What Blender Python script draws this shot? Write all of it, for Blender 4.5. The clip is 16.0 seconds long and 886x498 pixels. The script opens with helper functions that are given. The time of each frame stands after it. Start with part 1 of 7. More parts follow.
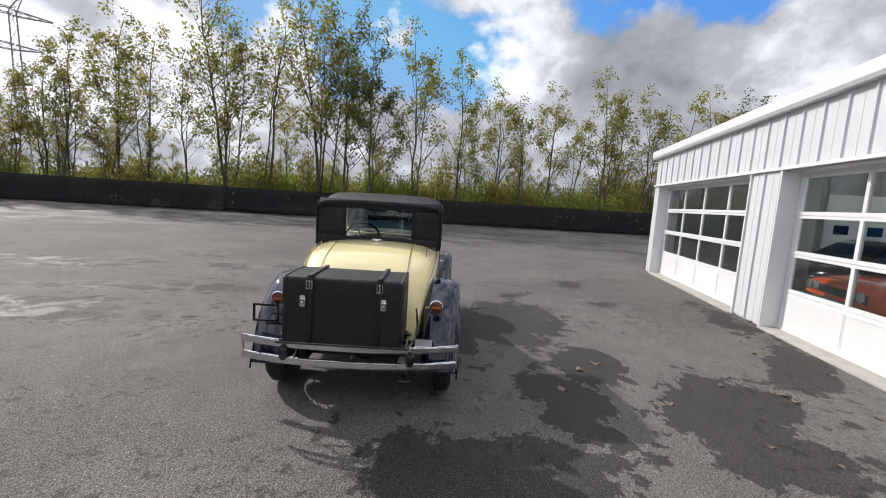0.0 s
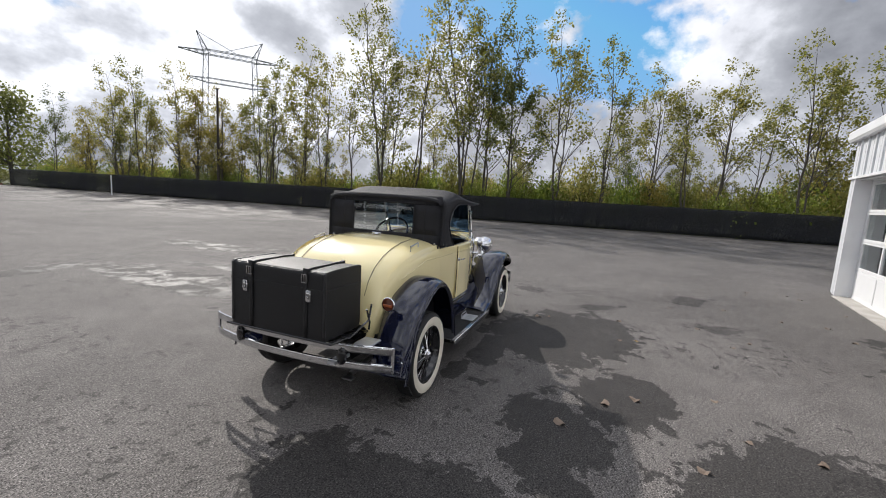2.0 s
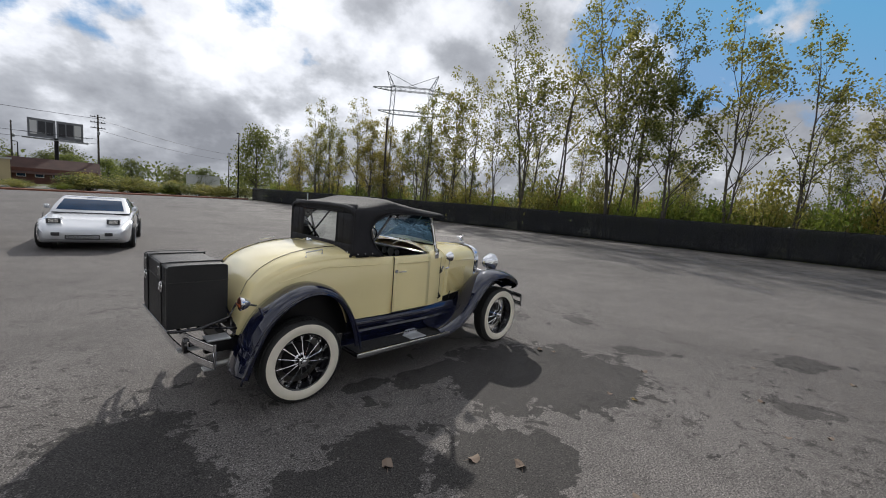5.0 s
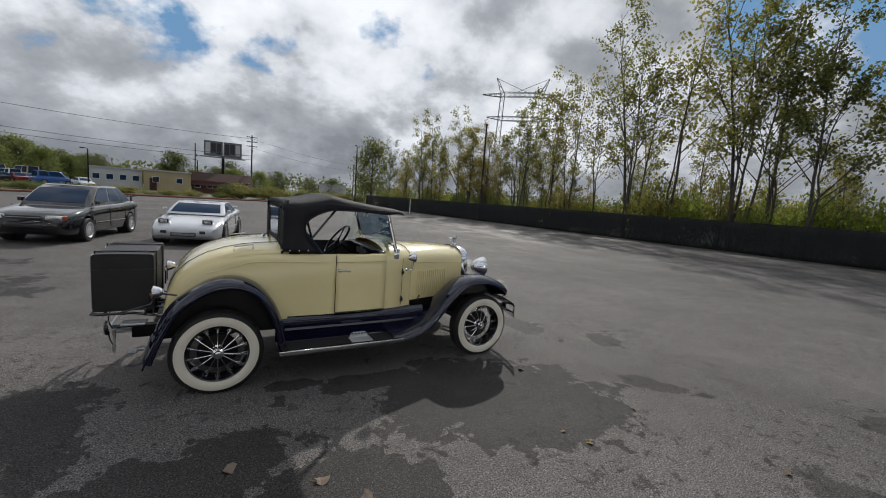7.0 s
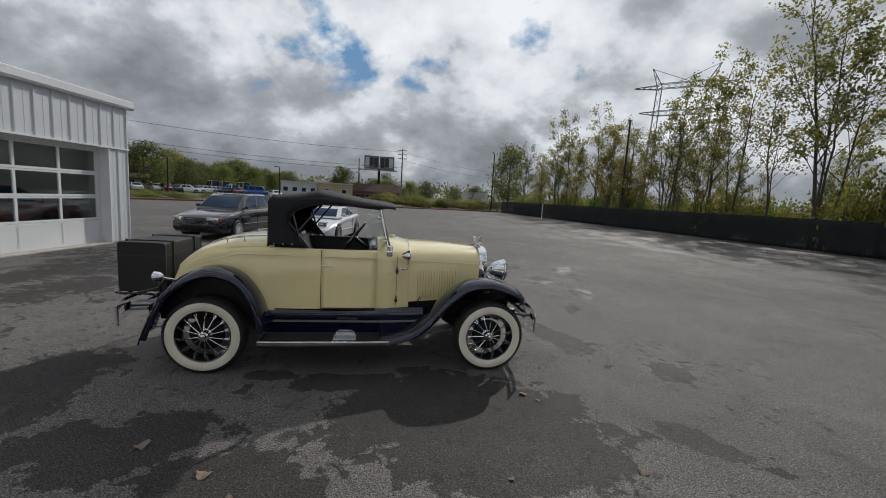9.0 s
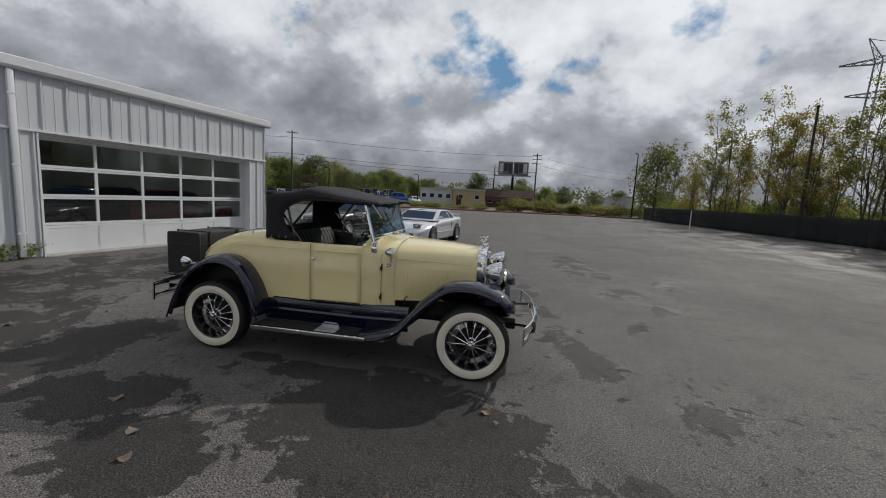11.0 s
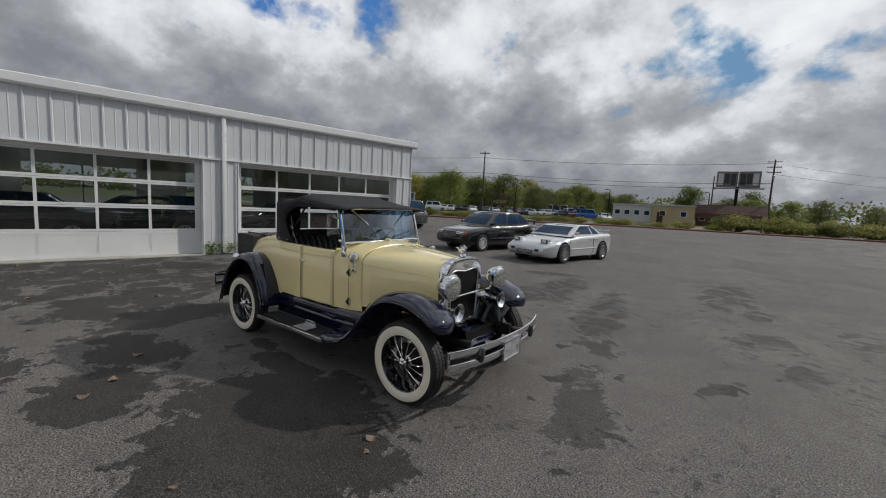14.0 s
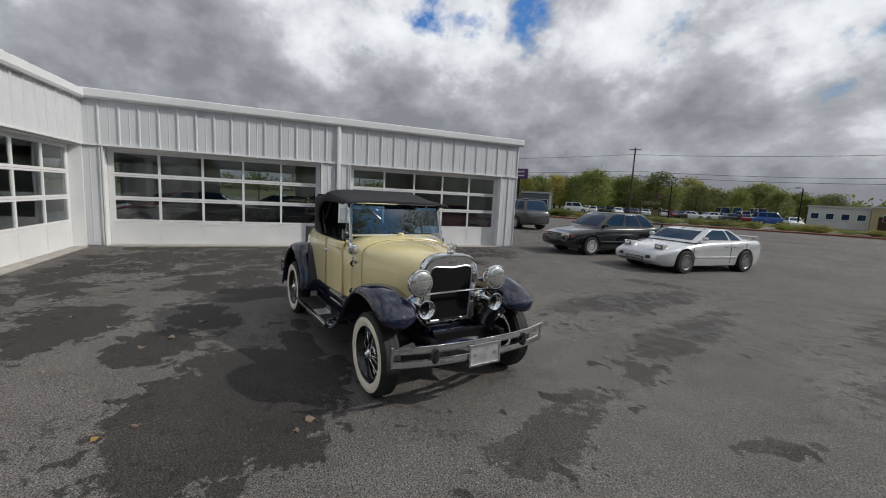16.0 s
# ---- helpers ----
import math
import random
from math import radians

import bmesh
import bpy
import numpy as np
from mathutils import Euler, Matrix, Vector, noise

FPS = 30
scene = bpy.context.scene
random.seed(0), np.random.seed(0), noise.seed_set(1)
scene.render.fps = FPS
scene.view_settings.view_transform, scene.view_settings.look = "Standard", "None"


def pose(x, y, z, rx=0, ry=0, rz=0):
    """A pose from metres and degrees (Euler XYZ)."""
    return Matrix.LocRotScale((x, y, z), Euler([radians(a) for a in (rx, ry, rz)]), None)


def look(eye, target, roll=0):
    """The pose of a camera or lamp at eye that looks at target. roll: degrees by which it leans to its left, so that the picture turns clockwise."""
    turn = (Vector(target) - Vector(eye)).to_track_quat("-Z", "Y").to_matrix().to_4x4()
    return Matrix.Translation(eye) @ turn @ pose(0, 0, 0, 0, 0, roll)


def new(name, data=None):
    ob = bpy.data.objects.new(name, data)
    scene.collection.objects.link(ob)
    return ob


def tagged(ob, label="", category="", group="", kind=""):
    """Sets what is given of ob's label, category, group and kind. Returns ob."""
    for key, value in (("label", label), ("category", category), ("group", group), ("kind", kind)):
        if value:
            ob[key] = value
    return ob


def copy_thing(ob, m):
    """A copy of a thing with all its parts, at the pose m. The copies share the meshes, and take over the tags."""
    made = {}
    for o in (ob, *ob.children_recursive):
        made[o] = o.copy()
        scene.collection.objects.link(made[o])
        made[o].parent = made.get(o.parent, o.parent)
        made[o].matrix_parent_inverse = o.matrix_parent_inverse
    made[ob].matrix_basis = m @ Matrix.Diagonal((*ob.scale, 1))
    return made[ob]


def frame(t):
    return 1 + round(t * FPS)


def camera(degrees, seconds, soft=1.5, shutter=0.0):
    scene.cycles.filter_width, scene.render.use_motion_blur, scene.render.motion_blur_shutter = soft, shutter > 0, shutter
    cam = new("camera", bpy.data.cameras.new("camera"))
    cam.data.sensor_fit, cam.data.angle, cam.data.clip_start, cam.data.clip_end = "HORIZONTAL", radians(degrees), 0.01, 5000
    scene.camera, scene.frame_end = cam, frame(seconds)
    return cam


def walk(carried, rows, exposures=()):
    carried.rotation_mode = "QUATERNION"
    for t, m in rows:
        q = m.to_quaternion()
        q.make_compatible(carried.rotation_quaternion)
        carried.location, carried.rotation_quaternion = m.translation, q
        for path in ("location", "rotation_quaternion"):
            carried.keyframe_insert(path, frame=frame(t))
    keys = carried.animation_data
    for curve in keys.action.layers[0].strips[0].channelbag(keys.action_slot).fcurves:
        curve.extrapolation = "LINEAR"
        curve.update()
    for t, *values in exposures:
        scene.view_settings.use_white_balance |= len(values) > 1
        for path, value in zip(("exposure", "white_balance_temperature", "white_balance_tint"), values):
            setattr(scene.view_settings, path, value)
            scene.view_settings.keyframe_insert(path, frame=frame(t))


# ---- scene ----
cam = camera(95, 16.0, soft=1.0)
PATH = [
    (0, (-3.515, -0.578, 1.673), (-1.569, -0.178, 1.439), 3.64),
    (0.5, (-3.370, -0.919, 1.681), (-1.469, -0.349, 1.437), 3.64),
    (1, (-3.185, -1.251, 1.676), (-1.346, -0.507, 1.426), 3.45),
    (1.5, (-2.935, -1.539, 1.660), (-1.176, -0.622, 1.403), 3.27),
    (2, (-2.651, -1.808, 1.653), (-0.997, -0.714, 1.389), 3.37),
    (2.5, (-2.369, -2.062, 1.658), (-0.833, -0.811, 1.386), 3.62),
    (3, (-2.083, -2.280, 1.661), (-0.646, -0.915, 1.393), 3.77),
    (3.5, (-1.801, -2.508, 1.677), (-0.454, -1.053, 1.416), 3.69),
    (4, (-1.513, -2.770, 1.694), (-0.249, -1.241, 1.443), 3.92),
    (4.5, (-1.206, -3.018, 1.706), (-0.026, -1.421, 1.468), 4.20),
    (5, (-0.866, -3.209, 1.712), (0.224, -1.548, 1.485), 4.30),
    (5.5, (-0.490, -3.345, 1.715), (0.499, -1.621, 1.494), 4.24),
    (6, (-0.095, -3.454, 1.719), (0.780, -1.668, 1.499), 4.17),
    (6.5, (0.316, -3.535, 1.724), (1.060, -1.692, 1.498), 4.14),
    (7, (0.728, -3.570, 1.725), (1.324, -1.675, 1.490), 4.14),
    (7.5, (1.126, -3.529, 1.717), (1.557, -1.590, 1.481), 3.98),
    (8, (1.514, -3.479, 1.712), (1.771, -1.509, 1.478), 3.72),
    (8.5, (1.888, -3.432, 1.705), (1.970, -1.448, 1.465), 3.59),
    (9, (2.232, -3.345, 1.689), (2.137, -1.362, 1.441), 3.36),
    (9.5, (2.571, -3.237, 1.671), (2.286, -1.274, 1.417), 3.12),
    (10, (2.916, -3.117, 1.662), (2.457, -1.187, 1.405), 3.03),
    (10.5, (3.266, -2.974, 1.665), (2.656, -1.087, 1.406), 3.10),
    (11, (3.609, -2.810, 1.673), (2.864, -0.972, 1.416), 3.24),
    (11.5, (3.932, -2.618, 1.684), (3.059, -0.836, 1.432), 3.34),
    (12, (4.222, -2.395, 1.692), (3.220, -0.682, 1.449), 3.31),
    (12.5, (4.484, -2.151, 1.698), (3.350, -0.520, 1.465), 3.18),
    (13, (4.738, -1.901, 1.698), (3.480, -0.363, 1.470), 3.14),
    (13.5, (4.962, -1.609, 1.687), (3.580, -0.180, 1.462), 3.16),
    (14, (5.180, -1.292, 1.677), (3.672, 0.003, 1.451), 2.99),
    (14.5, (5.374, -0.981, 1.666), (3.749, 0.161, 1.431), 2.80),
    (15, (5.510, -0.663, 1.657), (3.786, 0.323, 1.415), 2.80),
    (15.5, (5.644, -0.343, 1.665), (3.849, 0.503, 1.418), 2.82),
    (16, (5.793, -0.014, 1.681), (3.938, 0.687, 1.425), 3.04),
]
walk(cam, [(t, look(eye, target, roll)) for t, eye, target, roll in PATH],
     exposures=[(0, 0.90, 6180, 12), (4, 0.68, 6180, 12), (6.5, 0.27, 6150, 9.5), (9.5, 0.06, 6150, 9.5), (12, 0.0, 6230, 9.5), (14, 0.09, 6250, 9.5), (16, 0.22, 6250, 9.5)])

# ---- world and sun ----
SUN_AZ, SUN_EL = radians(66), radians(37)
sun_dir = Vector((math.cos(SUN_AZ) * math.cos(SUN_EL), math.sin(SUN_AZ) * math.cos(SUN_EL), math.sin(SUN_EL)))


def build_world():
    w = bpy.data.worlds.new("sky")
    scene.world = w
    w.use_nodes = True
    nt = w.node_tree
    N, K = nt.nodes, nt.links
    N.clear()

    def node(kind, **kw):
        nd = N.new(kind)
        for k, v in kw.items():
            if k == "op":
                nd.operation = v
            else:
                nd.inputs[int(k[1:])].default_value = v
        return nd

    def math_node(op, a, b=None, c=None):
        nd = N.new("ShaderNodeMath")
        nd.operation = op
        for k, v in enumerate((a, b, c)):
            if v is None:
                continue
            if isinstance(v, (int, float)):
                nd.inputs[k].default_value = v
            else:
                K.new(v, nd.inputs[k])
        return nd.outputs[0]

    sky = N.new("ShaderNodeTexSky")
    sky.sky_type = "NISHITA"
    sky.sun_disc = False
    sky.sun_elevation = SUN_EL
    sky.sun_rotation = math.pi / 2 - SUN_AZ
    sky.air_density, sky.dust_density, sky.ozone_density = 1.0, 0.4, 2.0
    tc = N.new("ShaderNodeTexCoord")
    sep = N.new("ShaderNodeSeparateXYZ")
    K.new(tc.outputs["Generated"], sep.inputs[0])
    # a flat cloud layer seen in perspective, packed together towards the horizon
    zz = math_node("MAXIMUM", sep.outputs[2], 0.0)
    depth = math_node("ADD", zz, 0.6)
    com = N.new("ShaderNodeCombineXYZ")
    K.new(math_node("DIVIDE", sep.outputs[0], depth), com.inputs[0])
    K.new(math_node("DIVIDE", sep.outputs[1], depth), com.inputs[1])
    com.inputs[2].default_value = 0.3

    def fbm(scale, detail, rough, distort, off):
        mp = N.new("ShaderNodeMapping")
        mp.inputs["Location"].default_value = off
        K.new(com.outputs[0], mp.inputs[0])
        nz = N.new("ShaderNodeTexNoise")
        nz.inputs["Scale"].default_value = scale
        nz.inputs["Detail"].default_value = detail
        nz.inputs["Roughness"].default_value = rough
        nz.inputs["Distortion"].default_value = distort
        K.new(mp.outputs[0], nz.inputs["Vector"])
        return nz.outputs["Fac"]

    def ramp(fac, stops):
        r = N.new("ShaderNodeValToRGB")
        while len(r.color_ramp.elements) < len(stops):
            r.color_ramp.elements.new(0.5)
        for e, (p, c) in zip(r.color_ramp.elements, stops):
            e.position, e.color = p, (*c, 1)
        K.new(fac, r.inputs[0])
        return r.outputs[0]

    def blend(fac, a, b):
        m = N.new("ShaderNodeMix")
        m.data_type = "RGBA"
        K.new(fac, m.inputs[0])
        K.new(a, m.inputs[6])
        K.new(b, m.inputs[7])
        return m.outputs[2]

    big = fbm(2.0, 12, 0.55, 0.0, (4.2, 1.7, 0))
    puff = fbm(5.0, 12, 0.56, 0.0, (0.3, 7.7, 1.0))
    # the same layer a step nearer to the sun: where it thins out, the cloud's flank is lit
    sx, sy = 0.10 * math.cos(SUN_AZ), 0.10 * math.sin(SUN_AZ)
    ahead = math_node("ADD", math_node("MULTIPLY", fbm(2.0, 12, 0.55, 0.0, (4.2 + sx, 1.7 + sy, 0)), 0.62), math_node("MULTIPLY", fbm(5.0, 12, 0.56, 0.0, (0.3 + sx, 7.7 + sy, 1.0)), 0.38))
    here = math_node("ADD", math_node("MULTIPLY", big, 0.62), math_node("MULTIPLY", puff, 0.38))
    flank = math_node("SUBTRACT", here, ahead)
    # thinner cover towards +x, where the blue gaps show; a closed deck low down
    low = math_node("MAXIMUM", math_node("SUBTRACT", 0.30, zz), 0.0)
    thick = math_node("ADD", here, math_node("SUBTRACT", math_node("MULTIPLY", low, 0.55), math_node("MULTIPLY", sep.outputs[0], 0.022)))
    mask = ramp(thick, [(0.398, (0, 0, 0)), (0.448, (1, 1, 1))])
    dot = N.new("ShaderNodeVectorMath")
    dot.operation = "DOT_PRODUCT"
    K.new(tc.outputs["Generated"], dot.inputs[0])
    dot.inputs[1].default_value = sun_dir
    facing = math_node("MAXIMUM", dot.outputs["Value"], 0.0)
    glow = math_node("SUBTRACT", math_node("MULTIPLY", math_node("POWER", facing, 4.0), 0.28), math_node("MULTIPLY", math_node("MAXIMUM", sep.outputs[0], 0.0), 0.07))
    relief = fbm(3.4, 12, 0.55, 0.0, (8.1, 3.3, 2.0))
    # thin edges shine, thick bellies are grey; banks low down and away from the sun are darker
    shade = math_node("SUBTRACT", math_node("ADD", math_node("MULTIPLY", relief, 1.15), math_node("MULTIPLY_ADD", flank, 2.0, glow)), math_node("MULTIPLY", math_node("SUBTRACT", thick, 0.45), 0.9))
    shade = math_node("SUBTRACT", shade, math_node("MULTIPLY", math_node("MULTIPLY", low, math_node("MAXIMUM", math_node("SUBTRACT", 0.9, sep.outputs[0]), 0.0)), 0.75))
    cloud = ramp(shade, [(0.18, (0.21, 0.216, 0.23)), (0.44, (0.35, 0.357, 0.372)), (0.53, (0.45, 0.457, 0.47)), (0.61, (0.60, 0.605, 0.62)), (0.72, (0.73, 0.73, 0.735)), (0.88, (0.84, 0.84, 0.835))])
    # clouds away from the sun's side of the sky, over +x, give back less light
    gain = math_node("SUBTRACT", 1.0, math_node("MULTIPLY", math_node("MAXIMUM", math_node("SUBTRACT", sep.outputs[0], 0.25), 0.0), 0.34))
    dim = N.new("ShaderNodeVectorMath")
    dim.operation = "SCALE"
    K.new(cloud, dim.inputs[0])
    K.new(gain, dim.inputs["Scale"])
    tint = N.new("ShaderNodeMix")
    tint.data_type, tint.blend_type = "RGBA", "MULTIPLY"
    tint.inputs[0].default_value = 1.0
    K.new(sky.outputs[0], tint.inputs[6])
    tint.inputs[7].default_value = (0.05, 0.08, 0.115, 1)
    cap = N.new("ShaderNodeVectorMath")
    cap.operation = "MINIMUM"
    K.new(tint.outputs[2], cap.inputs[0])
    cap.inputs[1].default_value = (0.15, 0.27, 0.43)
    out = blend(mask, cap.outputs[0], dim.outputs[0])
    bg = N.new("ShaderNodeBackground")
    K.new(out, bg.inputs[0])
    bg.inputs[1].default_value = 1.0
    o = N.new("ShaderNodeOutputWorld")
    K.new(bg.outputs[0], o.inputs[0])


build_world()
sun = new("sun", bpy.data.lights.new("sun", "SUN"))
sun.data.energy, sun.data.angle, sun.data.color = 2.25, radians(0.9), (1.0, 0.93, 0.82)
sun.matrix_world = look(sun_dir * 60, (0, 0, 0))

# ---- materials ----
def mat(name, col, rough=0.5, metal=0.0, var=0.12, scale=3.0, bump=0.0, bscale=80.0, coat=0.0, spec=0.5, col2=None, rvar=0.08, rand=0.0):
    m = bpy.data.materials.new(name)
    m.use_nodes = True
    nt = m.node_tree
    N, K = nt.nodes, nt.links
    b = N["Principled BSDF"]
    b.inputs["Metallic"].default_value = metal
    b.inputs["Coat Weight"].default_value = coat
    b.inputs["Coat Roughness"].default_value = 0.04
    b.inputs["Specular IOR Level"].default_value = spec
    tc = N.new("ShaderNodeTexCoord")
    n1, n2 = N.new("ShaderNodeTexNoise"), N.new("ShaderNodeTexNoise")
    n1.inputs["Scale"].default_value, n1.inputs["Detail"].default_value = scale, 5
    n2.inputs["Scale"].default_value, n2.inputs["Detail"].default_value = bscale, 3
    K.new(tc.outputs["Object"], n1.inputs["Vector"])
    K.new(tc.outputs["Object"], n2.inputs["Vector"])
    mix = N.new("ShaderNodeMix")
    mix.data_type = "RGBA"
    other = col2 if col2 else tuple(min(1, c * (1 + var)) for c in col)
    mix.inputs[6].default_value = (*[c * (1 - var) for c in col], 1)
    mix.inputs[7].default_value = (*other, 1)
    add = N.new("ShaderNodeMath")
    add.operation, add.use_clamp = "MULTIPLY_ADD", True
    K.new(n1.outputs["Fac"], add.inputs[0])
    add.inputs[1].default_value, add.inputs[2].default_value = 1.8, -0.4
    fac = add.outputs[0]
    if rand:
        oi = N.new("ShaderNodeObjectInfo")
        ma = N.new("ShaderNodeMath")
        ma.operation, ma.use_clamp = "MULTIPLY_ADD", True
        K.new(oi.outputs["Random"], ma.inputs[0])
        ma.inputs[1].default_value = rand
        K.new(fac, ma.inputs[2])
        fac = ma.outputs[0]
    K.new(fac, mix.inputs[0])
    K.new(mix.outputs[2], b.inputs["Base Color"])
    mr = N.new("ShaderNodeMapRange")
    mr.inputs["To Min"].default_value, mr.inputs["To Max"].default_value = max(0.02, rough - rvar), min(1, rough + rvar)
    K.new(n2.outputs["Fac"], mr.inputs["Value"])
    K.new(mr.outputs[0], b.inputs["Roughness"])
    if bump:
        bp = N.new("ShaderNodeBump")
        bp.inputs["Strength"].default_value, bp.inputs["Distance"].default_value = bump, 0.01
        K.new(n2.outputs["Fac"], bp.inputs["Height"])
        K.new(bp.outputs[0], b.inputs["Normal"])
    return m


def glass_mat(name, col=(0.9, 0.95, 0.95), alpha=0.18, rough=0.02):
    """A pane: a clear see-through layer with a mirror-like face."""
    m = bpy.data.materials.new(name)
    m.use_nodes = True
    nt = m.node_tree
    N, K = nt.nodes, nt.links
    N.remove(N["Principled BSDF"])
    tr, gl, fr, mx = N.new("ShaderNodeBsdfTransparent"), N.new("ShaderNodeBsdfGlossy"), N.new("ShaderNodeLayerWeight"), N.new("ShaderNodeMixShader")
    tr.inputs[0].default_value = (*col, 1)
    gl.inputs["Roughness"].default_value = rough
    fr.inputs[0].default_value = 0.5
    pw = N.new("ShaderNodeMath")
    pw.operation = "POWER"
    K.new(fr.outputs["Facing"], pw.inputs[0])
    pw.inputs[1].default_value = 5.0
    ad = N.new("ShaderNodeMath")
    ad.operation, ad.use_clamp = "ADD", True
    K.new(pw.outputs[0], ad.inputs[0])
    ad.inputs[1].default_value = alpha + 0.02
    K.new(ad.outputs[0], mx.inputs[0])
    K.new(tr.outputs[0], mx.inputs[1])
    K.new(gl.outputs[0], mx.inputs[2])
    K.new(mx.outputs[0], N["Material Output"].inputs[0])
    return m


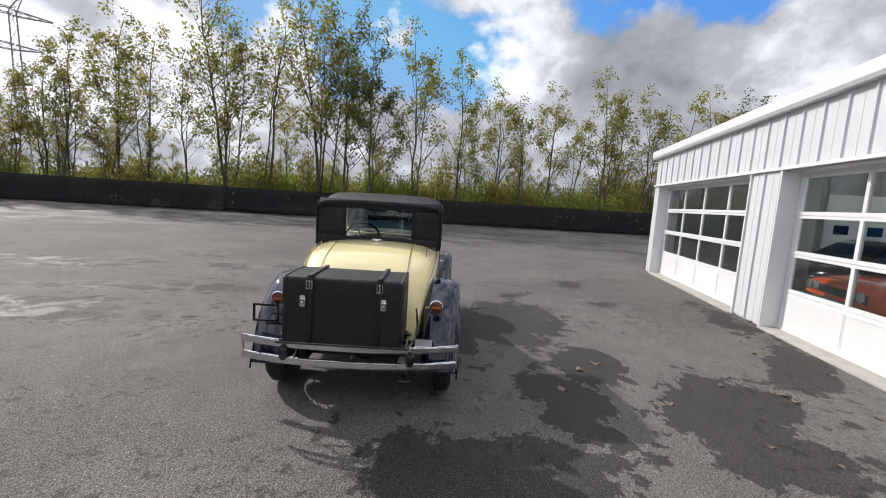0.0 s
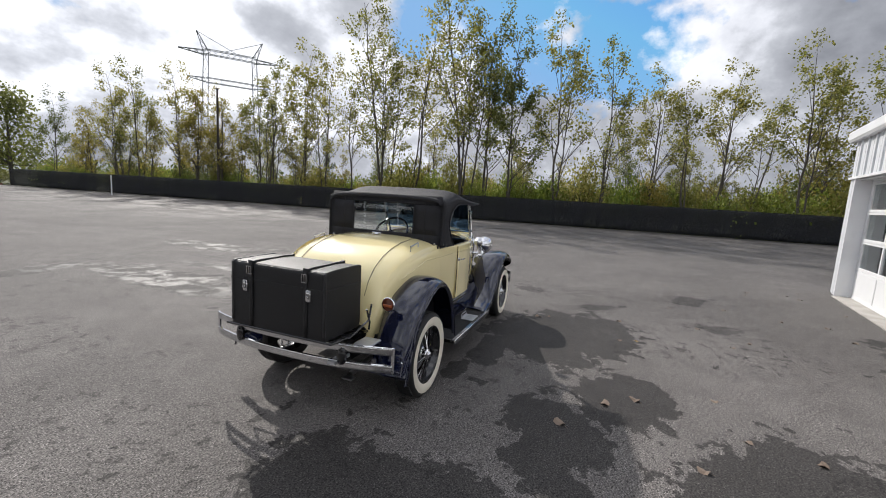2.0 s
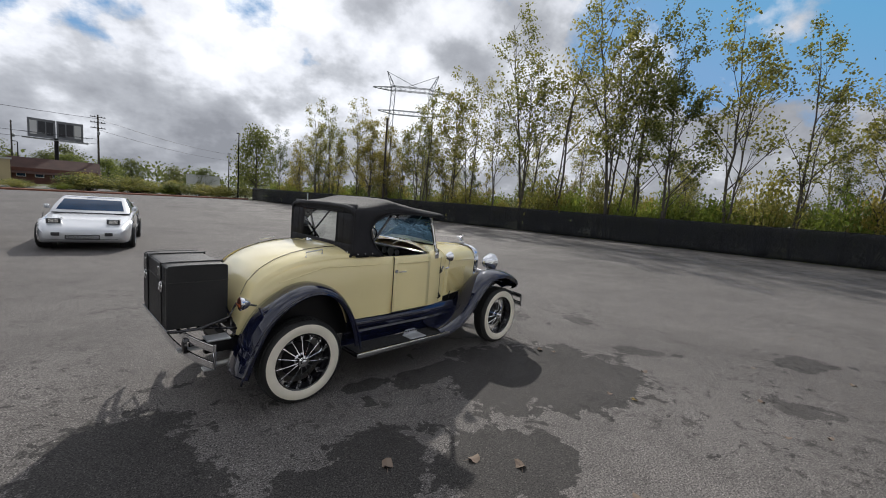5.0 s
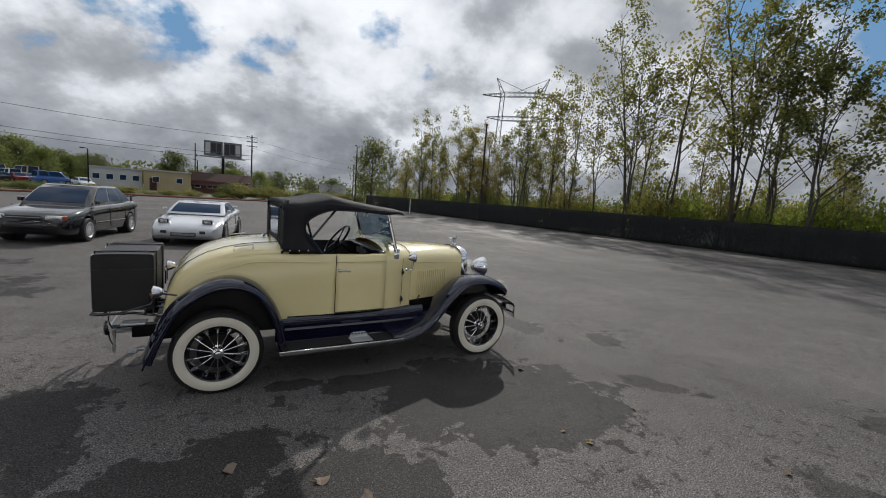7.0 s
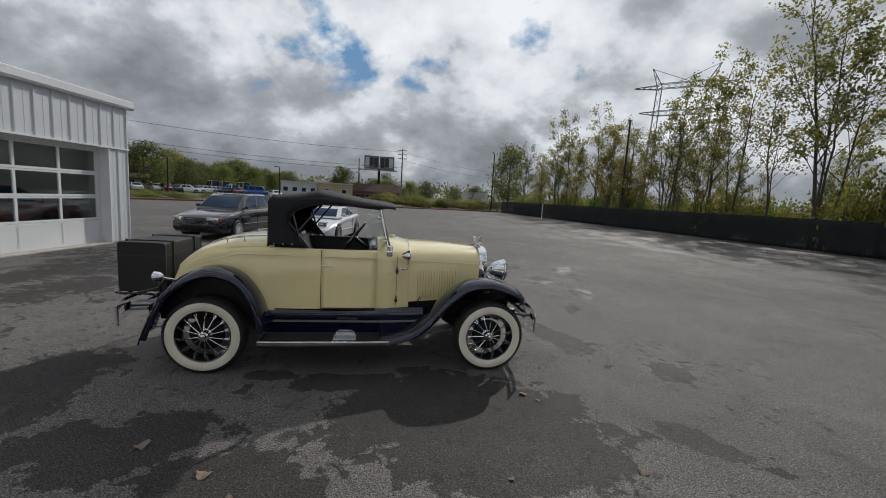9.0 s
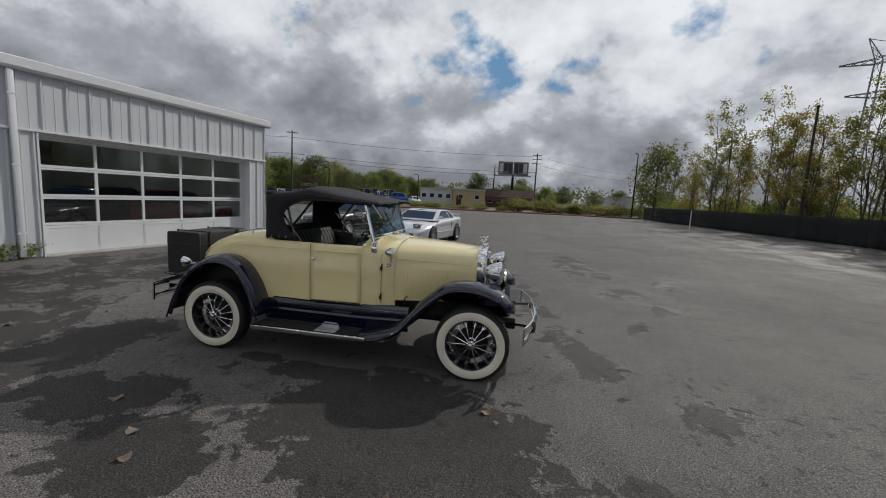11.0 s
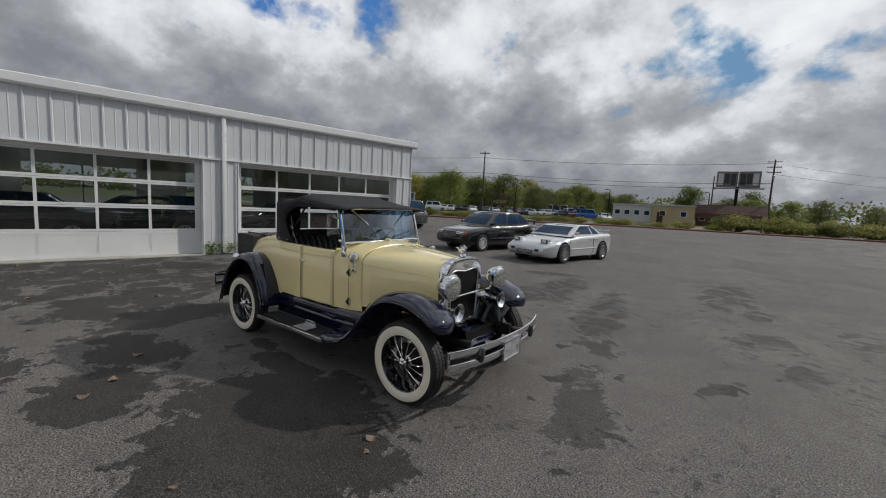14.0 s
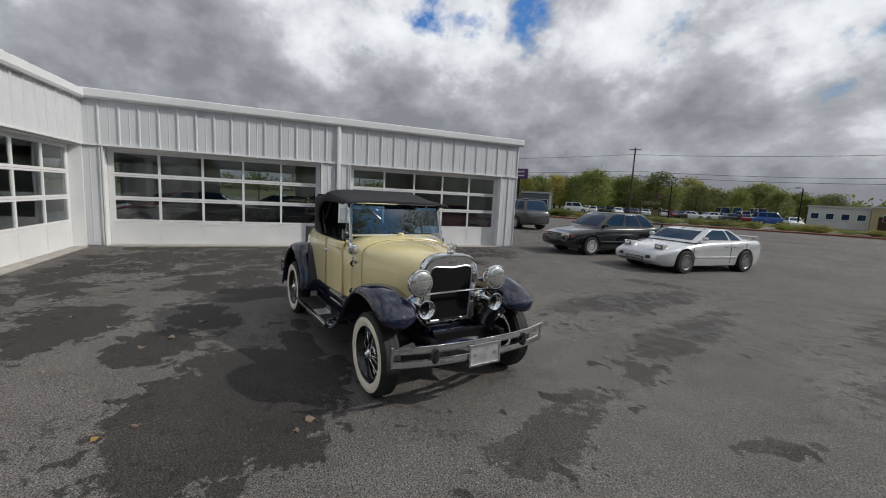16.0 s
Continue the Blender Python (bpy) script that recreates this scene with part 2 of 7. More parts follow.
M = {
    "cream": mat("cream_paint", (0.83, 0.72, 0.385), 0.2, var=0.05, scale=1.5, coat=0.9, rvar=0.05),
    "navy": mat("navy_paint", (0.004, 0.006, 0.024), 0.05, var=0.04, scale=2, coat=0.6, rvar=0.03, spec=0.5),
    "black": mat("black_paint", (0.008, 0.008, 0.01), 0.18, var=0.3, coat=0.7, rvar=0.06),
    "chassis": mat("chassis_black", (0.006, 0.006, 0.007), 0.4, var=0.4, bump=0.1, spec=0.25),
    "chrome": mat("chrome", (0.72, 0.73, 0.75), 0.07, metal=1.0, var=0.05, rvar=0.04),
    "steel": mat("brushed_steel", (0.5, 0.5, 0.5), 0.3, metal=1.0, var=0.12),
    "canvas": mat("black_canvas", (0.016, 0.016, 0.019), 0.75, var=0.35, scale=4, bump=0.35, bscale=420, spec=0.35),
    "leatherette": mat("black_leatherette", (0.007, 0.007, 0.008), 0.5, var=0.4, scale=6, bump=0.3, bscale=260),
    "vinyl": mat("black_vinyl", (0.016, 0.016, 0.017), 0.38, var=0.3, bump=0.2, bscale=200),
    "rubber": mat("tyre_rubber", (0.014, 0.014, 0.014), 0.7, var=0.35, scale=9, bump=0.2),
    "whitewall": mat("white_wall", (0.68, 0.64, 0.54), 0.6, var=0.07, scale=7, bump=0.1),
    "amber": mat("amber_lens", (0.34, 0.08, 0.02), 0.12, coat=0.8),
    "red": mat("red_lens", (0.09, 0.02, 0.008), 0.12, coat=0.8),
    "lens": mat("headlamp_lens", (0.66, 0.67, 0.66), 0.14, metal=0.8, var=0.25, scale=25, coat=1.0),
    "mesh": mat("grille_mesh", (0.006, 0.006, 0.007), 0.6, var=0.4, bump=0.5, bscale=300, spec=0.12),
    "plate": mat("bare_plate", (0.50, 0.51, 0.53), 0.35, var=0.3, scale=14, metal=0.55),
    "whitepaint": mat("white_wall_paint", (0.61, 0.625, 0.645), 0.42, var=0.06, scale=0.9, bump=0.03, bscale=30),
    "whitetrim": mat("white_trim", (0.72, 0.725, 0.735), 0.38, var=0.06, scale=1.5),
    "whitedoor": mat("white_door_paint", (0.70, 0.705, 0.71), 0.45, var=0.07, scale=1.2, bump=0.05, bscale=120),
    "concrete": mat("concrete", (0.36, 0.34, 0.31), 0.85, var=0.2, scale=4, bump=0.4, bscale=60),
    "street": mat("worn_street", (0.17, 0.165, 0.155), 0.85, var=0.2, scale=1.5, bump=0.3, bscale=60),
    "inner": mat("workshop_wall", (0.26, 0.26, 0.255), 0.8, var=0.3, scale=1.0),
    "innerfloor": mat("workshop_floor", (0.17, 0.17, 0.165), 0.3, var=0.3, scale=1.0),
    "glass": glass_mat("clear_glass", (0.93, 0.96, 0.96), 0.04),
    # darker and bluer to imitate sky and trees reflected in the windscreen
    "screen": glass_mat("windscreen_glass", (0.42, 0.57, 0.70), 0.17),
    "doorglass": glass_mat("door_glass", (0.72, 0.76, 0.76), 0.05),
    # the blue of a mirrored sky is put into this glass's base colour
    "tint": mat("dark_window_glass", (0.006, 0.030, 0.075), 0.03, var=0.2, spec=0.26),
    "silver": mat("silver_paint", (0.60, 0.615, 0.64), 0.2, metal=0.35, var=0.05, coat=0.9),
    "charcoal": mat("charcoal_paint", (0.009, 0.010, 0.012), 0.12, metal=0.1, var=0.15, coat=1.0),
    "suvgrey": mat("dark_grey_paint", (0.06, 0.062, 0.068), 0.22, metal=0.3, coat=0.9),
    "orange": mat("orange_paint", (0.75, 0.10, 0.012), 0.18, coat=0.9, var=0.06),
    "maroon": mat("maroon_paint", (0.20, 0.012, 0.015), 0.2, coat=0.9),
    "bluepaint": mat("blue_paint", (0.02, 0.09, 0.35), 0.25, coat=0.8),
    "whitecar": mat("white_paint", (0.75, 0.75, 0.74), 0.25, coat=0.8, var=0.05),
    "plastic": mat("black_plastic", (0.018, 0.018, 0.019), 0.5, var=0.25),
    "alloy": mat("alloy_wheel", (0.58, 0.58, 0.58), 0.3, metal=0.15),
    "grey_alloy": mat("grey_alloy_wheel", (0.27, 0.27, 0.28), 0.3, metal=0.4),
    "wood": mat("weathered_pole", (0.055, 0.045, 0.036), 0.85, var=0.35, scale=2, bump=0.5, bscale=25),
    "bark": mat("bark", (0.085, 0.075, 0.06), 0.9, var=0.4, scale=3, bump=0.8, bscale=22),
    "lattice": mat("lattice_steel", (0.30, 0.31, 0.32), 0.5, metal=0.5, var=0.2),
    "redkerb": mat("red_mulch", (0.19, 0.075, 0.045), 0.9, var=0.35, scale=3, bump=0.6, bscale=40),
    "grass": mat("rough_grass", (0.05, 0.075, 0.02), 0.9, var=0.5, scale=0.15, bump=0.8, bscale=12, col2=(0.11, 0.12, 0.04)),
    "tan": mat("tan_siding", (0.42, 0.34, 0.20), 0.7, var=0.1, scale=0.4),
    "paleblock": mat("pale_block", (0.55, 0.55, 0.54), 0.7, var=0.1, scale=0.4),
    "brown": mat("brown_brick", (0.10, 0.04, 0.03), 0.8, var=0.25, scale=1.5),
    "roofbrown": mat("brown_shingle", (0.055, 0.026, 0.02), 0.85, var=0.3, scale=1.0),
    "bluegrey": mat("blue_grey_siding", (0.10, 0.12, 0.14), 0.7, var=0.1),
    "purple": mat("purple_sign", (0.10, 0.04, 0.13), 0.5, var=0.1),
    "billboard": mat("billboard_face", (0.15, 0.155, 0.165), 0.6, var=0.3, scale=0.6),
    "sign_dark": mat("sign_print", (0.035, 0.035, 0.04), 0.6, var=0.3),
    "leaf_litter": mat("fallen_leaf", (0.11, 0.072, 0.05), 0.8, var=0.3, scale=40, col2=(0.19, 0.145, 0.11), rand=0.6),
    "yellow_leaf": mat("yellow_leaf", (0.26, 0.18, 0.05), 0.75, var=0.2),
    "tube_light": None,
}


def screen_mat(name, col, gap):
    """Woven privacy screen: dark cloth with fine see-through gaps."""
    m = mat(name, col, 0.85, var=0.45, scale=0.7, bump=0.5, bscale=90)
    nt = m.node_tree
    N, K = nt.nodes, nt.links
    tr, mx = N.new("ShaderNodeBsdfTransparent"), N.new("ShaderNodeMixShader")
    tr.inputs[0].default_value = (1, 1, 1, 1)
    mx.inputs[0].default_value = gap
    K.new(N["Principled BSDF"].outputs[0], mx.inputs[1])
    K.new(tr.outputs[0], mx.inputs[2])
    K.new(mx.outputs[0], N["Material Output"].inputs[0])
    return m


M["fence"] = screen_mat("fence_screen", (0.013, 0.014, 0.017), 0.24)


def glow_mat(name, col, strength):
    m = bpy.data.materials.new(name)
    m.use_nodes = True
    b = m.node_tree.nodes["Principled BSDF"]
    b.inputs["Emission Color"].default_value = (*col, 1)
    b.inputs["Emission Strength"].default_value = strength
    return m


M["tube_light"] = glow_mat("fluorescent_tube", (1.0, 0.97, 0.92), 60.0)


def leaf_mat(name, a, b):
    m = bpy.data.materials.new(name)
    m.use_nodes = True
    nt = m.node_tree
    N, K = nt.nodes, nt.links
    bs = N["Principled BSDF"]
    bs.inputs["Roughness"].default_value = 0.55
    ge = N.new("ShaderNodeNewGeometry")
    oi = N.new("ShaderNodeObjectInfo")
    mx = N.new("ShaderNodeMix")
    mx.data_type = "RGBA"
    mx.inputs[6].default_value, mx.inputs[7].default_value = (*a, 1), (*b, 1)
    ad = N.new("ShaderNodeMath")
    ad.operation = "MULTIPLY_ADD"
    ad.use_clamp = True
    K.new(oi.outputs["Random"], ad.inputs[0])
    ad.inputs[1].default_value = 0.5
    m2 = N.new("ShaderNodeMath")
    m2.operation = "MULTIPLY_ADD"
    K.new(ge.outputs["Random Per Island"], m2.inputs[0])
    m2.inputs[1].default_value, m2.inputs[2].default_value = 0.75, -0.15
    K.new(m2.outputs[0], ad.inputs[2])
    K.new(ad.outputs[0], mx.inputs[0])
    K.new(mx.outputs[2], bs.inputs["Base Color"])
    tl, ms = N.new("ShaderNodeBsdfTranslucent"), N.new("ShaderNodeMixShader")
    K.new(mx.outputs[2], tl.inputs[0])
    ms.inputs[0].default_value = 0.6
    K.new(bs.outputs[0], ms.inputs[1])
    K.new(tl.outputs[0], ms.inputs[2])
    K.new(ms.outputs[0], N["Material Output"].inputs[0])
    return m


M["leaf"] = leaf_mat("poplar_leaf", (0.15, 0.17, 0.038), (0.39, 0.345, 0.095))
M["leaf_yellow"] = leaf_mat("yellowing_leaf", (0.20, 0.185, 0.04), (0.38, 0.31, 0.07))
M["leaf_dark"] = leaf_mat("dark_leaf", (0.075, 0.10, 0.025), (0.20, 0.21, 0.06))
M["leaf_bush"] = leaf_mat("bush_leaf", (0.11, 0.165, 0.026), (0.28, 0.31, 0.055))
M["leaf_green"] = leaf_mat("street_tree_leaf", (0.085, 0.125, 0.028), (0.25, 0.28, 0.075))
M["leaf_far"] = leaf_mat("far_tree_leaf", (0.075, 0.10, 0.03), (0.20, 0.20, 0.07))


# ---- mesh tools ----
def part(name, bm, material, parent=None, label="", smooth=35, m=None):
    me = bpy.data.meshes.new(name)
    bmesh.ops.recalc_face_normals(bm, faces=bm.faces)
    bm.to_mesh(me)
    bm.free()
    me.materials.append(M[material] if isinstance(material, str) else material)
    if smooth:
        me.polygons.foreach_set("use_smooth", [True] * len(me.polygons))
        me.set_sharp_from_angle(angle=radians(smooth))
    ob = new(name, me)
    if parent is not None:
        ob.parent = parent
    if m is not None:
        ob.matrix_basis = m
    if label:
        tagged(ob, label)
    return ob


def again(ob, name, m, parent=None):
    """Another object on the same mesh."""
    o = new(name, ob.data)
    o.parent = parent if parent is not None else ob.parent
    o.matrix_basis = m
    return o


def thing(name, m, label, category, group="", kind=""):
    e = new(name)
    e.empty_display_size = 0.2
    e.matrix_basis = m
    return tagged(e, label, category, group, kind)


def B():
    return bmesh.new()


def box(bm, x0, x1, y0, y1, z0, z1, bevel=0.0, seg=2, m=None):
    r = bmesh.ops.create_cube(bm, size=1.0)
    vs = r["verts"]
    for v in vs:
        v.co = Vector(((x0 + x1) / 2 + v.co.x * (x1 - x0), (y0 + y1) / 2 + v.co.y * (y1 - y0), (z0 + z1) / 2 + v.co.z * (z1 - z0)))
        if m is not None:
            v.co = m @ v.co
    if bevel > 0:
        es = list({e for v in vs for e in v.link_edges})
        bmesh.ops.bevel(bm, geom=es, offset=bevel, segments=seg, profile=0.5, affect="EDGES")
    return bm


def loft(bm, secs, closed=False, caps=False):
    """Skin a row of sections with equal counts."""
    rows = [[bm.verts.new(Vector(p)) for p in s] for s in secs]
    n = len(rows[0])
    for a, b in zip(rows, rows[1:]):
        for i in range(n if closed else n - 1):
            j = (i + 1) % n
            try:
                bm.faces.new((a[i], a[j], b[j], b[i]))
            except ValueError:
                pass
    if caps:
        for r in (rows[0], rows[-1]):
            try:
                bm.faces.new(r)
            except ValueError:
                pass
    return bm


def tube(bm, pts, r, seg=8, caps=True):
    pts = [Vector(p) for p in pts]
    rs = r if isinstance(r, (list, tuple)) else [r] * len(pts)
    secs, up = [], Vector((0, 0, 1))
    for i, p in enumerate(pts):
        d = (pts[min(i + 1, len(pts) - 1)] - pts[max(i - 1, 0)]).normalized()
        ref = up if abs(d.z) < 0.9 else Vector((1, 0, 0))
        a = d.cross(ref).normalized()
        b = d.cross(a).normalized()
        secs.append([p + (a * math.cos(2 * math.pi * k / seg) + b * math.sin(2 * math.pi * k / seg)) * rs[i] for k in range(seg)])
    return loft(bm, secs, closed=True, caps=caps)


def lathe(bm, prof, seg=32, m=None):
    """Turn (radius, height) pairs about z."""
    secs = []
    for k in range(seg):
        a = 2 * math.pi * k / seg
        secs.append([Vector((max(r, 1e-5) * math.cos(a), max(r, 1e-5) * math.sin(a), h)) for r, h in prof])
    if m is not None:
        secs = [[m @ p for p in s] for s in secs]
    secs.append(secs[0])
    loft(bm, secs)
    bmesh.ops.remove_doubles(bm, verts=bm.verts, dist=1e-5)
    return bm


def smoothed(pts, steps):
    """Catmull-Rom through points (any dimension)."""
    P = [np.array(p, float) for p in pts]
    P = [2 * P[0] - P[1]] + P + [2 * P[-1] - P[-2]]
    out = []
    for i in range(1, len(P) - 2):
        for k in range(steps):
            t = k / steps
            a, b, c, d = P[i - 1:i + 3]
            out.append(0.5 * (2 * b + (c - a) * t + (2 * a - 5 * b + 4 * c - d) * t * t + (3 * b - a - 3 * c + d) * t ** 3))
    out.append(P[-2])
    return [tuple(float(v) for v in p) for p in out]


def table(x, xs, ys):
    return float(np.interp(x, xs, ys))


def frame_bm(bm, x0, x1, z0, z1, y0, y1, w):
    """A rectangular frame in the xz plane."""
    box(bm, x0, x1, y0, y1, z0, z0 + w)
    box(bm, x0, x1, y0, y1, z1 - w, z1)
    box(bm, x0, x0 + w, y0, y1, z0 + w, z1 - w)
    box(bm, x1 - w, x1, y0, y1, z0 + w, z1 - w)
    return bm

# ---- ground ----
def asphalt_mat():
    m = bpy.data.materials.new("asphalt")
    m.use_nodes = True
    nt = m.node_tree
    N, K = nt.nodes, nt.links
    b = N["Principled BSDF"]
    b.inputs["Specular IOR Level"].default_value = 0.22
    geo = N.new("ShaderNodeNewGeometry")

    def noise(scale, detail=4, rough=0.5, distort=0.0, off=0.0):
        nz = N.new("ShaderNodeTexNoise")
        nz.inputs["Scale"].default_value, nz.inputs["Detail"].default_value = scale, detail
        nz.inputs["Roughness"].default_value, nz.inputs["Distortion"].default_value = rough, distort
        if off:
            mp = N.new("ShaderNodeMapping")
            mp.inputs["Location"].default_value = (off, off * 0.7, 0)
            K.new(geo.outputs["Position"], mp.inputs[0])
            K.new(mp.outputs[0], nz.inputs["Vector"])
        else:
            K.new(geo.outputs["Position"], nz.inputs["Vector"])
        return nz.outputs["Fac"]

    def mth(op, a, b_=None, c=None, clamp=False):
        nd = N.new("ShaderNodeMath")
        nd.operation, nd.use_clamp = op, clamp
        for k, v in enumerate((a, b_, c)):
            if v is None:
                continue
            if isinstance(v, (int, float)):
                nd.inputs[k].default_value = v
            else:
                K.new(v, nd.inputs[k])
        return nd.outputs[0]

    def step(v, lo, hi):
        r = N.new("ShaderNodeMapRange")
        r.interpolation_type = "SMOOTHSTEP"
        r.inputs["From Min"].default_value, r.inputs["From Max"].default_value = lo, hi
        K.new(v, r.inputs["Value"])
        return r.outputs[0]

    # damp patches: ellipses (x, y, half length, half width, turn) whose rims are broken by noise
    warp = noise(1.7, 4, 0.55, 0.5)
    fine = noise(9.0, 6, 0.62, 0.5)
    sep = N.new("ShaderNodeSeparateXYZ")
    K.new(geo.outputs["Position"], sep.inputs[0])
    rim = mth("ADD", mth("MULTIPLY", mth("SUBTRACT", warp, 0.5), 1.9), mth("MULTIPLY", mth("SUBTRACT", fine, 0.5), 1.0))

    def patches(spots, cap):
        field = None
        for px, py, ra, rb, turn in spots:
            mp = N.new("ShaderNodeMapping")
            mp.vector_type = "TEXTURE"
            mp.inputs["Location"].default_value = (px, py, 0)
            mp.inputs["Rotation"].default_value = (0, 0, radians(turn))
            mp.inputs["Scale"].default_value = (ra, rb, 1e4)
            K.new(geo.outputs["Position"], mp.inputs[0])
            ln = N.new("ShaderNodeVectorMath")
            ln.operation = "LENGTH"
            K.new(mp.outputs[0], ln.inputs[0])
            v = mth("SUBTRACT", 1.0, ln.outputs["Value"])
            field = v if field is None else mth("MAXIMUM", field, v)
        return mth("MINIMUM", mth("MAXIMUM", field, -1.6), cap)

    pool = patches(DAMP_YARD, 0.6)
    broad = patches(DAMP_WALL, 0.16)
    faint = patches(DAMP_LOT, 0.45)
    wet = mth("MAXIMUM", step(mth("ADD", pool, rim), 0.0, 0.045), step(mth("ADD", broad, mth("MULTIPLY", rim, 1.2)), 0.0, 0.05))
    # stray blots round the pools
    specks = noise(3.4, 6, 0.6, 0.3, 3.0)
    wet = mth("MAXIMUM", wet, step(mth("MULTIPLY_ADD", mth("MINIMUM", mth("MAXIMUM", pool, faint), 0.0), 0.05, specks), 0.60, 0.615))
    wet = mth("MAXIMUM", wet, mth("MULTIPLY", step(mth("ADD", faint, mth("MULTIPLY", rim, 1.3)), 0.0, 0.05), 0.75))
    # a thin damp film over the far part of the lot
    film = step(noise(0.16, 5, 0.6, 0.6, 5.0), 0.47, 0.58)
    grit = noise(92, 2, 0.55)
    stone = N.new("ShaderNodeTexVoronoi")
    stone.inputs["Scale"].default_value = 95
    K.new(geo.outputs["Position"], stone.inputs["Vector"])
    mott = noise(0.55, 6, 0.6, 0.4, 9.0)
    streak = noise(2.6, 8, 0.72, 0.4, 2.0)
    val = mth("MULTIPLY", mth("MULTIPLY_ADD", mott, 0.7, 0.65), mth("MULTIPLY_ADD", mth("SUBTRACT", grit, 0.5), 5.0, 1.05))
    val = mth("MULTIPLY", val, mth("MULTIPLY_ADD", streak, 0.8, 0.58))
    fleck = step(stone.outputs["Distance"], 0.32, 0.12)
    sepc = N.new("ShaderNodeSeparateColor")
    K.new(stone.outputs["Color"], sepc.inputs[0])
    val = mth("ADD", val, mth("MULTIPLY", mth("MULTIPLY", fleck, step(sepc.outputs[0], 0.35, 0.8)), 2.6))
    # small dark flecks in drifts, and a middle grain between stones and stains
    drift = step(noise(0.6, 4, 0.6, 0.5, 11.0), 0.42, 0.60)
    flecks = mth("MULTIPLY", step(noise(8.0, 6, 0.68, 0.3, 13.0), 0.555, 0.60), drift)
    val = mth("MULTIPLY", val, mth("MULTIPLY_ADD", flecks, -0.46, 1.0))
    val = mth("MULTIPLY", val, mth("MULTIPLY_ADD", noise(34.0, 3, 0.6, 0.0, 17.0), 1.4, 0.3))
    damp = mth("MULTIPLY", mth("MULTIPLY_ADD", wet, -0.64, 1.0), mth("MULTIPLY_ADD", film, -0.15, 1.0))
    low = step(mth("MULTIPLY_ADD", sep.outputs[0], 0.9, mth("MULTIPLY", sep.outputs[1], 0.43)), 9.0, 20.0)
    # broken darker blotches, growing in towards the fence
    fence_blots = mth("MULTIPLY", low, step(noise(0.9, 8, 0.72, 0.6, 19.0), 0.50, 0.54))
    val = mth("MAXIMUM", mth("MULTIPLY", mth("MULTIPLY", val, damp), mth("MULTIPLY_ADD", fence_blots, -0.35, 1.0)), 0.08)
    col = N.new("ShaderNodeVectorMath")
    col.operation = "SCALE"
    col.inputs[0].default_value = (0.114, 0.106, 0.101)
    K.new(val, col.inputs["Scale"])
    K.new(col.outputs[0], b.inputs["Base Color"])
    rg = mth("MULTIPLY_ADD", wet, -0.06, 0.76)
    broken = step(noise(2.4, 8, 0.7, 0.8, 4.0), 0.48, 0.56)
    rg = mth("MULTIPLY_ADD", mth("MULTIPLY", mth("MULTIPLY", wet, broken), step(sep.outputs[1], 3.0, 5.0)), -0.36, rg)
    # smooth silvery wet streaks on the low side of the lot by the fence
    streaks = step(noise(0.55, 8, 0.70, 0.9, 7.0), 0.49, 0.55)
    rg = mth("MULTIPLY_ADD", mth("MULTIPLY", low, streaks), -0.19, rg)
    K.new(mth("MULTIPLY_ADD", grit, 0.1, rg), b.inputs["Roughness"])
    bp = N.new("ShaderNodeBump")
    bp.inputs["Distance"].default_value = 0.004
    K.new(mth("MULTIPLY_ADD", wet, -0.3, 0.8), bp.inputs["Strength"])
    K.new(mth("ADD", grit, mth("MULTIPLY", stone.outputs["Distance"], -0.35)), bp.inputs["Height"])
    K.new(bp.outputs[0], b.inputs["Normal"])
    return m


DAMP_YARD = [(2.33, -0.37, 1.12, 0.80, 160), (0.95, -1.30, 0.55, 0.36, 170), (0.15, -1.02, 0.62, 0.36, 30), (1.10, -1.36, 0.42, 0.27, 88), (0.45, -2.48, 0.85, 0.60, 150), (-0.3, -2.5, 0.55, 0.5, 20), (-1.1, -0.55, 0.80, 0.52, 98),
             (1.6, -3.75, 0.78, 0.32, 150), (0.55, 0.1, 0.28, 0.12, 12), (1.36, 0.1, 0.5, 0.2, 10), (-0.30, -1.1, 0.42, 0.24, 61)]
DAMP_WALL = [(-4.6, -1.5, 2.6, 2.3, 0), (-2.9, -0.6, 1.9, 0.9, 166), (-4.6, 2.6, 2.2, 1.5, 90), (-3.0, -3.6, 2.4, 0.8, 4), (3.4, -3.95, 1.6, 0.3, 4), (-5.6, 5.4, 1.3, 1.1, 90)]
DAMP_LOT = [(3.35, 2.05, 0.78, 0.27, 115), (1.98, 5.1, 1.95, 0.34, 113), (0.38, 5.62, 2.0, 0.5, 102), (4.1, 3.32, 0.3, 0.14, 79), (3.97, 5.65, 0.6, 0.28, 74), (2.66, 8.95, 1.6, 0.48, 98), (4.48, 0.87, 0.3, 0.22, 74), (4.15, -0.45, 0.36, 0.15, 134),
            (5.85, -1.6, 0.5, 0.25, 165), (4.18, -2.1, 0.4, 0.2, 127), (3.5, 7.4, 0.5, 0.2, 100), (4.6, 4.6, 0.45, 0.2, 90), (4.9, 7.2, 0.7, 0.25, 80), (-0.9, 7.6, 0.9, 0.25, 20)]


def sheet(name, pts, z, material, label, category="ground"):
    bm = B()
    bm.faces.new([bm.verts.new((x, y, z)) for x, y in pts])
    return tagged(part(name, bm, material, smooth=0), label, category, kind="structure")


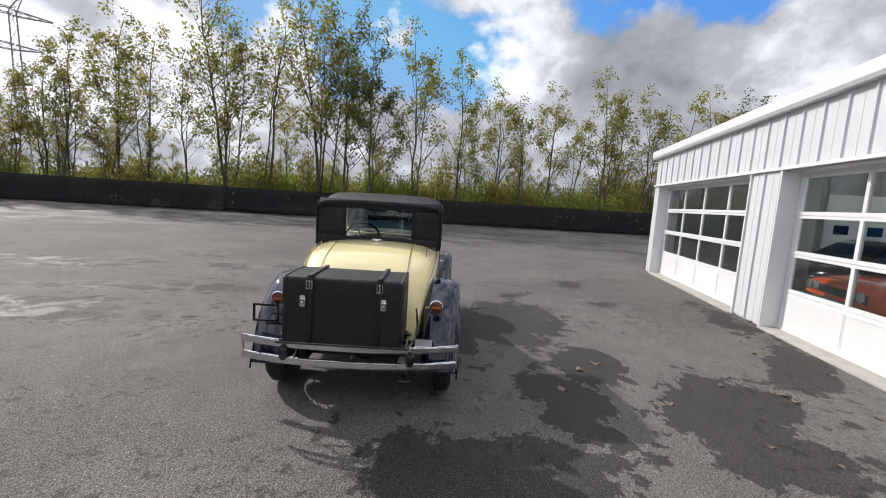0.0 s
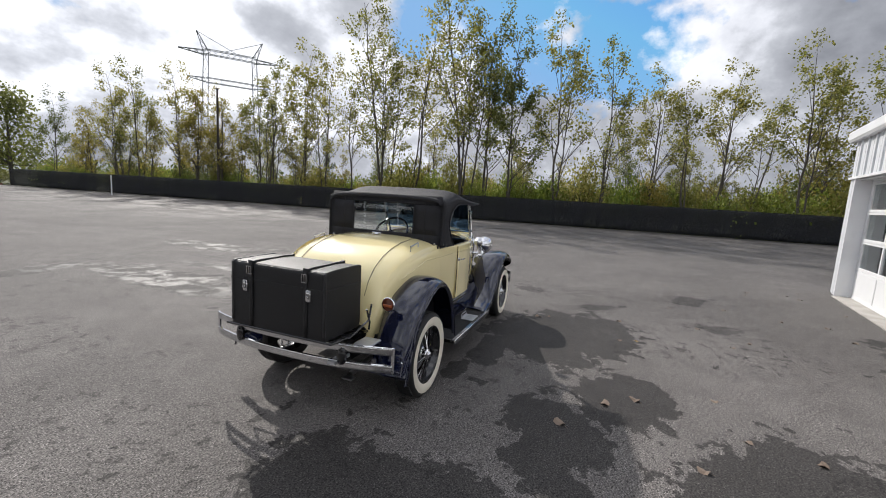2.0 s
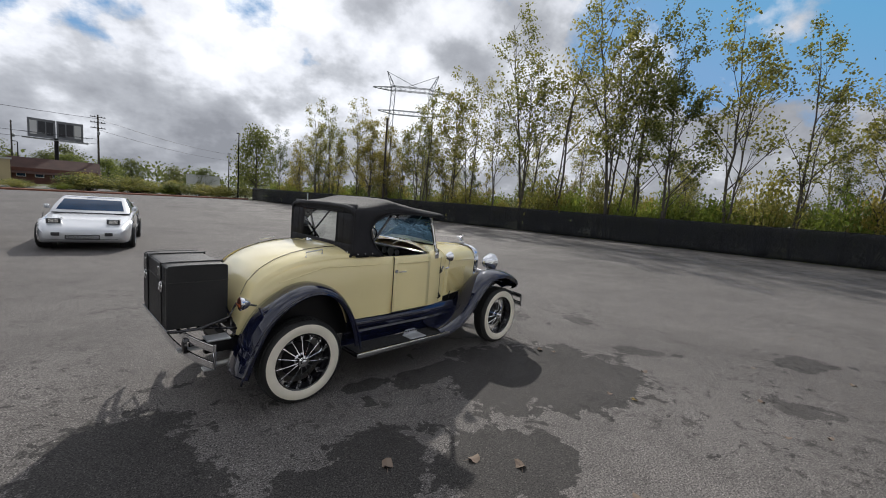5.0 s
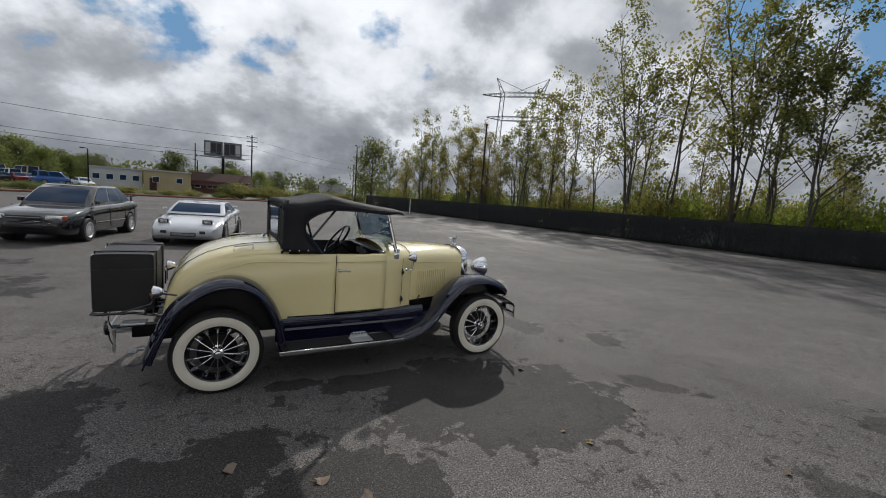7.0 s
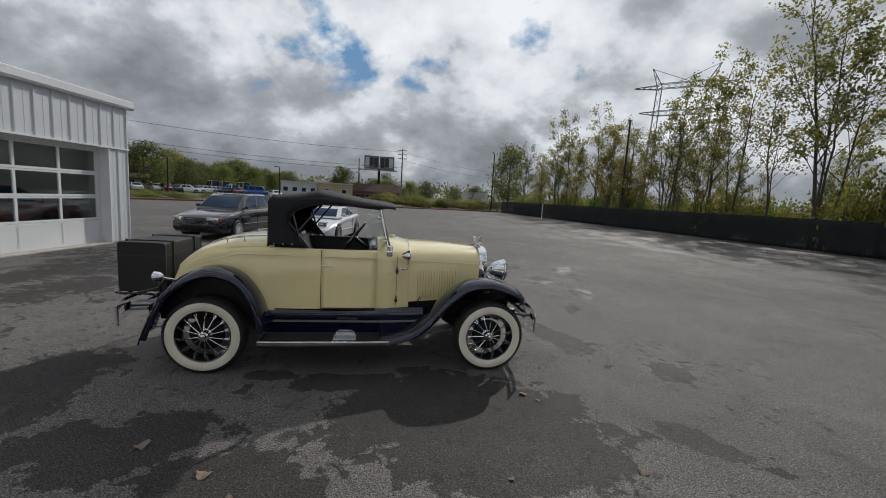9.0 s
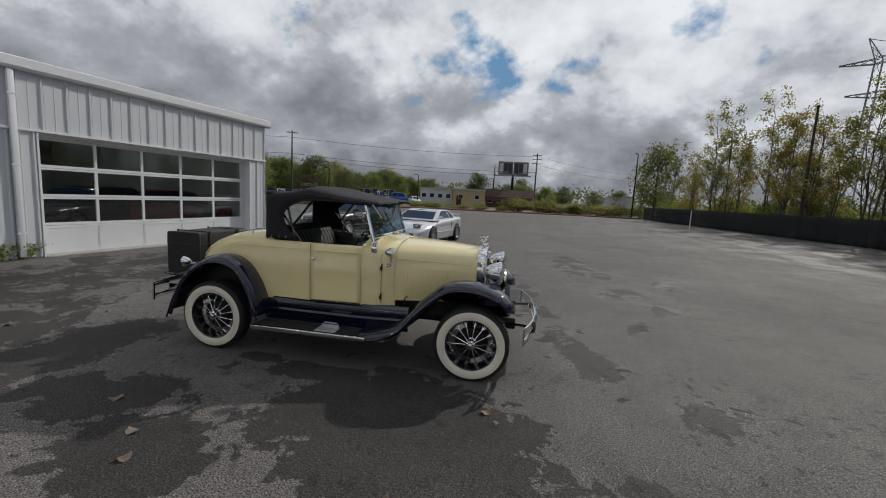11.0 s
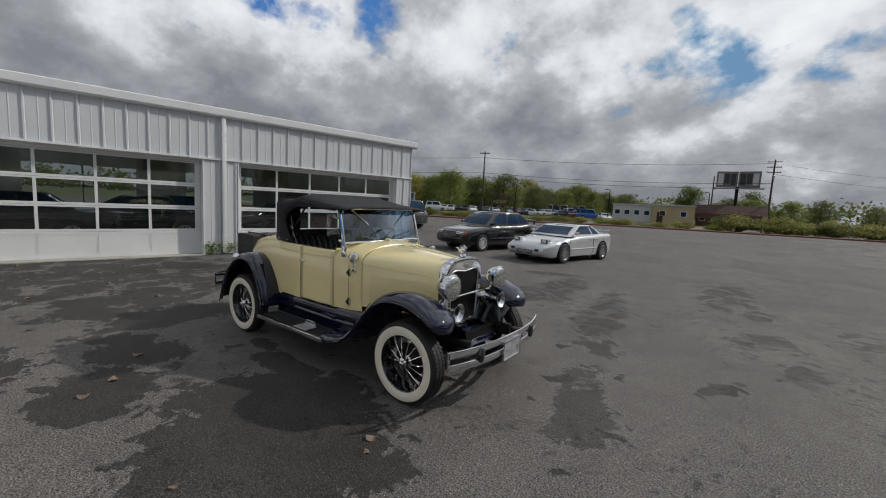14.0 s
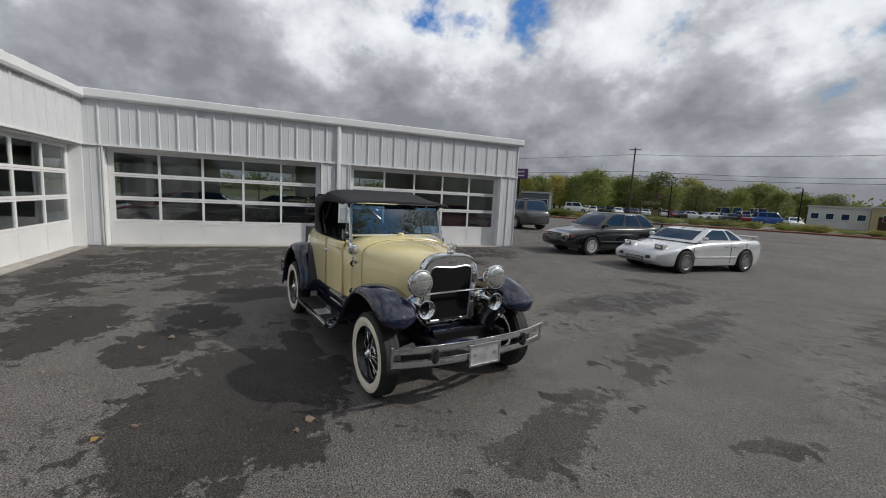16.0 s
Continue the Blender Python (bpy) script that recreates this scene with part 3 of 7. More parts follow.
sheet("ground", [(-2500, -2500), (2500, -2500), (2500, 2500), (-2500, 2500)], -0.05, "grass", "flat rough grass land reaching to the horizon")
KERB = [(-64, 2), (-27, 31), (-18, 44), (-1.5, 56), (7.5, 61.5)]
lot = sheet("pavement", [(-75, -60), (47, -60), (36.4, -26), (7.5, 61.5), (-1.5, 56), (-18, 44), (-27, 31), (-64, 2)], 0.0,
            asphalt_mat(), "weathered grey asphalt car park with damp dark patches", "pavement")


def kerb_strip():
    bm = B()
    for (x0, y0), (x1, y1) in zip(KERB, KERB[1:]):
        d = Vector((x1 - x0, y1 - y0, 0))
        m = Matrix.Translation((x0, y0, 0)) @ Matrix.Rotation(math.atan2(d.y, d.x), 4, "Z")
        box(bm, 0, d.length, 0, 1.1, -0.04, 0.16, 0.04, m=m)
    tagged(part("kerb", bm, "redkerb"), "long low kerb bed of red mulch edging the lot", "kerb", kind="structure")


kerb_strip()
road = sheet("road", [(-84, 10), (-33, 39), (-23, 52), (-4, 65), (4, 70), (0, 79), (-10, 74), (-30, 60), (-41, 47), (-92, 20)], -0.03, "street", "worn grey street behind the kerb", "road")

# ---- garages: two wings meeting in a corner ----
# local x runs along the wall, local y points out into the yard
MA = pose(-7.13, 7.55, 0, rz=-87.72)
MB = pose(-6.64, -4.767, 0, rz=2.28)
HEAD = 2.50
PANEL = 0.406


def panel_mesh():
    bm = B()
    prof = [(0, -0.02), (0.0, 0.0), (0.012, 0.004), (0.024, 0.032), (0.052, 0.032), (0.064, 0.004), (0.225, 0.004), (0.23, 0.009), (0.242, 0.009), (0.247, 0.004), (PANEL - 0.002, 0.004), (PANEL - 0.002, -0.02)]
    loft(bm, [[(x, y, 0) for x, y in prof], [(x, y, 1) for x, y in prof]], closed=True, caps=True)
    me = bpy.data.meshes.new("panel")
    bmesh.ops.recalc_face_normals(bm, faces=bm.faces)
    bm.to_mesh(me)
    bm.free()
    me.materials.append(M["whitepaint"])
    return me


PANEL_ME = panel_mesh()


def panel_run(wall, x0, x1, z0, z1):
    """Standing-seam panels side by side; z1 may be a function of x."""
    n = max(1, round((x1 - x0) / PANEL))
    w = (x1 - x0) / n
    for i in range(n):
        x = x0 + i * w
        top = z1(x) if callable(z1) else z1
        o = new("panel", PANEL_ME)
        o.parent = wall
        o.matrix_basis = Matrix.Translation((x, 0.022, z0)) @ Matrix.Diagonal((w / PANEL, 1, top - z0, 1))


def wing(name, m, length, openings, height, label):
    """One wall with openings going through it, its panels and its trim."""
    bm = B()
    T = 0.34
    xs = [0] + [v for o in openings for v in o] + [length]
    for a, b_ in zip(xs[0::2], xs[1::2]):
        box(bm, a, b_, -T, 0, 0, HEAD)
    secs = []
    for x in (0, length):
        h = height(x)
        secs.append([(x, -T, HEAD), (x, 0, HEAD), (x, 0, h), (x, -T, h)])
    loft(bm, secs, closed=True, caps=True)
    wall = tagged(part(name, bm, "whitepaint", smooth=0, m=m), label, "wall", kind="structure")
    panel_run(wall, 0.0, length, HEAD + 0.02, lambda x: height(x) - 0.12)
    for a, b_ in zip(xs[0::2], xs[1::2]):
        panel_run(wall, a, b_, 0.03, HEAD - 0.035)
    # eave fascia with a small gutter lip, header flashing, jamb trims
    bm = B()
    secs = []
    for x in (-0.12, length + 0.12):
        h = height(x)
        secs.append([(x, 0.02, h - 0.16), (x, 0.13, h - 0.16), (x, 0.16, h - 0.11), (x, 0.16, h + 0.05), (x, 0.10, h + 0.075), (x, -0.5, h + 0.09), (x, -0.5, h + 0.02), (x, 0.02, h + 0.0)])
    loft(bm, secs, closed=True, caps=True)
    tagged(part("trim_eave", bm, "whitetrim", smooth=0, m=m), "white sheet-metal eave fascia along the garage roof edge", "trim", kind="structure")
    bm = B()
    box(bm, 0, length, 0.001, 0.075, HEAD - 0.03, HEAD + 0.018)
    for a, b_ in openings:
        for x in (a, b_):
            s = 1 if x == a else -1
            box(bm, min(x, x + s * 0.03), max(x, x + s * 0.03), -T + 0.02, 0.06, 0.0, HEAD - 0.032)
        box(bm, a + 0.032, b_ - 0.032, -T + 0.05, -0.01, HEAD - 0.06, HEAD - 0.034)
    tagged(part("trim_openings", bm, "whitetrim", smooth=0, m=m), "white flashing round the garage door openings", "trim", kind="structure")
    bm = B()
    for a, b_ in openings:
        box(bm, a + 0.034, b_ - 0.034, -T - 0.1, 0.10, -0.02, 0.025, 0.008)
    tagged(part("trim_sill", bm, "concrete", m=m), "worn concrete apron strip under the garage doors", "trim", kind="structure")
    return wall


def garage_door(m, x0, x1, cols):
    """A sectional door: three glazed sections over one solid section."""
    d = thing("garage_door", m @ pose(x0, -0.20, 0.026), "white sectional garage door with three rows of glass panes", "garage door", "garage doors")
    W = x1 - x0
    H = 0.592
    st = 0.055
    edge = 0.16
    pw = (W - 2 * edge - (cols - 1) * st) / cols
    for r in range(4):
        z0 = r * H
        bm = B()
        if r == 0:
            box(bm, 0.036, W - 0.036, -0.045, 0, 0, H - 0.006, 0.006, 1)
            for c in range(cols):
                x = edge + c * (pw + st)
                frame_bm(bm, x - 0.02, x + pw + 0.02, 0.06, H - 0.05, 0.001, 0.005, 0.014)
            box(bm, 0.036, W - 0.036, -0.03, 0.012, 0.0, 0.045)
            part("section", bm, "whitedoor", d, m=pose(0, 0, z0), smooth=0)
            continue
        box(bm, 0.036, W - 0.036, -0.045, 0, 0, st)
        box(bm, 0.036, W - 0.036, -0.045, 0, H - 0.046, H - 0.006)
        box(bm, 0.036, edge, -0.045, 0, st, H - 0.046)
        box(bm, W - edge, W - 0.036, -0.045, 0, st, H - 0.046)
        for c in range(cols - 1):
            x = edge + (c + 1) * pw + c * st
            box(bm, x, x + st, -0.045, 0.0, st, H - 0.046)
        sec = part("section", bm, "whitedoor", d, m=pose(0, 0, z0), smooth=0)
        for c in range(cols):
            x = edge + c * (pw + st)
            bm = B()
            box(bm, x - 0.008, x + pw + 0.008, -0.026, -0.020, st - 0.008, H - 0.038)
            p = part("pane", bm, "doorglass", sec, smooth=0)
            p.visible_shadow = False
    bm = B()
    box(bm, 0.036, W - 0.036, -0.045, 0.004, 4 * H, 4 * H + 0.06)
    part("top_seal", bm, "whitetrim", d, smooth=0)
    return d


A_OPEN = [(0.64, 5.92), (6.72, 11.92)]
B_OPEN = [(0.14, 4.75), (5.62, 10.38), (11.18, 15.70)]
wing("wall_west", MA, 12.33, A_OPEN, lambda x: 3.72, "white ribbed metal garage wall with two glazed doors")
wing("wall_south", MB, 16.1, B_OPEN, lambda x: 3.70 - 0.018 * x, "white ribbed metal garage wall with three glazed doors")
for a, b_ in A_OPEN:
    garage_door(MA, a, b_, 5)
garage_door(MB, *B_OPEN[0], 4)
garage_door(MB, *B_OPEN[1], 4)
garage_door(MB, *B_OPEN[2], 4)


def downpipe():
    bm = B()
    box(bm, 6.21, 6.31, 0.03, 0.11, 0.05, 3.70, 0.015, 2)
    for z in (0.5, 1.8, 3.1):
        box(bm, 6.19, 6.33, 0.026, 0.115, z, z + 0.03)
    tagged(part("downpipe", bm, "whitetrim", m=MA), "white square rainwater downpipe on the garage wall", "downpipe")


downpipe()


def shell():
    """Roof, inside walls and floor behind the glazed doors."""
    bm = B()
    box(bm, -19.0, -7.5, -17, 7.4, 3.62, 3.70)
    box(bm, -7.49, 9.3, -17, -5.2, 3.34, 3.42)
    tagged(part("roof", bm, "steel", smooth=0), "low metal garage roof deck", "roof", kind="structure")
    bm = B()
    for y0, y1 in ((-17, -11.2), (-8.0, -3.6), (0.2, 2.2), (5.4, 7.3)):
        box(bm, -19.2, -19.0, y0, y1, 0, 3.6)
    box(bm, -19.2, -19.0, -11.2, 5.4, 0, 0.7)
    box(bm, -19.2, -19.0, -17, 7.3, 2.5, 3.6)
    for y in (-9.6, -1.7, 3.8):
        box(bm, -19.12, -19.08, y - 0.03, y + 0.03, 0.7, 2.5)
    box(bm, -19.13, -19.07, -11.2, 5.4, 1.55, 1.61)
    tagged(part("wall_back", bm, "inner", smooth=0), "dim workshop back wall with wide windows", "wall", kind="structure")
    bm = B()
    box(bm, -19.0, 9.2, -17.2, -17.0, 0, 3.34)
    box(bm, 9.1, 9.3, -17, -4.5, 0, 3.33)
    box(bm, -19.0, -7.5, 7.3, 7.45, 0, 3.6)
    tagged(part("wall_inner", bm, "inner", smooth=0), "dim workshop side walls", "wall", kind="structure")
    bm = B()
    box(bm, -18.98, -7.2, -16.98, 7.28, -0.03, 0.012)
    box(bm, -7.2, 9.08, -16.98, -4.75, -0.03, 0.012)
    tagged(part("floor", bm, "innerfloor", smooth=0), "smooth dark workshop floor", "floor", kind="structure")


shell()


def strip_light(x, y, z, rz):
    t = thing("ceiling_light", pose(x, y, z, rz=rz), "lit fluorescent strip light under the workshop roof", "ceiling light", "workshop lights")
    bm = B()
    box(bm, -0.75, 0.75, -0.07, 0.07, 0.03, 0.08, 0.01, 1)
    part("housing", bm, "whitetrim", t)
    for y_ in (-0.035, 0.035):
        bm = B()
        tube(bm, [(-0.7, y_, 0.012), (0.7, y_, 0.012)], 0.016, 8)
        part("tube", bm, "tube_light", t)


for x, y in ((-11, 4.5), (-11, -1.0), (-11, -7.0), (-15.5, 2.0), (-15.5, -5)):
    strip_light(x, y, 3.52, 90)
for x, y in ((-2.5, -8.2), (2.5, -7.6), (6.8, -8.2), (7.6, -11.5), (3.5, -12.0), (-3.5, -12.5)):
    strip_light(x, y, 3.24, 0)


def workshop_door(y0, y1):
    """A closed white sectional door on the end wall, with small windows in one section."""
    d = thing("workshop_door", pose(9.09, y0, 0.014, rz=90), "closed white sectional door with small square windows", "garage door", "workshop doors")
    W, H = y1 - y0, 0.62
    for r in range(4):
        bm = B()
        box(bm, 0, W, 0, 0.045, r * H, r * H + H - 0.012, 0.008, 1)
        s = part("section", bm, "whitedoor", d)
        if r == 2:
            for k in range(4):
                x = W * (k + 0.5) / 4
                bm = B()
                box(bm, x - 0.17, x + 0.17, 0.046, 0.058, r * H + 0.2, r * H + 0.44, 0.006, 1)
                part("window", bm, "tint", s)


workshop_door(-11.2, -8.2)
workshop_door(-15.0, -12.0)

# ---- fence ----
F0, F1 = Vector((9.36, 55, 0)), Vector((34.7, -20.9, 0))
FU = (F1 - F0).normalized()
FN = Vector((-FU.y, FU.x, 0))
if FN.dot(Vector((0, 0, 0)) - F0) > 0:
    FN = -FN


def fence():
    f = thing("fence", Matrix.Translation(F0) @ Matrix.Rotation(math.atan2(FU.y, FU.x), 4, "Z"), "long chain-link fence covered with black privacy screen", "fence")
    rnd = random.Random(4)
    H = 1.72
    bm = B()
    tube(bm, [(0, 0, -0.05), (0, 0, H + 0.06)], 0.03, 8)
    lathe(bm, [(0.0, H + 0.10), (0.03, H + 0.09), (0.034, H + 0.05)], 8)
    post = part("post", bm, "chassis", f, m=pose(-5, 0.06, 0))
    step_, n = 3.0, 30
    meshes = []
    for k in range(4):
        bm = B()
        secs = []
        for j in range(7):
            z = 0.03 + (H - 0.03) * j / 6
            secs.append([(step_ * i / 10, 0.035 + (rnd.uniform(-0.02, 0.02) + (0.04 * math.sin(i * 1.1 + k) if 0 < j < 6 else 0) if 0 < i < 10 else 0), z + (rnd.uniform(-0.03, 0.015) if j == 6 and 0 < i < 10 else 0)) for i in range(11)])
        loft(bm, secs)
        meshes.append(bm)
    made = [part("screen_panel", bm, "fence", f, m=pose(-5 + step_ * k, -0.04, 0)) for k, bm in enumerate(meshes)]
    for o in made:
        o.modifiers.new("thick", "SOLIDIFY").thickness = 0.008
    for i in range(1, n):
        again(post, "post", pose(-5 + step_ * i, 0.06, 0, rz=0))
        if i >= 4:
            o = again(made[i % 4], "screen_panel", pose(-5 + step_ * i, -0.04, 0))
            o.modifiers.new("thick", "SOLIDIFY").thickness = 0.008
    bm = B()
    tube(bm, [(-5, 0.06, H), (-5 + step_ * (n - 1), 0.06, H)], 0.02, 6)
    part("top_rail", bm, "chassis", f)


fence()

# ---- the roadster: x forward from the rear axle, y to its left ----
CAR = pose(-0.179, 0.767, 0, rz=12.4)


def section(x, w, zb, zs, zt, power=2.5, tuck=0.0, n=9):
    """Body section from the right sill over the top to the left sill."""
    half = [(w - tuck, zb), (w - tuck * 0.3, zb + (zs - zb) * 0.4), (w, zs)]
    for k in range(1, n + 1):
        a = math.pi / 2 * k / n
        half.append((w * math.cos(a) ** (2 / power), zs + (zt - zs) * math.sin(a) ** (2 / power)))
    right = [(x, -y, z) for y, z in half]
    left = [(x, y, z) for y, z in reversed(half[:-1])]
    return right + left


def wheel_parts(holder, side, radius=0.345):
    """A wheel whose axle is local y; side -1 faces -y."""
    m = pose(0, 0, 0, rx=90 if side < 0 else -90)
    R = radius
    bm = B()
    lathe(bm, [(R - 0.112, -0.075), (R - 0.07, -0.086), (R - 0.02, -0.078), (R - 0.004, -0.055), (R, -0.03), (R, 0.03), (R - 0.004, 0.055), (R - 0.02, 0.078), (R - 0.034, 0.084)], 56, m)
    tyre = part("tyre", bm, "rubber", holder)
    bm = B()
    for k in range(64):
        a = 2 * math.pi * k / 64
        for off, sh in ((-0.042, 0), (0.0, 0.5), (0.042, 0)):
            aa = a + sh * 2 * math.pi / 64
            box(bm, -0.012, 0.012, -0.013, 0.013, -0.003, 0.004, m=m @ Matrix.Rotation(aa, 4, "Z") @ Matrix.Translation((R, 0, off)) @ Matrix.Rotation(math.pi / 2, 4, "Y") @ Matrix.Rotation(0.5, 4, "Z"))
    part("tread", bm, "rubber", tyre, smooth=0)
    bm = B()
    lathe(bm, [(R - 0.034, 0.083), (R - 0.06, 0.0895), (R - 0.085, 0.0875), (R - 0.110, 0.076)], 56, m)
    part("white_wall", bm, "whitewall", tyre, "cream white-wall ring")
    bm = B()
    lathe(bm, [(R - 0.108, 0.078), (R - 0.118, 0.072), (R - 0.122, 0.05), (R - 0.14, 0.02), (R - 0.142, -0.03), (R - 0.12, -0.06), (R - 0.11, -0.076)], 48, m)
    rim = part("rim", bm, "black", holder)
    bm = B()
    lathe(bm, [(0.0, -0.04), (0.148, -0.04), (0.152, -0.02), (0.138, -0.008), (0.0, -0.004)], 36, m)
    part("brake_drum", bm, "chassis", holder)
    for k in range(14):
        a = 2 * math.pi * (k + 0.5) / 14
        c, s = math.cos(a), math.sin(a)
        t = 0.012 if k % 2 else -0.004
        bm = B()
        tube(bm, [m @ Vector((0.035 * c, 0.035 * s, 0.048 + t)), m @ Vector((0.16 * c, 0.16 * s, 0.026 + t * 0.5)), m @ Vector(((R - 0.139) * c, (R - 0.139) * s, 0.016))], [0.0045, 0.004, 0.0055], 6)
        for d in (-0.085, 0.085):
            tube(bm, [m @ Vector((0.165 * c, 0.165 * s, 0.024)), m @ Vector(((R - 0.139) * math.cos(a + d), (R - 0.139) * math.sin(a + d), 0.014))], 0.0032, 5)
        part("spoke", bm, "chrome", holder)
    bm = B()
    lathe(bm, [(0.0, 0.092), (0.012, 0.092), (0.022, 0.086), (0.027, 0.074), (0.044, 0.068), (0.05, 0.055), (0.05, 0.03), (0.06, 0.02), (0.06, -0.02)], 28, m)
    part("hub_cap", bm, "chrome", holder)


def fender(name, car, s, prof, ys, material, steps=5, nose=0.0):
    """Sweep a crowned section along a side profile; s is the side."""
    pts = smoothed(prof, steps)
    flip = 1 if prof[-1][0] > prof[0][0] else -1
    secs = []
    for i, (x, z) in enumerate(pts):
        a, b_ = pts[max(i - 1, 0)], pts[min(i + 1, len(pts) - 1)]
        t = Vector((b_[0] - a[0], b_[1] - a[1])).normalized()
        nx, nz = -t.y, t.x
        # a rounded nose: the section draws in towards its middle at the tip
        run = math.hypot(x - pts[0][0], z - pts[0][1])
        k = 1.0 if run >= nose else math.sqrt(1 - (1 - run / nose) ** 2) * 0.72 + 0.28
        mid_y = 0.635
        secs.append([(x + nx * flip * (h - 0.012 * (1 - k)), s * (mid_y + (y - mid_y) * k), z + nz * flip * (h - 0.012 * (1 - k))) for y, h in ys])
    bm = B()
    loft(bm, secs)
    o = part(name, bm, material, car, smooth=50)
    md = o.modifiers.new("thick", "SOLIDIFY")
    md.thickness, md.offset = 0.006, -1
    return o


def roadster():
    car = thing("roadster", CAR, "cream vintage roadster with black soft top and navy fenders on asphalt", "car")
    # body shell in four pieces
    X = [-0.405, -0.395, -0.37, -0.31, -0.22, -0.1, 0.05, 0.2, 0.38, 0.56]
    zt = [0.66, 0.76, 0.86, 0.985, 1.075, 1.145, 1.195, 1.225, 1.24, 1.245]
    ww = [0.42, 0.45, 0.475, 0.50, 0.525, 0.55, 0.573, 0.59, 0.602, 0.61]
    bm = B()
    loft(bm, [section(x, w, 0.545, max(0.60, z - 0.15), z, 2.7, 0.02) for x, w, z in zip(X, ww, zt)])
    box(bm, 0.53, 0.56, -0.58, 0.58, 0.56, 1.15)
    rear = part("rear_body", bm, "cream", car, smooth=40)
    for s in (-1, 1):
        bm = B()
        loft(bm, [[(x, s * (table(x, X, ww) + 0.004) * k, table(x, X, zt) - dz) for k, dz in ((0.945, 0.055), (0.952, 0.060), (0.965, 0.078), (0.972, 0.088))] for x in np.linspace(-0.3, 0.55, 24)])
        part("belt_moulding", bm, "cream", rear)
    # rumble lid seam and its handle and steps
    lid = []
    for x in np.linspace(-0.36, 0.50, 20):
        lid.append(table(x, X, zt) + 0.003)
    for yy in (-0.36, 0.36):
        bm = B()
        xs = list(np.linspace(-0.36, 0.50, 20))
        tube(bm, [(x, yy, z - (0.36 / table(x, X, ww)) ** 2.7 * 0.055 - 0.001) for x, z in zip(xs, lid)], 0.0026, 5)
        part("lid_seam", bm, "chassis", rear)
    bm = B()
    tube(bm, [(0.40, -0.045, 1.243), (0.40, -0.045, 1.262), (0.40, 0.045, 1.262), (0.40, 0.045, 1.243)], 0.006, 6)
    lathe(bm, [(0, 0.02), (0.018, 0.016), (0.024, 0.0)], 16, pose(0.40, 0, 1.248))
    part("lid_handle", bm, "chrome", rear)
    for s in (-1, 1):
        bm = B()
        z0 = [table(x, X, zt) - 0.030 for x in (0.12, 0.27)]
        tube(bm, [(0.12, s * 0.50, z0[0] - 0.02), (0.12, s * 0.50, z0[0] + 0.022), (0.27, s * 0.50, z0[1] + 0.022), (0.27, s * 0.50, z0[1] - 0.02)], 0.006, 6)
        part("step_rail", bm, "steel", rear)
    # sides by the seats, with doors
    xs_side = np.linspace(0.56, 1.52, 12)
    wside = lambda x: table(x, [0.56, 0.9, 1.3, 1.52, 1.83], [0.61, 0.622, 0.617, 0.597, 0.53])
    for s in (-1, 1):
        bm = B()
        loft(bm, [[(x, s * (wside(x) - 0.02), 0.565), (x, s * (wside(x) - 0.004), 0.80), (x, s * wside(x), 1.04), (x, s * (wside(x) - 0.006), 1.125), (x, s * (wside(x) - 0.02), 1.148), (x, s * (wside(x) - 0.045), 1.145), (x, s * (wside(x) - 0.06), 1.11), (x, s * (wside(x) - 0.06), 0.60)] for x in xs_side])
        part("side_panel", bm, "cream", car)
        bm = B()
        loft(bm, [[(x, s * (wside(x) + 0.000), 0.580), (x, s * (wside(x) + 0.006), 0.588), (x, s * (wside(x) + 0.009), 0.80), (x, s * (wside(x) + 0.010), 1.03), (x, s * (wside(x) + 0.004), 1.125), (x, s * (wside(x) - 0.01), 1.150)] for x in np.linspace(0.985, 1.50, 10)])
        door = part("door", bm, "cream", car)
        md = door.modifiers.new("thick", "SOLIDIFY")
        md.thickness = 0.012
        bm = B()
        tube(bm, [(0.984, s * (wside(0.98) + 0.004), 0.58), (0.984, s * (wside(0.98) + 0.008), 0.8), (0.984, s * (wside(0.98) + 0.006), 1.14)], 0.0035, 5)
        tube(bm, [(0.99, s * (wside(1.0) + 0.004), 0.577), (1.5, s * (wside(1.5) + 0.004), 0.577)], 0.004, 5)
        part("door_gap", bm, "chassis", door)
        bm = B()
        tube(bm, [(0.99, s * (wside(x0) + 0.012), 1.075) for x0 in (0.99,)] + [(x, s * (wside(x) + 0.012), 1.078) for x in np.linspace(1.0, 1.5, 8)], 0.006, 6)
        part("belt_bead", bm, "cream", door)
        bm = B()
        loft(bm, [[(x, s * (wside(x) - 0.064), 0.60), (x, s * (wside(x) - 0.070), 0.85), (x, s * (wside(x) - 0.066), 1.11), (x, s * (wside(x) - 0.045), 1.149), (x, s * (wside(x) - 0.022), 1.152)] for x in xs_side])
        part("trim_panel", bm, "vinyl", car)
        bm = B()
        lathe(bm, [(0, 0.012), (0.016, 0.010), (0.02, 0.0)], 16, pose(1.02, s * (wside(1.02) + 0.010), 0.995, rx=90 if s < 0 else -90))
        tube(bm, [(1.02, s * (wside(1.02) + 0.01), 0.995), (1.02, s * (wside(1.02) + 0.045), 0.995), (1.05, s * (wside(1.05) + 0.05), 0.997), (1.115, s * (wside(1.1) + 0.047), 0.993)], [0.008, 0.007, 0.007, 0.005], 8)
        part("door_handle", bm, "chrome", door)
        # rail bead along the rear quarter
        bm = B()
        tube(bm, [(x, s * (table(x, X, ww) + (0.001 if x < 0.56 else 0.005)), 1.078 - max(0, 0.25 - x) * 0.30) for x in np.linspace(-0.12, 0.97, 22)], 0.005, 5)
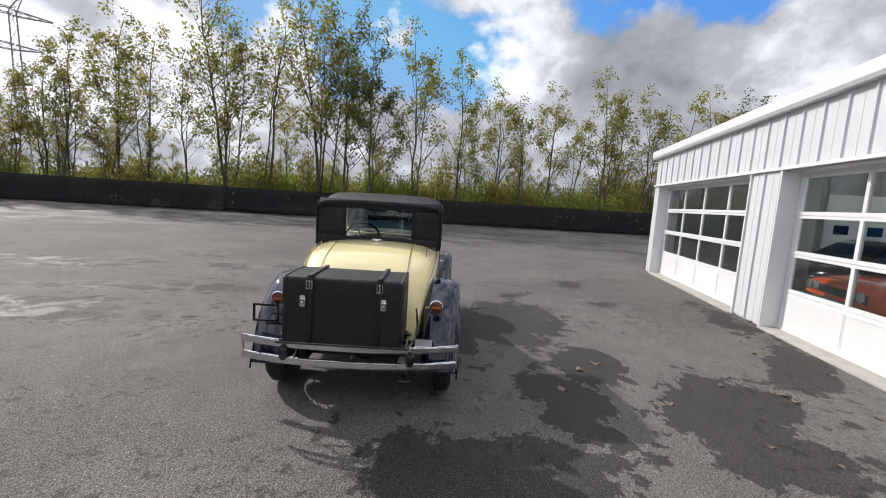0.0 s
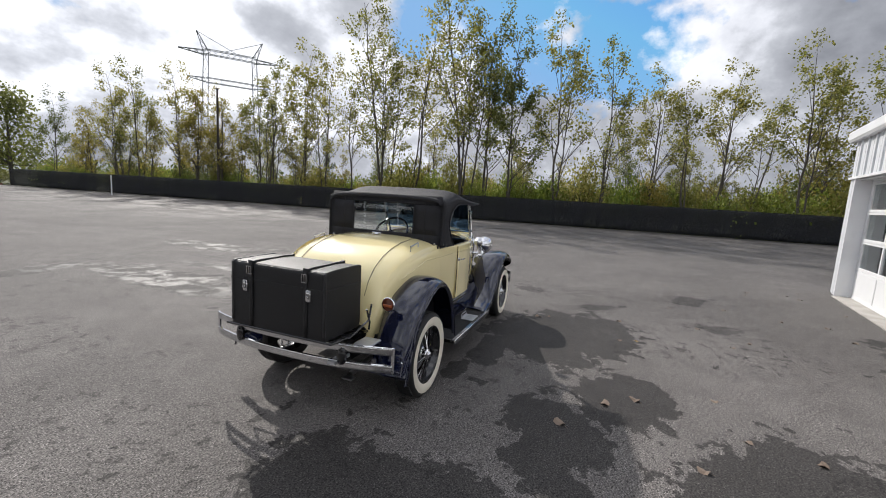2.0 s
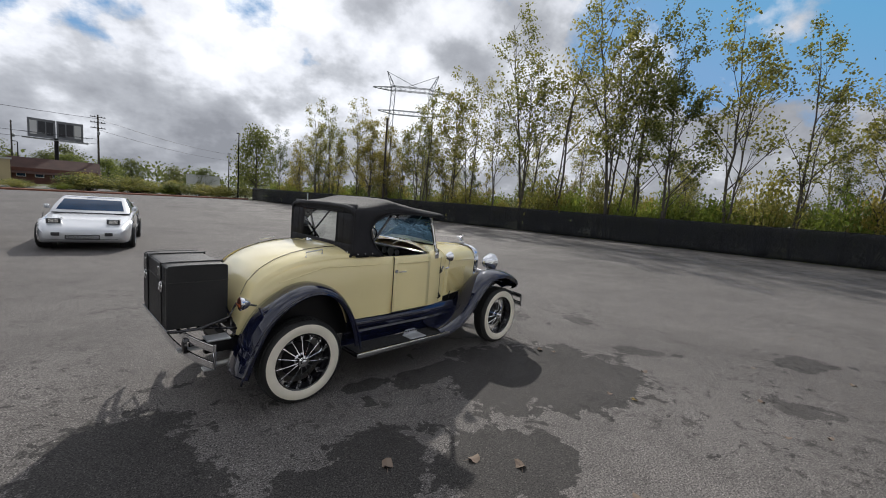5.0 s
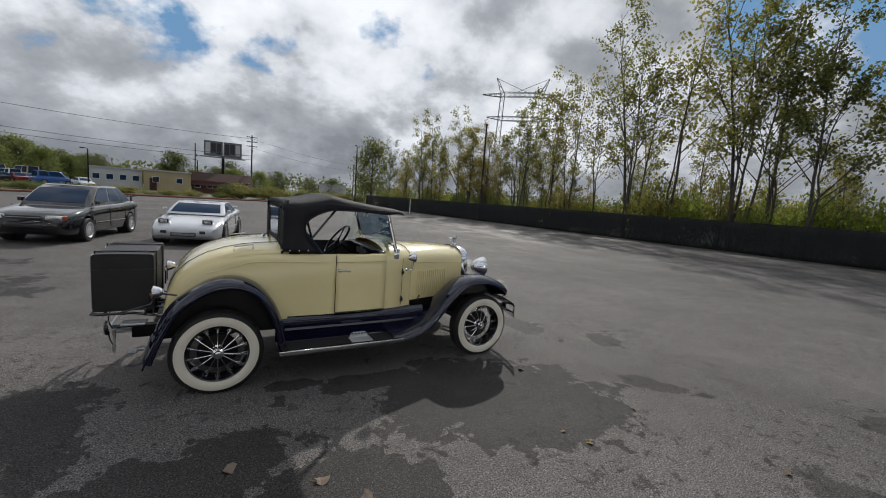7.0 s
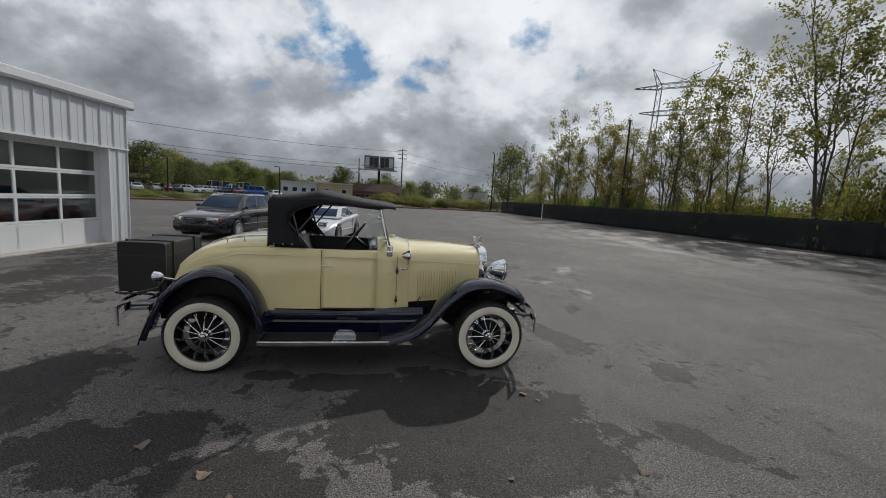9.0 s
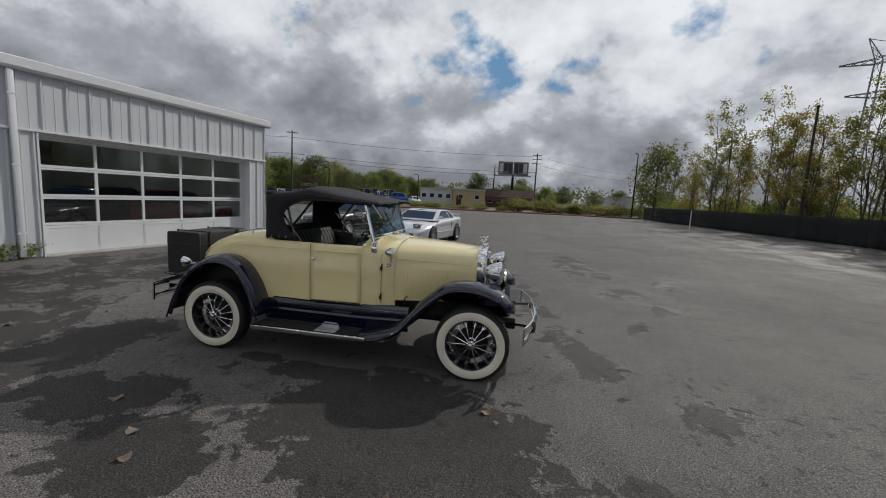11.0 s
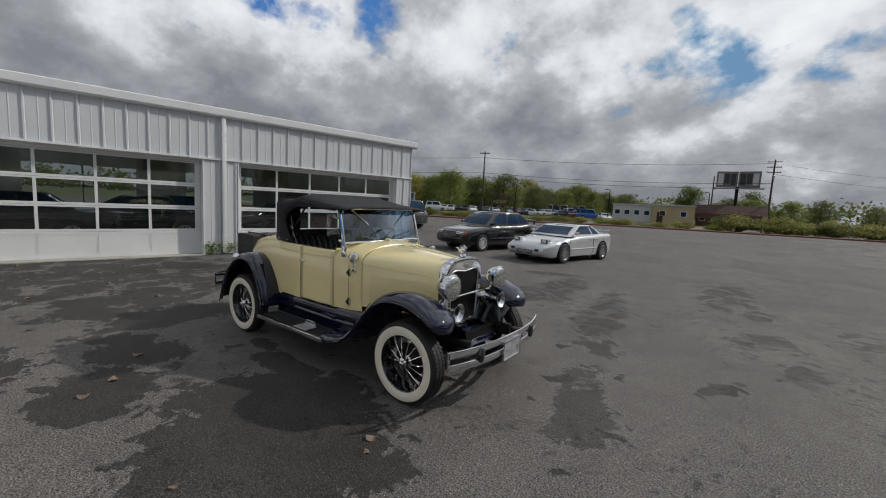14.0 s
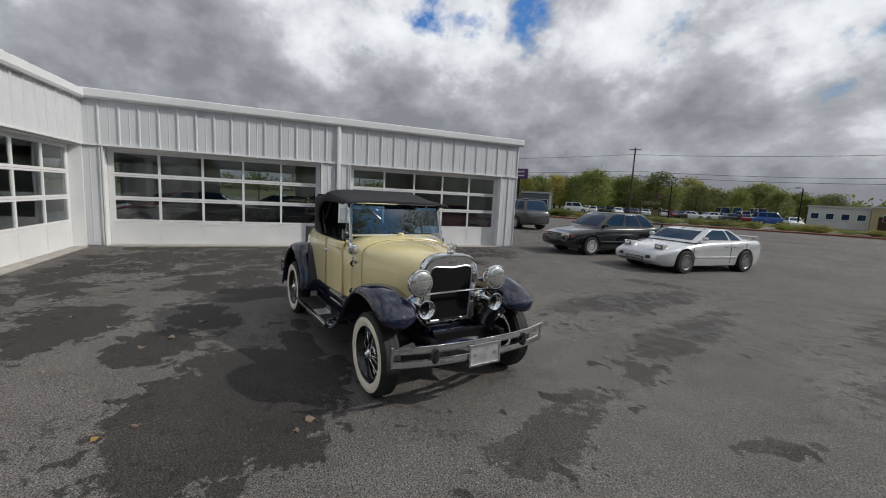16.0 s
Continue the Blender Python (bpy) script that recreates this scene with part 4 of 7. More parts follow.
        part("belt_bead", bm, "cream", rear)
    # cowl
    bm = B()
    cx = [1.50, 1.60, 1.72, 1.825]
    loft(bm, [section(x, w, 0.57, 1.04, z, 2.5, 0.02) for x, w, z in zip(cx, [0.599, 0.585, 0.555, 0.515], [1.232, 1.240, 1.228, 1.205])])
    box(bm, 1.50, 1.512, -0.57, 0.57, 0.60, 1.17)
    cowl = part("cowl", bm, "cream", car, smooth=45)
    bm = B()
    sec = section(1.825, 0.519, 0.56, 1.04, 1.210, 2.5, 0.02)
    tube(bm, sec, 0.006, 6)
    part("cowl_band", bm, "cream", cowl)
    bm = B()
    lathe(bm, [(0, 0.03), (0.028, 0.028), (0.036, 0.02), (0.036, 0.0)], 20, pose(1.66, 0.0, 1.232))
    part("fuel_cap", bm, "cream", cowl)
    for s in (-1, 1):
        for z in (0.66, 0.95):
            bm = B()
            tube(bm, [(1.70, s * 0.555, z - 0.03), (1.70, s * 0.575, z - 0.02), (1.70, s * 0.575, z + 0.02), (1.70, s * 0.56, z + 0.03)], 0.009, 8)
            lathe(bm, [(0, 0.022), (0.014, 0.018), (0.016, 0.0)], 14, pose(1.70, s * 0.572, z, rx=90 if s < 0 else -90))
            part("hinge", bm, "black", cowl)
        bm = B()
        tube(bm, [(1.70, s * 0.566, 0.60), (1.70, s * 0.570, 1.10)], 0.002, 5)
        part("panel_seam", bm, "chassis", cowl)
        bm = B()
        tube(bm, [(1.755, s * 0.545, 0.975), (1.765, s * 0.585, 0.97), (1.80, s * 0.600, 0.985), (1.805, s * 0.600, 1.03), (1.80, s * 0.60, 1.065)], 0.009, 8)
        lathe(bm, [(0, 0.014), (0.018, 0.010), (0.02, 0)], 14, pose(1.755, s * 0.547, 0.975, rx=90 if s < 0 else -90))
        stalk = part("cowl_lamp", bm, "chrome", car)
        bm = B()
        lathe(bm, [(0, -0.062), (0.018, -0.058), (0.038, -0.03), (0.050, 0.0), (0.056, 0.012), (0.052, 0.02)], 24, pose(1.80, s * 0.60, 1.11, ry=90))
        part("lamp_shell", bm, "chrome", stalk)
        bm = B()
        lathe(bm, [(0.051, 0.018), (0.035, 0.026), (0.0, 0.03)], 24, pose(1.80, s * 0.60, 1.11, ry=90))
        part("lamp_lens", bm, "lens", stalk)
    # hood
    hx = np.linspace(1.83, 2.615, 9)
    hw = lambda x: table(x, [1.83, 2.2, 2.615], [0.512, 0.405, 0.288])
    bm = B()
    loft(bm, [section(x, hw(x), 0.625, table(x, [1.83, 2.615], [1.035, 0.99]), table(x, [1.83, 2.2, 2.615], [1.205, 1.195, 1.160]), 2.4, 0.01) for x in hx])
    hood = part("hood", bm, "cream", car, smooth=45)
    bm = B()
    tube(bm, [(x, 0, table(x, [1.83, 2.2, 2.615], [1.205, 1.195, 1.160]) + 0.001) for x in hx], 0.007, 6)
    part("hood_hinge", bm, "cream", hood)
    for s in (-1, 1):
        bm = B()
        tube(bm, [(x, s * (hw(x) + 0.001), table(x, [1.83, 2.615], [1.045, 1.0])) for x in hx], 0.004, 5)
        part("hood_seam", bm, "cream", hood)
        for k in range(15):
            x = 1.925 + k * 0.0295
            bm = B()
            prof = [(-0.0085, -0.004), (-0.0072, 0.018), (0.0, 0.011), (0.0125, -0.001)]
            loft(bm, [[(x + dx, s * (hw(x) + dy * 0.55 * k2 + 0.0005), z) for dx, dy in prof] for z, k2 in ((0.655, 0.1), (0.672, 1), (0.93, 1), (0.947, 0.1))])
            part("louvre", bm, "cream", hood)
        bm = B()
        tube(bm, [(1.93, s * 0.495, 0.585), (1.93, s * 0.515, 0.60), (1.93, s * 0.512, 0.655), (1.945, s * 0.505, 0.675), (1.955, s * 0.50, 0.66)], 0.007, 7)
        part("hood_latch", bm, "black", hood)
        bm = B()
        box(bm, 1.82, 2.60, min(s * 0.42, s * 0.28), max(s * 0.42, s * 0.28), 0.53, 0.626)
        part("frame_cover", bm, "chassis", car, smooth=0)
    # radiator shell with mesh
    bm = B()

    def rad_outline(g):
        pts = []
        for k in range(13):
            a = math.pi * k / 12
            c = math.cos(a)
            pts.append(((0.290 + g) * (abs(c) ** 0.62) * (1 if c >= 0 else -1), 0.985 + (0.185 + g) * math.sin(a) ** 0.8))
        return [(0.268 + g, 0.53 - g), (0.283 + g, 0.75)] + pts + [(-0.283 - g, 0.75), (-0.268 - g, 0.53 - g)]

    def rad_inner(g):
        pts = []
        for k in range(13):
            a = math.pi * k / 12
            c = math.cos(a)
            dip = 0.022 * math.exp(-(c / 0.25) ** 2)
            pts.append(((0.228 + g) * (abs(c) ** 0.5) * (1 if c >= 0 else -1), 1.0 + (0.075 + g) * math.sin(a) ** 0.6 - dip))
        return [(0.205 + g, 0.575 - g), (0.222 + g, 0.75)] + pts + [(-0.222 - g, 0.75), (-0.205 - g, 0.575 - g)]

    loft(bm, [[(2.605, y, z) for y, z in rad_outline(0.004)], [(2.655, y, z) for y, z in rad_outline(0.012)], [(2.690, y, z) for y, z in rad_outline(0.004)], [(2.700, y, z) for y, z in rad_outline(-0.02)], [(2.697, y, z) for y, z in rad_outline(-0.028)]], closed=True)
    rad = part("radiator_shell", bm, "chrome", car, smooth=50)
    bm = B()
    loft(bm, [[(2.697, y, z) for y, z in rad_outline(-0.0275)], [(2.696, y, z) for y, z in rad_inner(0.006)], [(2.685, y, z) for y, z in rad_inner(0.0)]], closed=True)
    part("shell_face", bm, "chrome", rad, smooth=50)
    bm = B()
    bm.faces.new([bm.verts.new((2.686, y, z)) for y, z in rad_inner(0.002)])
    part("radiator_mesh", bm, "mesh", rad, "black mesh stone guard", smooth=0)
    bm = B()
    tube(bm, [(2.69, y, z) for y, z in rad_inner(-0.004)] + [(2.69, *rad_inner(-0.004)[0])], 0.006, 6)
    part("mesh_rim", bm, "steel", rad)
    bm = B()
    lathe(bm, [(0, 0.010), (0.024, 0.008), (0.028, 0.0)], 24, Matrix.Translation((2.70, 0, 1.105)) @ Matrix.Rotation(math.pi / 2, 4, "Y") @ Matrix.Diagonal((0.7, 1.3, 1, 1)))
    part("badge", bm, "steel", rad, "small bright oval badge")
    bm = B()
    lathe(bm, [(0, 0.03), (0.026, 0.028), (0.034, 0.018), (0.034, 0.008), (0.026, 0.0)], 20, pose(2.655, 0, 1.178))
    cap = part("radiator_cap", bm, "chrome", rad)
    bm = B()
    for (cx_, cz, rx_, rz_, ry_) in ((2.645, 1.252, 0.055, 0.040, 0.034), (2.676, 1.296, 0.029, 0.029, 0.023), (2.600, 1.244, 0.042, 0.016, 0.028)):
        bmesh.ops.create_uvsphere(bm, u_segments=14, v_segments=9, radius=1.0, matrix=Matrix.Translation((cx_, 0, cz)) @ Matrix.Diagonal((rx_, ry_, rz_, 1)))
    tube(bm, [(2.655, 0, 1.20), (2.65, 0, 1.245)], [0.013, 0.018], 8)
    tube(bm, [(2.698, 0, 1.299), (2.724, 0, 1.290)], [0.010, 0.003], 6)
    tube(bm, [(2.668, 0, 1.318), (2.657, 0, 1.340), (2.674, 0, 1.350)], [0.006, 0.006, 0.003], 5)
    for s in (-1, 1):
        tube(bm, [(2.645, s * 0.025, 1.255), (2.612, s * 0.040, 1.262), (2.575, s * 0.036, 1.270)], [0.014, 0.011, 0.003], 6)
    for s in (-1, 1):
        loft(bm, [[(2.675, s * 0.02, 1.27), (2.63, s * 0.02, 1.275), (2.60, s * 0.02, 1.262)], [(2.655, s * 0.075, 1.285), (2.615, s * 0.07, 1.29), (2.575, s * 0.06, 1.28)], [(2.60, s * 0.12, 1.30), (2.58, s * 0.11, 1.30), (2.55, s * 0.095, 1.295)]])
    bmesh.ops.transform(bm, verts=bm.verts, matrix=Matrix.Translation((2.655, 0, 1.206)) @ Matrix.Diagonal((0.62, 0.42, 0.68, 1)) @ Matrix.Translation((-2.655, 0, -1.206)))
    part("bird_ornament", bm, "chrome", cap)
    # wheels
    bm = B()
    for i, (x, s) in enumerate(((0.0, -1), (0.0, 1), (2.63, -1), (2.63, 1))):
        e = new("wheel")
        e.parent = car
        e.empty_display_size = 0.1
        e.matrix_basis = pose(x, s * 0.695, 0.345, ry=17 * i, rz=0)
        if i == 0:
            wheel_parts(e, -1)
            first = e
        elif i == 1:
            wheel_parts(e, 1)
            second = e
        else:
            src = first if s < 0 else second
            for o in src.children:
                c = again(o, o.name.split(".")[0], o.matrix_basis.copy(), e)
                if "label" in o:
                    tagged(c, o["label"])
                for q in o.children:
                    c2 = again(q, q.name.split(".")[0], q.matrix_basis.copy(), c)
                    if "label" in q:
                        tagged(c2, q["label"])
    bm.free()
    # fenders
    rear_prof = [(-0.500, 0.335), (-0.478, 0.40), (-0.412, 0.565), (-0.300, 0.755), (-0.105, 0.902), (0.087, 0.950), (0.275, 0.888), (0.41, 0.729), (0.486, 0.54), (0.515, 0.40)]
    front_prof = [(2.992, 0.655), (2.982, 0.702), (2.95, 0.752), (2.84, 0.828), (2.63, 0.890), (2.385, 0.862), (2.175, 0.700), (2.02, 0.520), (1.868, 0.400), (1.66, 0.335), (1.55, 0.322)]
    rear_ys = [(0.80, -0.060), (0.812, -0.045), (0.812, -0.028), (0.795, -0.008), (0.765, 0.010), (0.72, 0.022), (0.66, 0.026), (0.58, 0.020), (0.52, 0.010)]
    front_ys = [(0.80, -0.060), (0.812, -0.045), (0.812, -0.028), (0.795, -0.008), (0.765, 0.010), (0.72, 0.022), (0.66, 0.026), (0.58, 0.018), (0.50, -0.004), (0.45, -0.04), (0.44, -0.09)]
    for s in (-1, 1):
        fender("rear_fender", car, s, rear_prof, rear_ys, "navy")
        fender("front_fender", car, s, front_prof, front_ys, "navy", nose=0.17)
        for prof, nm in ((rear_prof, "fender_bead"), (front_prof, "fender_bead")):
            bm = B()
            tube(bm, [(x, s * 0.808, z - 0.045) for x, z in smoothed(prof, 4) if x < 2.87], 0.008, 6)
            part(nm, bm, "navy", car)
        # inner splash panels
        bm = B()
        pts = smoothed(rear_prof[2:9], 3)
        loft(bm, [[(x, s * 0.56, z + 0.004), (x, s * 0.606, z - 0.01), (x, s * 0.606, 0.46 if z > 0.48 else z - 0.02)] for x, z in pts])
        part("splash_panel", bm, "chassis", car)
        bm = B()
        pts = smoothed(front_prof[2:9], 3)
        loft(bm, [[(x, s * 0.45, z - 0.09), (x, s * 0.34, min(0.60, z - 0.1)), (x, s * 0.30, 0.50 if z > 0.62 else z - 0.14)] for x, z in pts])
        part("splash_panel", bm, "black", car)
        # running board and apron
        bm = B()
        box(bm, 0.47, 1.64, min(s * 0.825, s * 0.57), max(s * 0.825, s * 0.57), 0.285, 0.318, 0.008)
        board = part("running_board", bm, "black", car)
        bm = B()
        zig = [(0.585, 0.3175)]
        for k in range(16):
            y = 0.59 + k * 0.0135
            zig += [(y - 0.003, 0.3185), (y - 0.002, 0.3225), (y + 0.002, 0.3225), (y + 0.003, 0.3185)]
        loft(bm, [[(x, s * y, z) for y, z in zig] for x in (0.49, 1.62)])
        part("ribbed_mat", bm, "rubber", board, smooth=0)
        bm = B()
        box(bm, 0.465, 1.645, min(s * 0.824, s * 0.838), max(s * 0.824, s * 0.838), 0.284, 0.326, 0.005)
        part("edge_strip", bm, "chrome", board, "bright metal edge strip")
        bm = B()
        hs = [(-0.09, 0), (-0.085, 0.028), (-0.06, 0.045), (0.06, 0.045), (0.085, 0.028), (0.09, 0)]
        box(bm, 1.12, 1.33, min(s * 0.66, s * 0.80), max(s * 0.66, s * 0.80), 0.3235, 0.332, 0.003, 1)
        loft(bm, [[(1.225 + x, s * 0.66, 0.330 + z * 1.1) for x, z in hs], [(1.225 + x, s * 0.668, 0.330 + z * 1.1) for x, z in hs]], closed=True, caps=True)
        plate = part("step_plate", bm, "plate", board, "pale metal step plate with slots")
        for k in range(5):
            bm = B()
            box(bm, -0.011, 0.011, -0.006, 0.006, -0.006, 0.006, 0.004, 2)
            part("slot", bm, "chassis", plate, m=pose(1.16 + 0.0325 * k, s * 0.670, 0.364))
        bm = B()
        ap = [(0.572, 0.322), (0.575, 0.40), (0.590, 0.43), (0.582, 0.45), (0.600, 0.50), (0.592, 0.53), (0.560, 0.572)]
        loft(bm, [[(x, s * (y - (0.09 * max(0, x - 1.55) ** 1.0)), z) for y, z in ap] for x in np.linspace(0.46, 1.98, 14)])
        part("apron", bm, "navy", car)
    # chassis
    bm = B()
    for s in (-1, 1):
        box(bm, -0.62, 3.02, s * 0.36 - 0.03, s * 0.36 + 0.03, 0.42, 0.53, 0.01)
    for x in (-0.45, 0.4, 1.6, 2.85):
        box(bm, x - 0.03, x + 0.03, -0.36, 0.36, 0.43, 0.52)
    box(bm, -0.36, 1.85, -0.53, 0.53, 0.50, 0.57)
    part("chassis_frame", bm, "chassis", car)
    bm = B()
    tube(bm, [(0, -0.62, 0.345), (0, 0.62, 0.345)], 0.045, 12)
    bmesh.ops.create_uvsphere(bm, u_segments=16, v_segments=10, radius=0.13, matrix=pose(0, 0, 0.345))
    part("rear_axle", bm, "chassis", car)
    bm = B()
    tube(bm, [(2.63, -0.62, 0.345), (2.63, -0.35, 0.30), (2.63, 0.35, 0.30), (2.63, 0.62, 0.345)], 0.035, 10)
    part("front_axle", bm, "chassis", car)
    for x in (-0.02, 2.63):
        bm = B()
        for k in range(4):
            tube(bm, [(x, y, 0.43 + 0.02 * k - 0.10 * (y / 0.6) ** 2 * (1 + 0.1 * k)) for y in np.linspace(-0.55 + 0.09 * k, 0.55 - 0.09 * k, 9)], 0.014, 6)
        part("leaf_spring", bm, "chassis", car)
    bm = B()
    box(bm, 2.50, 2.66, -0.26, 0.26, 0.36, 0.50, 0.03)
    part("front_valance", bm, "black", car)
    bm = B()
    loft(bm, [[(2.700 - dx - 0.05 * (y / 0.24) ** 2, y, z) for y in np.linspace(-0.235, 0.235, 13)] for z, dx in ((0.588, 0.004), (0.583, -0.006), (0.555, -0.010), (0.520, -0.006), (0.508, 0.004))])
    foot = part("shell_foot", bm, "chrome", rad, smooth=50)
    foot.modifiers.new("thick", "SOLIDIFY").thickness = 0.004
    bm = B()
    lathe(bm, [(0.026, -0.002), (0.026, 0.006), (0.019, 0.008), (0.017, 0.001), (0.0, 0.0)], 20, pose(2.709, 0, 0.546, ry=90))
    part("crank_hole", bm, "black", foot)
    bm = B()
    loft(bm, [[(2.70 + 0.24 * u - 0.10 * (abs(y) / 0.40) ** 2.5, y, 0.512 - 0.085 * u ** 1.4 - 0.03 * (y / 0.4) ** 2) for y in np.linspace(-0.40, 0.40, 17)] for u in (0, 0.2, 0.4, 0.6, 0.8, 0.95, 1.0)])
    pan = part("front_pan", bm, "navy", car, "glossy black pan below the radiator", smooth=60)
    pan.modifiers.new("thick", "SOLIDIFY").thickness = 0.005
    bm = B()
    tube(bm, [(-0.2, -0.36, 0.33), (-0.52, -0.40, 0.33), (-0.58, -0.40, 0.325)], 0.020, 10, caps=False)
    box(bm, -0.64, -0.58, -0.45, -0.36, 0.305, 0.317, 0.004, 1)
    part("exhaust", bm, "steel", car)

    # bumpers: two curved bars each, clamps, brackets
    def bumper(name, xc, sgn, half, zs, plate_label):
        e = new(name)
        e.parent = car
        e.empty_display_size = 0.1
        tagged(e, plate_label)
        ys = np.linspace(-half, half, 25)
        for z in zs:
            bm = B()
            prof = [(0.000, -0.028), (0.010, -0.026), (0.015, -0.010), (0.012, 0.0), (0.015, 0.010), (0.010, 0.026), (0.0, 0.028), (-0.006, 0.0)]
            secs = []
            for y in ys:
                xx = xc - sgn * 0.11 * (abs(y) / half) ** 2.6
                secs.append([(xx + sgn * a, y, z + b_) for a, b_ in prof])
            loft(bm, secs, closed=True, caps=True)
            part("bar", bm, "chrome", e, smooth=50)
        zm = sum(zs) / 2
        for y in (-0.45, 0.45):
            xx = xc - sgn * 0.11 * (abs(y) / half) ** 2.6
            bm = B()
            lathe(bm, [(0, 0.030), (0.02, 0.028), (0.033, 0.020), (0.036, 0.0)], 18, Matrix.Translation((xx + sgn * 0.008, y, zm)) @ Matrix.Rotation(sgn * math.pi / 2, 4, "Y") @ Matrix.Diagonal((1.75, 1, 1, 1)))
            part("clamp", bm, "black", e)
            bm = B()
            tube(bm, [(xx - sgn * 0.01, y, zm), (xx - sgn * 0.12, y * 0.93, zm), (xx - sgn * 0.45, y * 0.80, zm - 0.02)], 0.016, 6)
            part("bracket", bm, "black", e)
        for s in (-1, 1):
            bm = B()
            box(bm, xc - sgn * 0.11 - 0.008, xc - sgn * 0.11 + 0.008, s * half - 0.010, s * half + 0.010, zs[1] - 0.03, zs[0] + 0.03, 0.003, 1)
            part("end_cap", bm, "chrome", e)
        return e

    fb = bumper("front_bumper", 3.205, 1, 0.765, (0.535, 0.43), "chrome double-bar bumper")
    rb = bumper("rear_bumper", -0.775, -1, 0.785, (0.600, 0.478), "chrome double-bar bumper")
    bm = B()
    box(bm, 3.222, 3.232, -0.155, 0.155, 0.352, 0.522, 0.004, 1)
    lp = part("blank_plate", bm, "plate", fb, "blank pale metal plate")
    bm = B()
    frame_bm(bm, -0.158, 0.158, 0.348, 0.526, -0.003, 0.006, 0.014)
    part("plate_frame", bm, "chrome", lp, m=Matrix.Translation((3.232, 0, 0)) @ Matrix.Rotation(-math.pi / 2, 4, "Z") @ Matrix.Diagonal((1, 1, 1, 1)))
    for y in (-0.10, 0.10):
        bm = B()
        lathe(bm, [(0, 0.006), (0.012, 0.004), (0.013, 0)], 12, pose(3.232, y, 0.44, ry=90))
        part("bolt", bm, "steel", lp)
    bm = B()
    box(bm, -0.66, -0.50, -0.60, -0.47, 0.585, 0.60, 0.004, 1)
    box(bm, -0.80, -0.62, -0.42, -0.36, 0.48, 0.50)
    part("bumper_step", bm, "plate", rb)
    # headlamps, bar, horns
    bm = B()
    tube(bm, [(2.74, -0.41, 0.835), (2.745, -0.2, 0.842), (2.748, 0, 0.845), (2.745, 0.2, 0.842), (2.74, 0.41, 0.835)], 0.011, 8)
    bar = part("lamp_bar", bm, "chrome", car)
    for s in (-1, 1):
        bm = B()
        tube(bm, [(2.74, s * 0.41, 0.835), (2.735, s * 0.47, 0.80), (2.70, s * 0.50, 0.78)], 0.014, 8)
        tube(bm, [(2.74, s * 0.40, 0.83), (2.76, s * 0.40, 0.87)], 0.016, 8)
        part("lamp_post", bm, "chrome", bar)
        hl = new("headlamp")
        hl.parent = car
        hl.matrix_basis = pose(2.80, s * 0.40, 0.965, ry=90)
        tagged(hl, "round chrome headlamp")
        bm = B()
        lathe(bm, [(0, -0.125), (0.025, -0.118), (0.06, -0.09), (0.088, -0.045), (0.102, -0.005), (0.106, 0.02), (0.114, 0.025), (0.116, 0.04), (0.108, 0.050), (0.100, 0.050)], 36)
        part("lamp_bowl", bm, "chrome", hl)
        bm = B()
        lathe(bm, [(0.101, 0.049), (0.09, 0.058), (0.06, 0.068), (0.03, 0.073), (0.0, 0.074)], 36)
        lens = part("lamp_lens", bm, "lens", hl)
        for k in range(9):
            y = -0.08 + k * 0.02
            h = math.sqrt(max(0, 0.095 ** 2 - y * y))
            bm = B()
            tube(bm, [(h * u, y, 0.060 + 0.017 * (1 - (u * h / 0.1) ** 2 - (y / 0.1) ** 2)) for u in np.linspace(-1, 1, 7)], 0.0016, 4)
            part("flute", bm, "lens", lens)
        hn = new("horn")
        hn.parent = car
        hn.matrix_basis = pose(2.82, s * 0.365, 0.75, ry=90) @ Matrix.Diagonal((1.15, 1.15, 1.15, 1))
        tagged(hn, "chrome trumpet horn")
        bm = B()
        lathe(bm, [(0.0, -0.16), (0.045, -0.16), (0.055, -0.14), (0.055, -0.10), (0.03, -0.09), (0.02, -0.05), (0.022, 0.0), (0.035, 0.04), (0.066, 0.068), (0.070, 0.066), (0.066, 0.062), (0.034, 0.036), (0.018, 0.0)], 28)
        part("bell", bm, "chrome", hn)
        bm = B()
        lathe(bm, [(0.0, 0.012), (0.038, 0.0415), (0.046, 0.048), (0.046, 0.046), (0.0, -0.01)], 20)
        part("throat", bm, "chassis", hn)
    # tail lamps
    for s in (-1, 1):
        bm = B()
        tube(bm, [(-0.30, s * 0.535, 0.80), (-0.40, s * 0.61, 0.84)], 0.010, 7)
        lathe(bm, [(0, -0.06), (0.02, -0.055), (0.04, -0.03), (0.05, 0.0), (0.053, 0.012), (0.048, 0.018)], 24, pose(-0.435, s * 0.615, 0.848, ry=-90))
        tl = part("tail_lamp", bm, "chrome", car, "chrome tail lamp with amber and red lens")
        bm = B()
        lathe(bm, [(0.047, 0.016), (0.03, 0.024), (0, 0.027)], 24, pose(-0.436, s * 0.615, 0.848, ry=-90))
        part("red_lens", bm, "red", tl)
        bm = B()
        box(bm, -0.467, -0.455, s * 0.615 - 0.036, s * 0.615 + 0.036, 0.832, 0.852, 0.003, 1)
        part("amber_bar", bm, "amber", tl)
    bm = B()
    frame_bm(bm, 0.60, 0.80, 0.66, 0.80, -0.008, 0.004, 0.016)
    tube(bm, [(0.66, 0, 0.79), (0.63, 0.04, 0.83)], 0.008, 6)
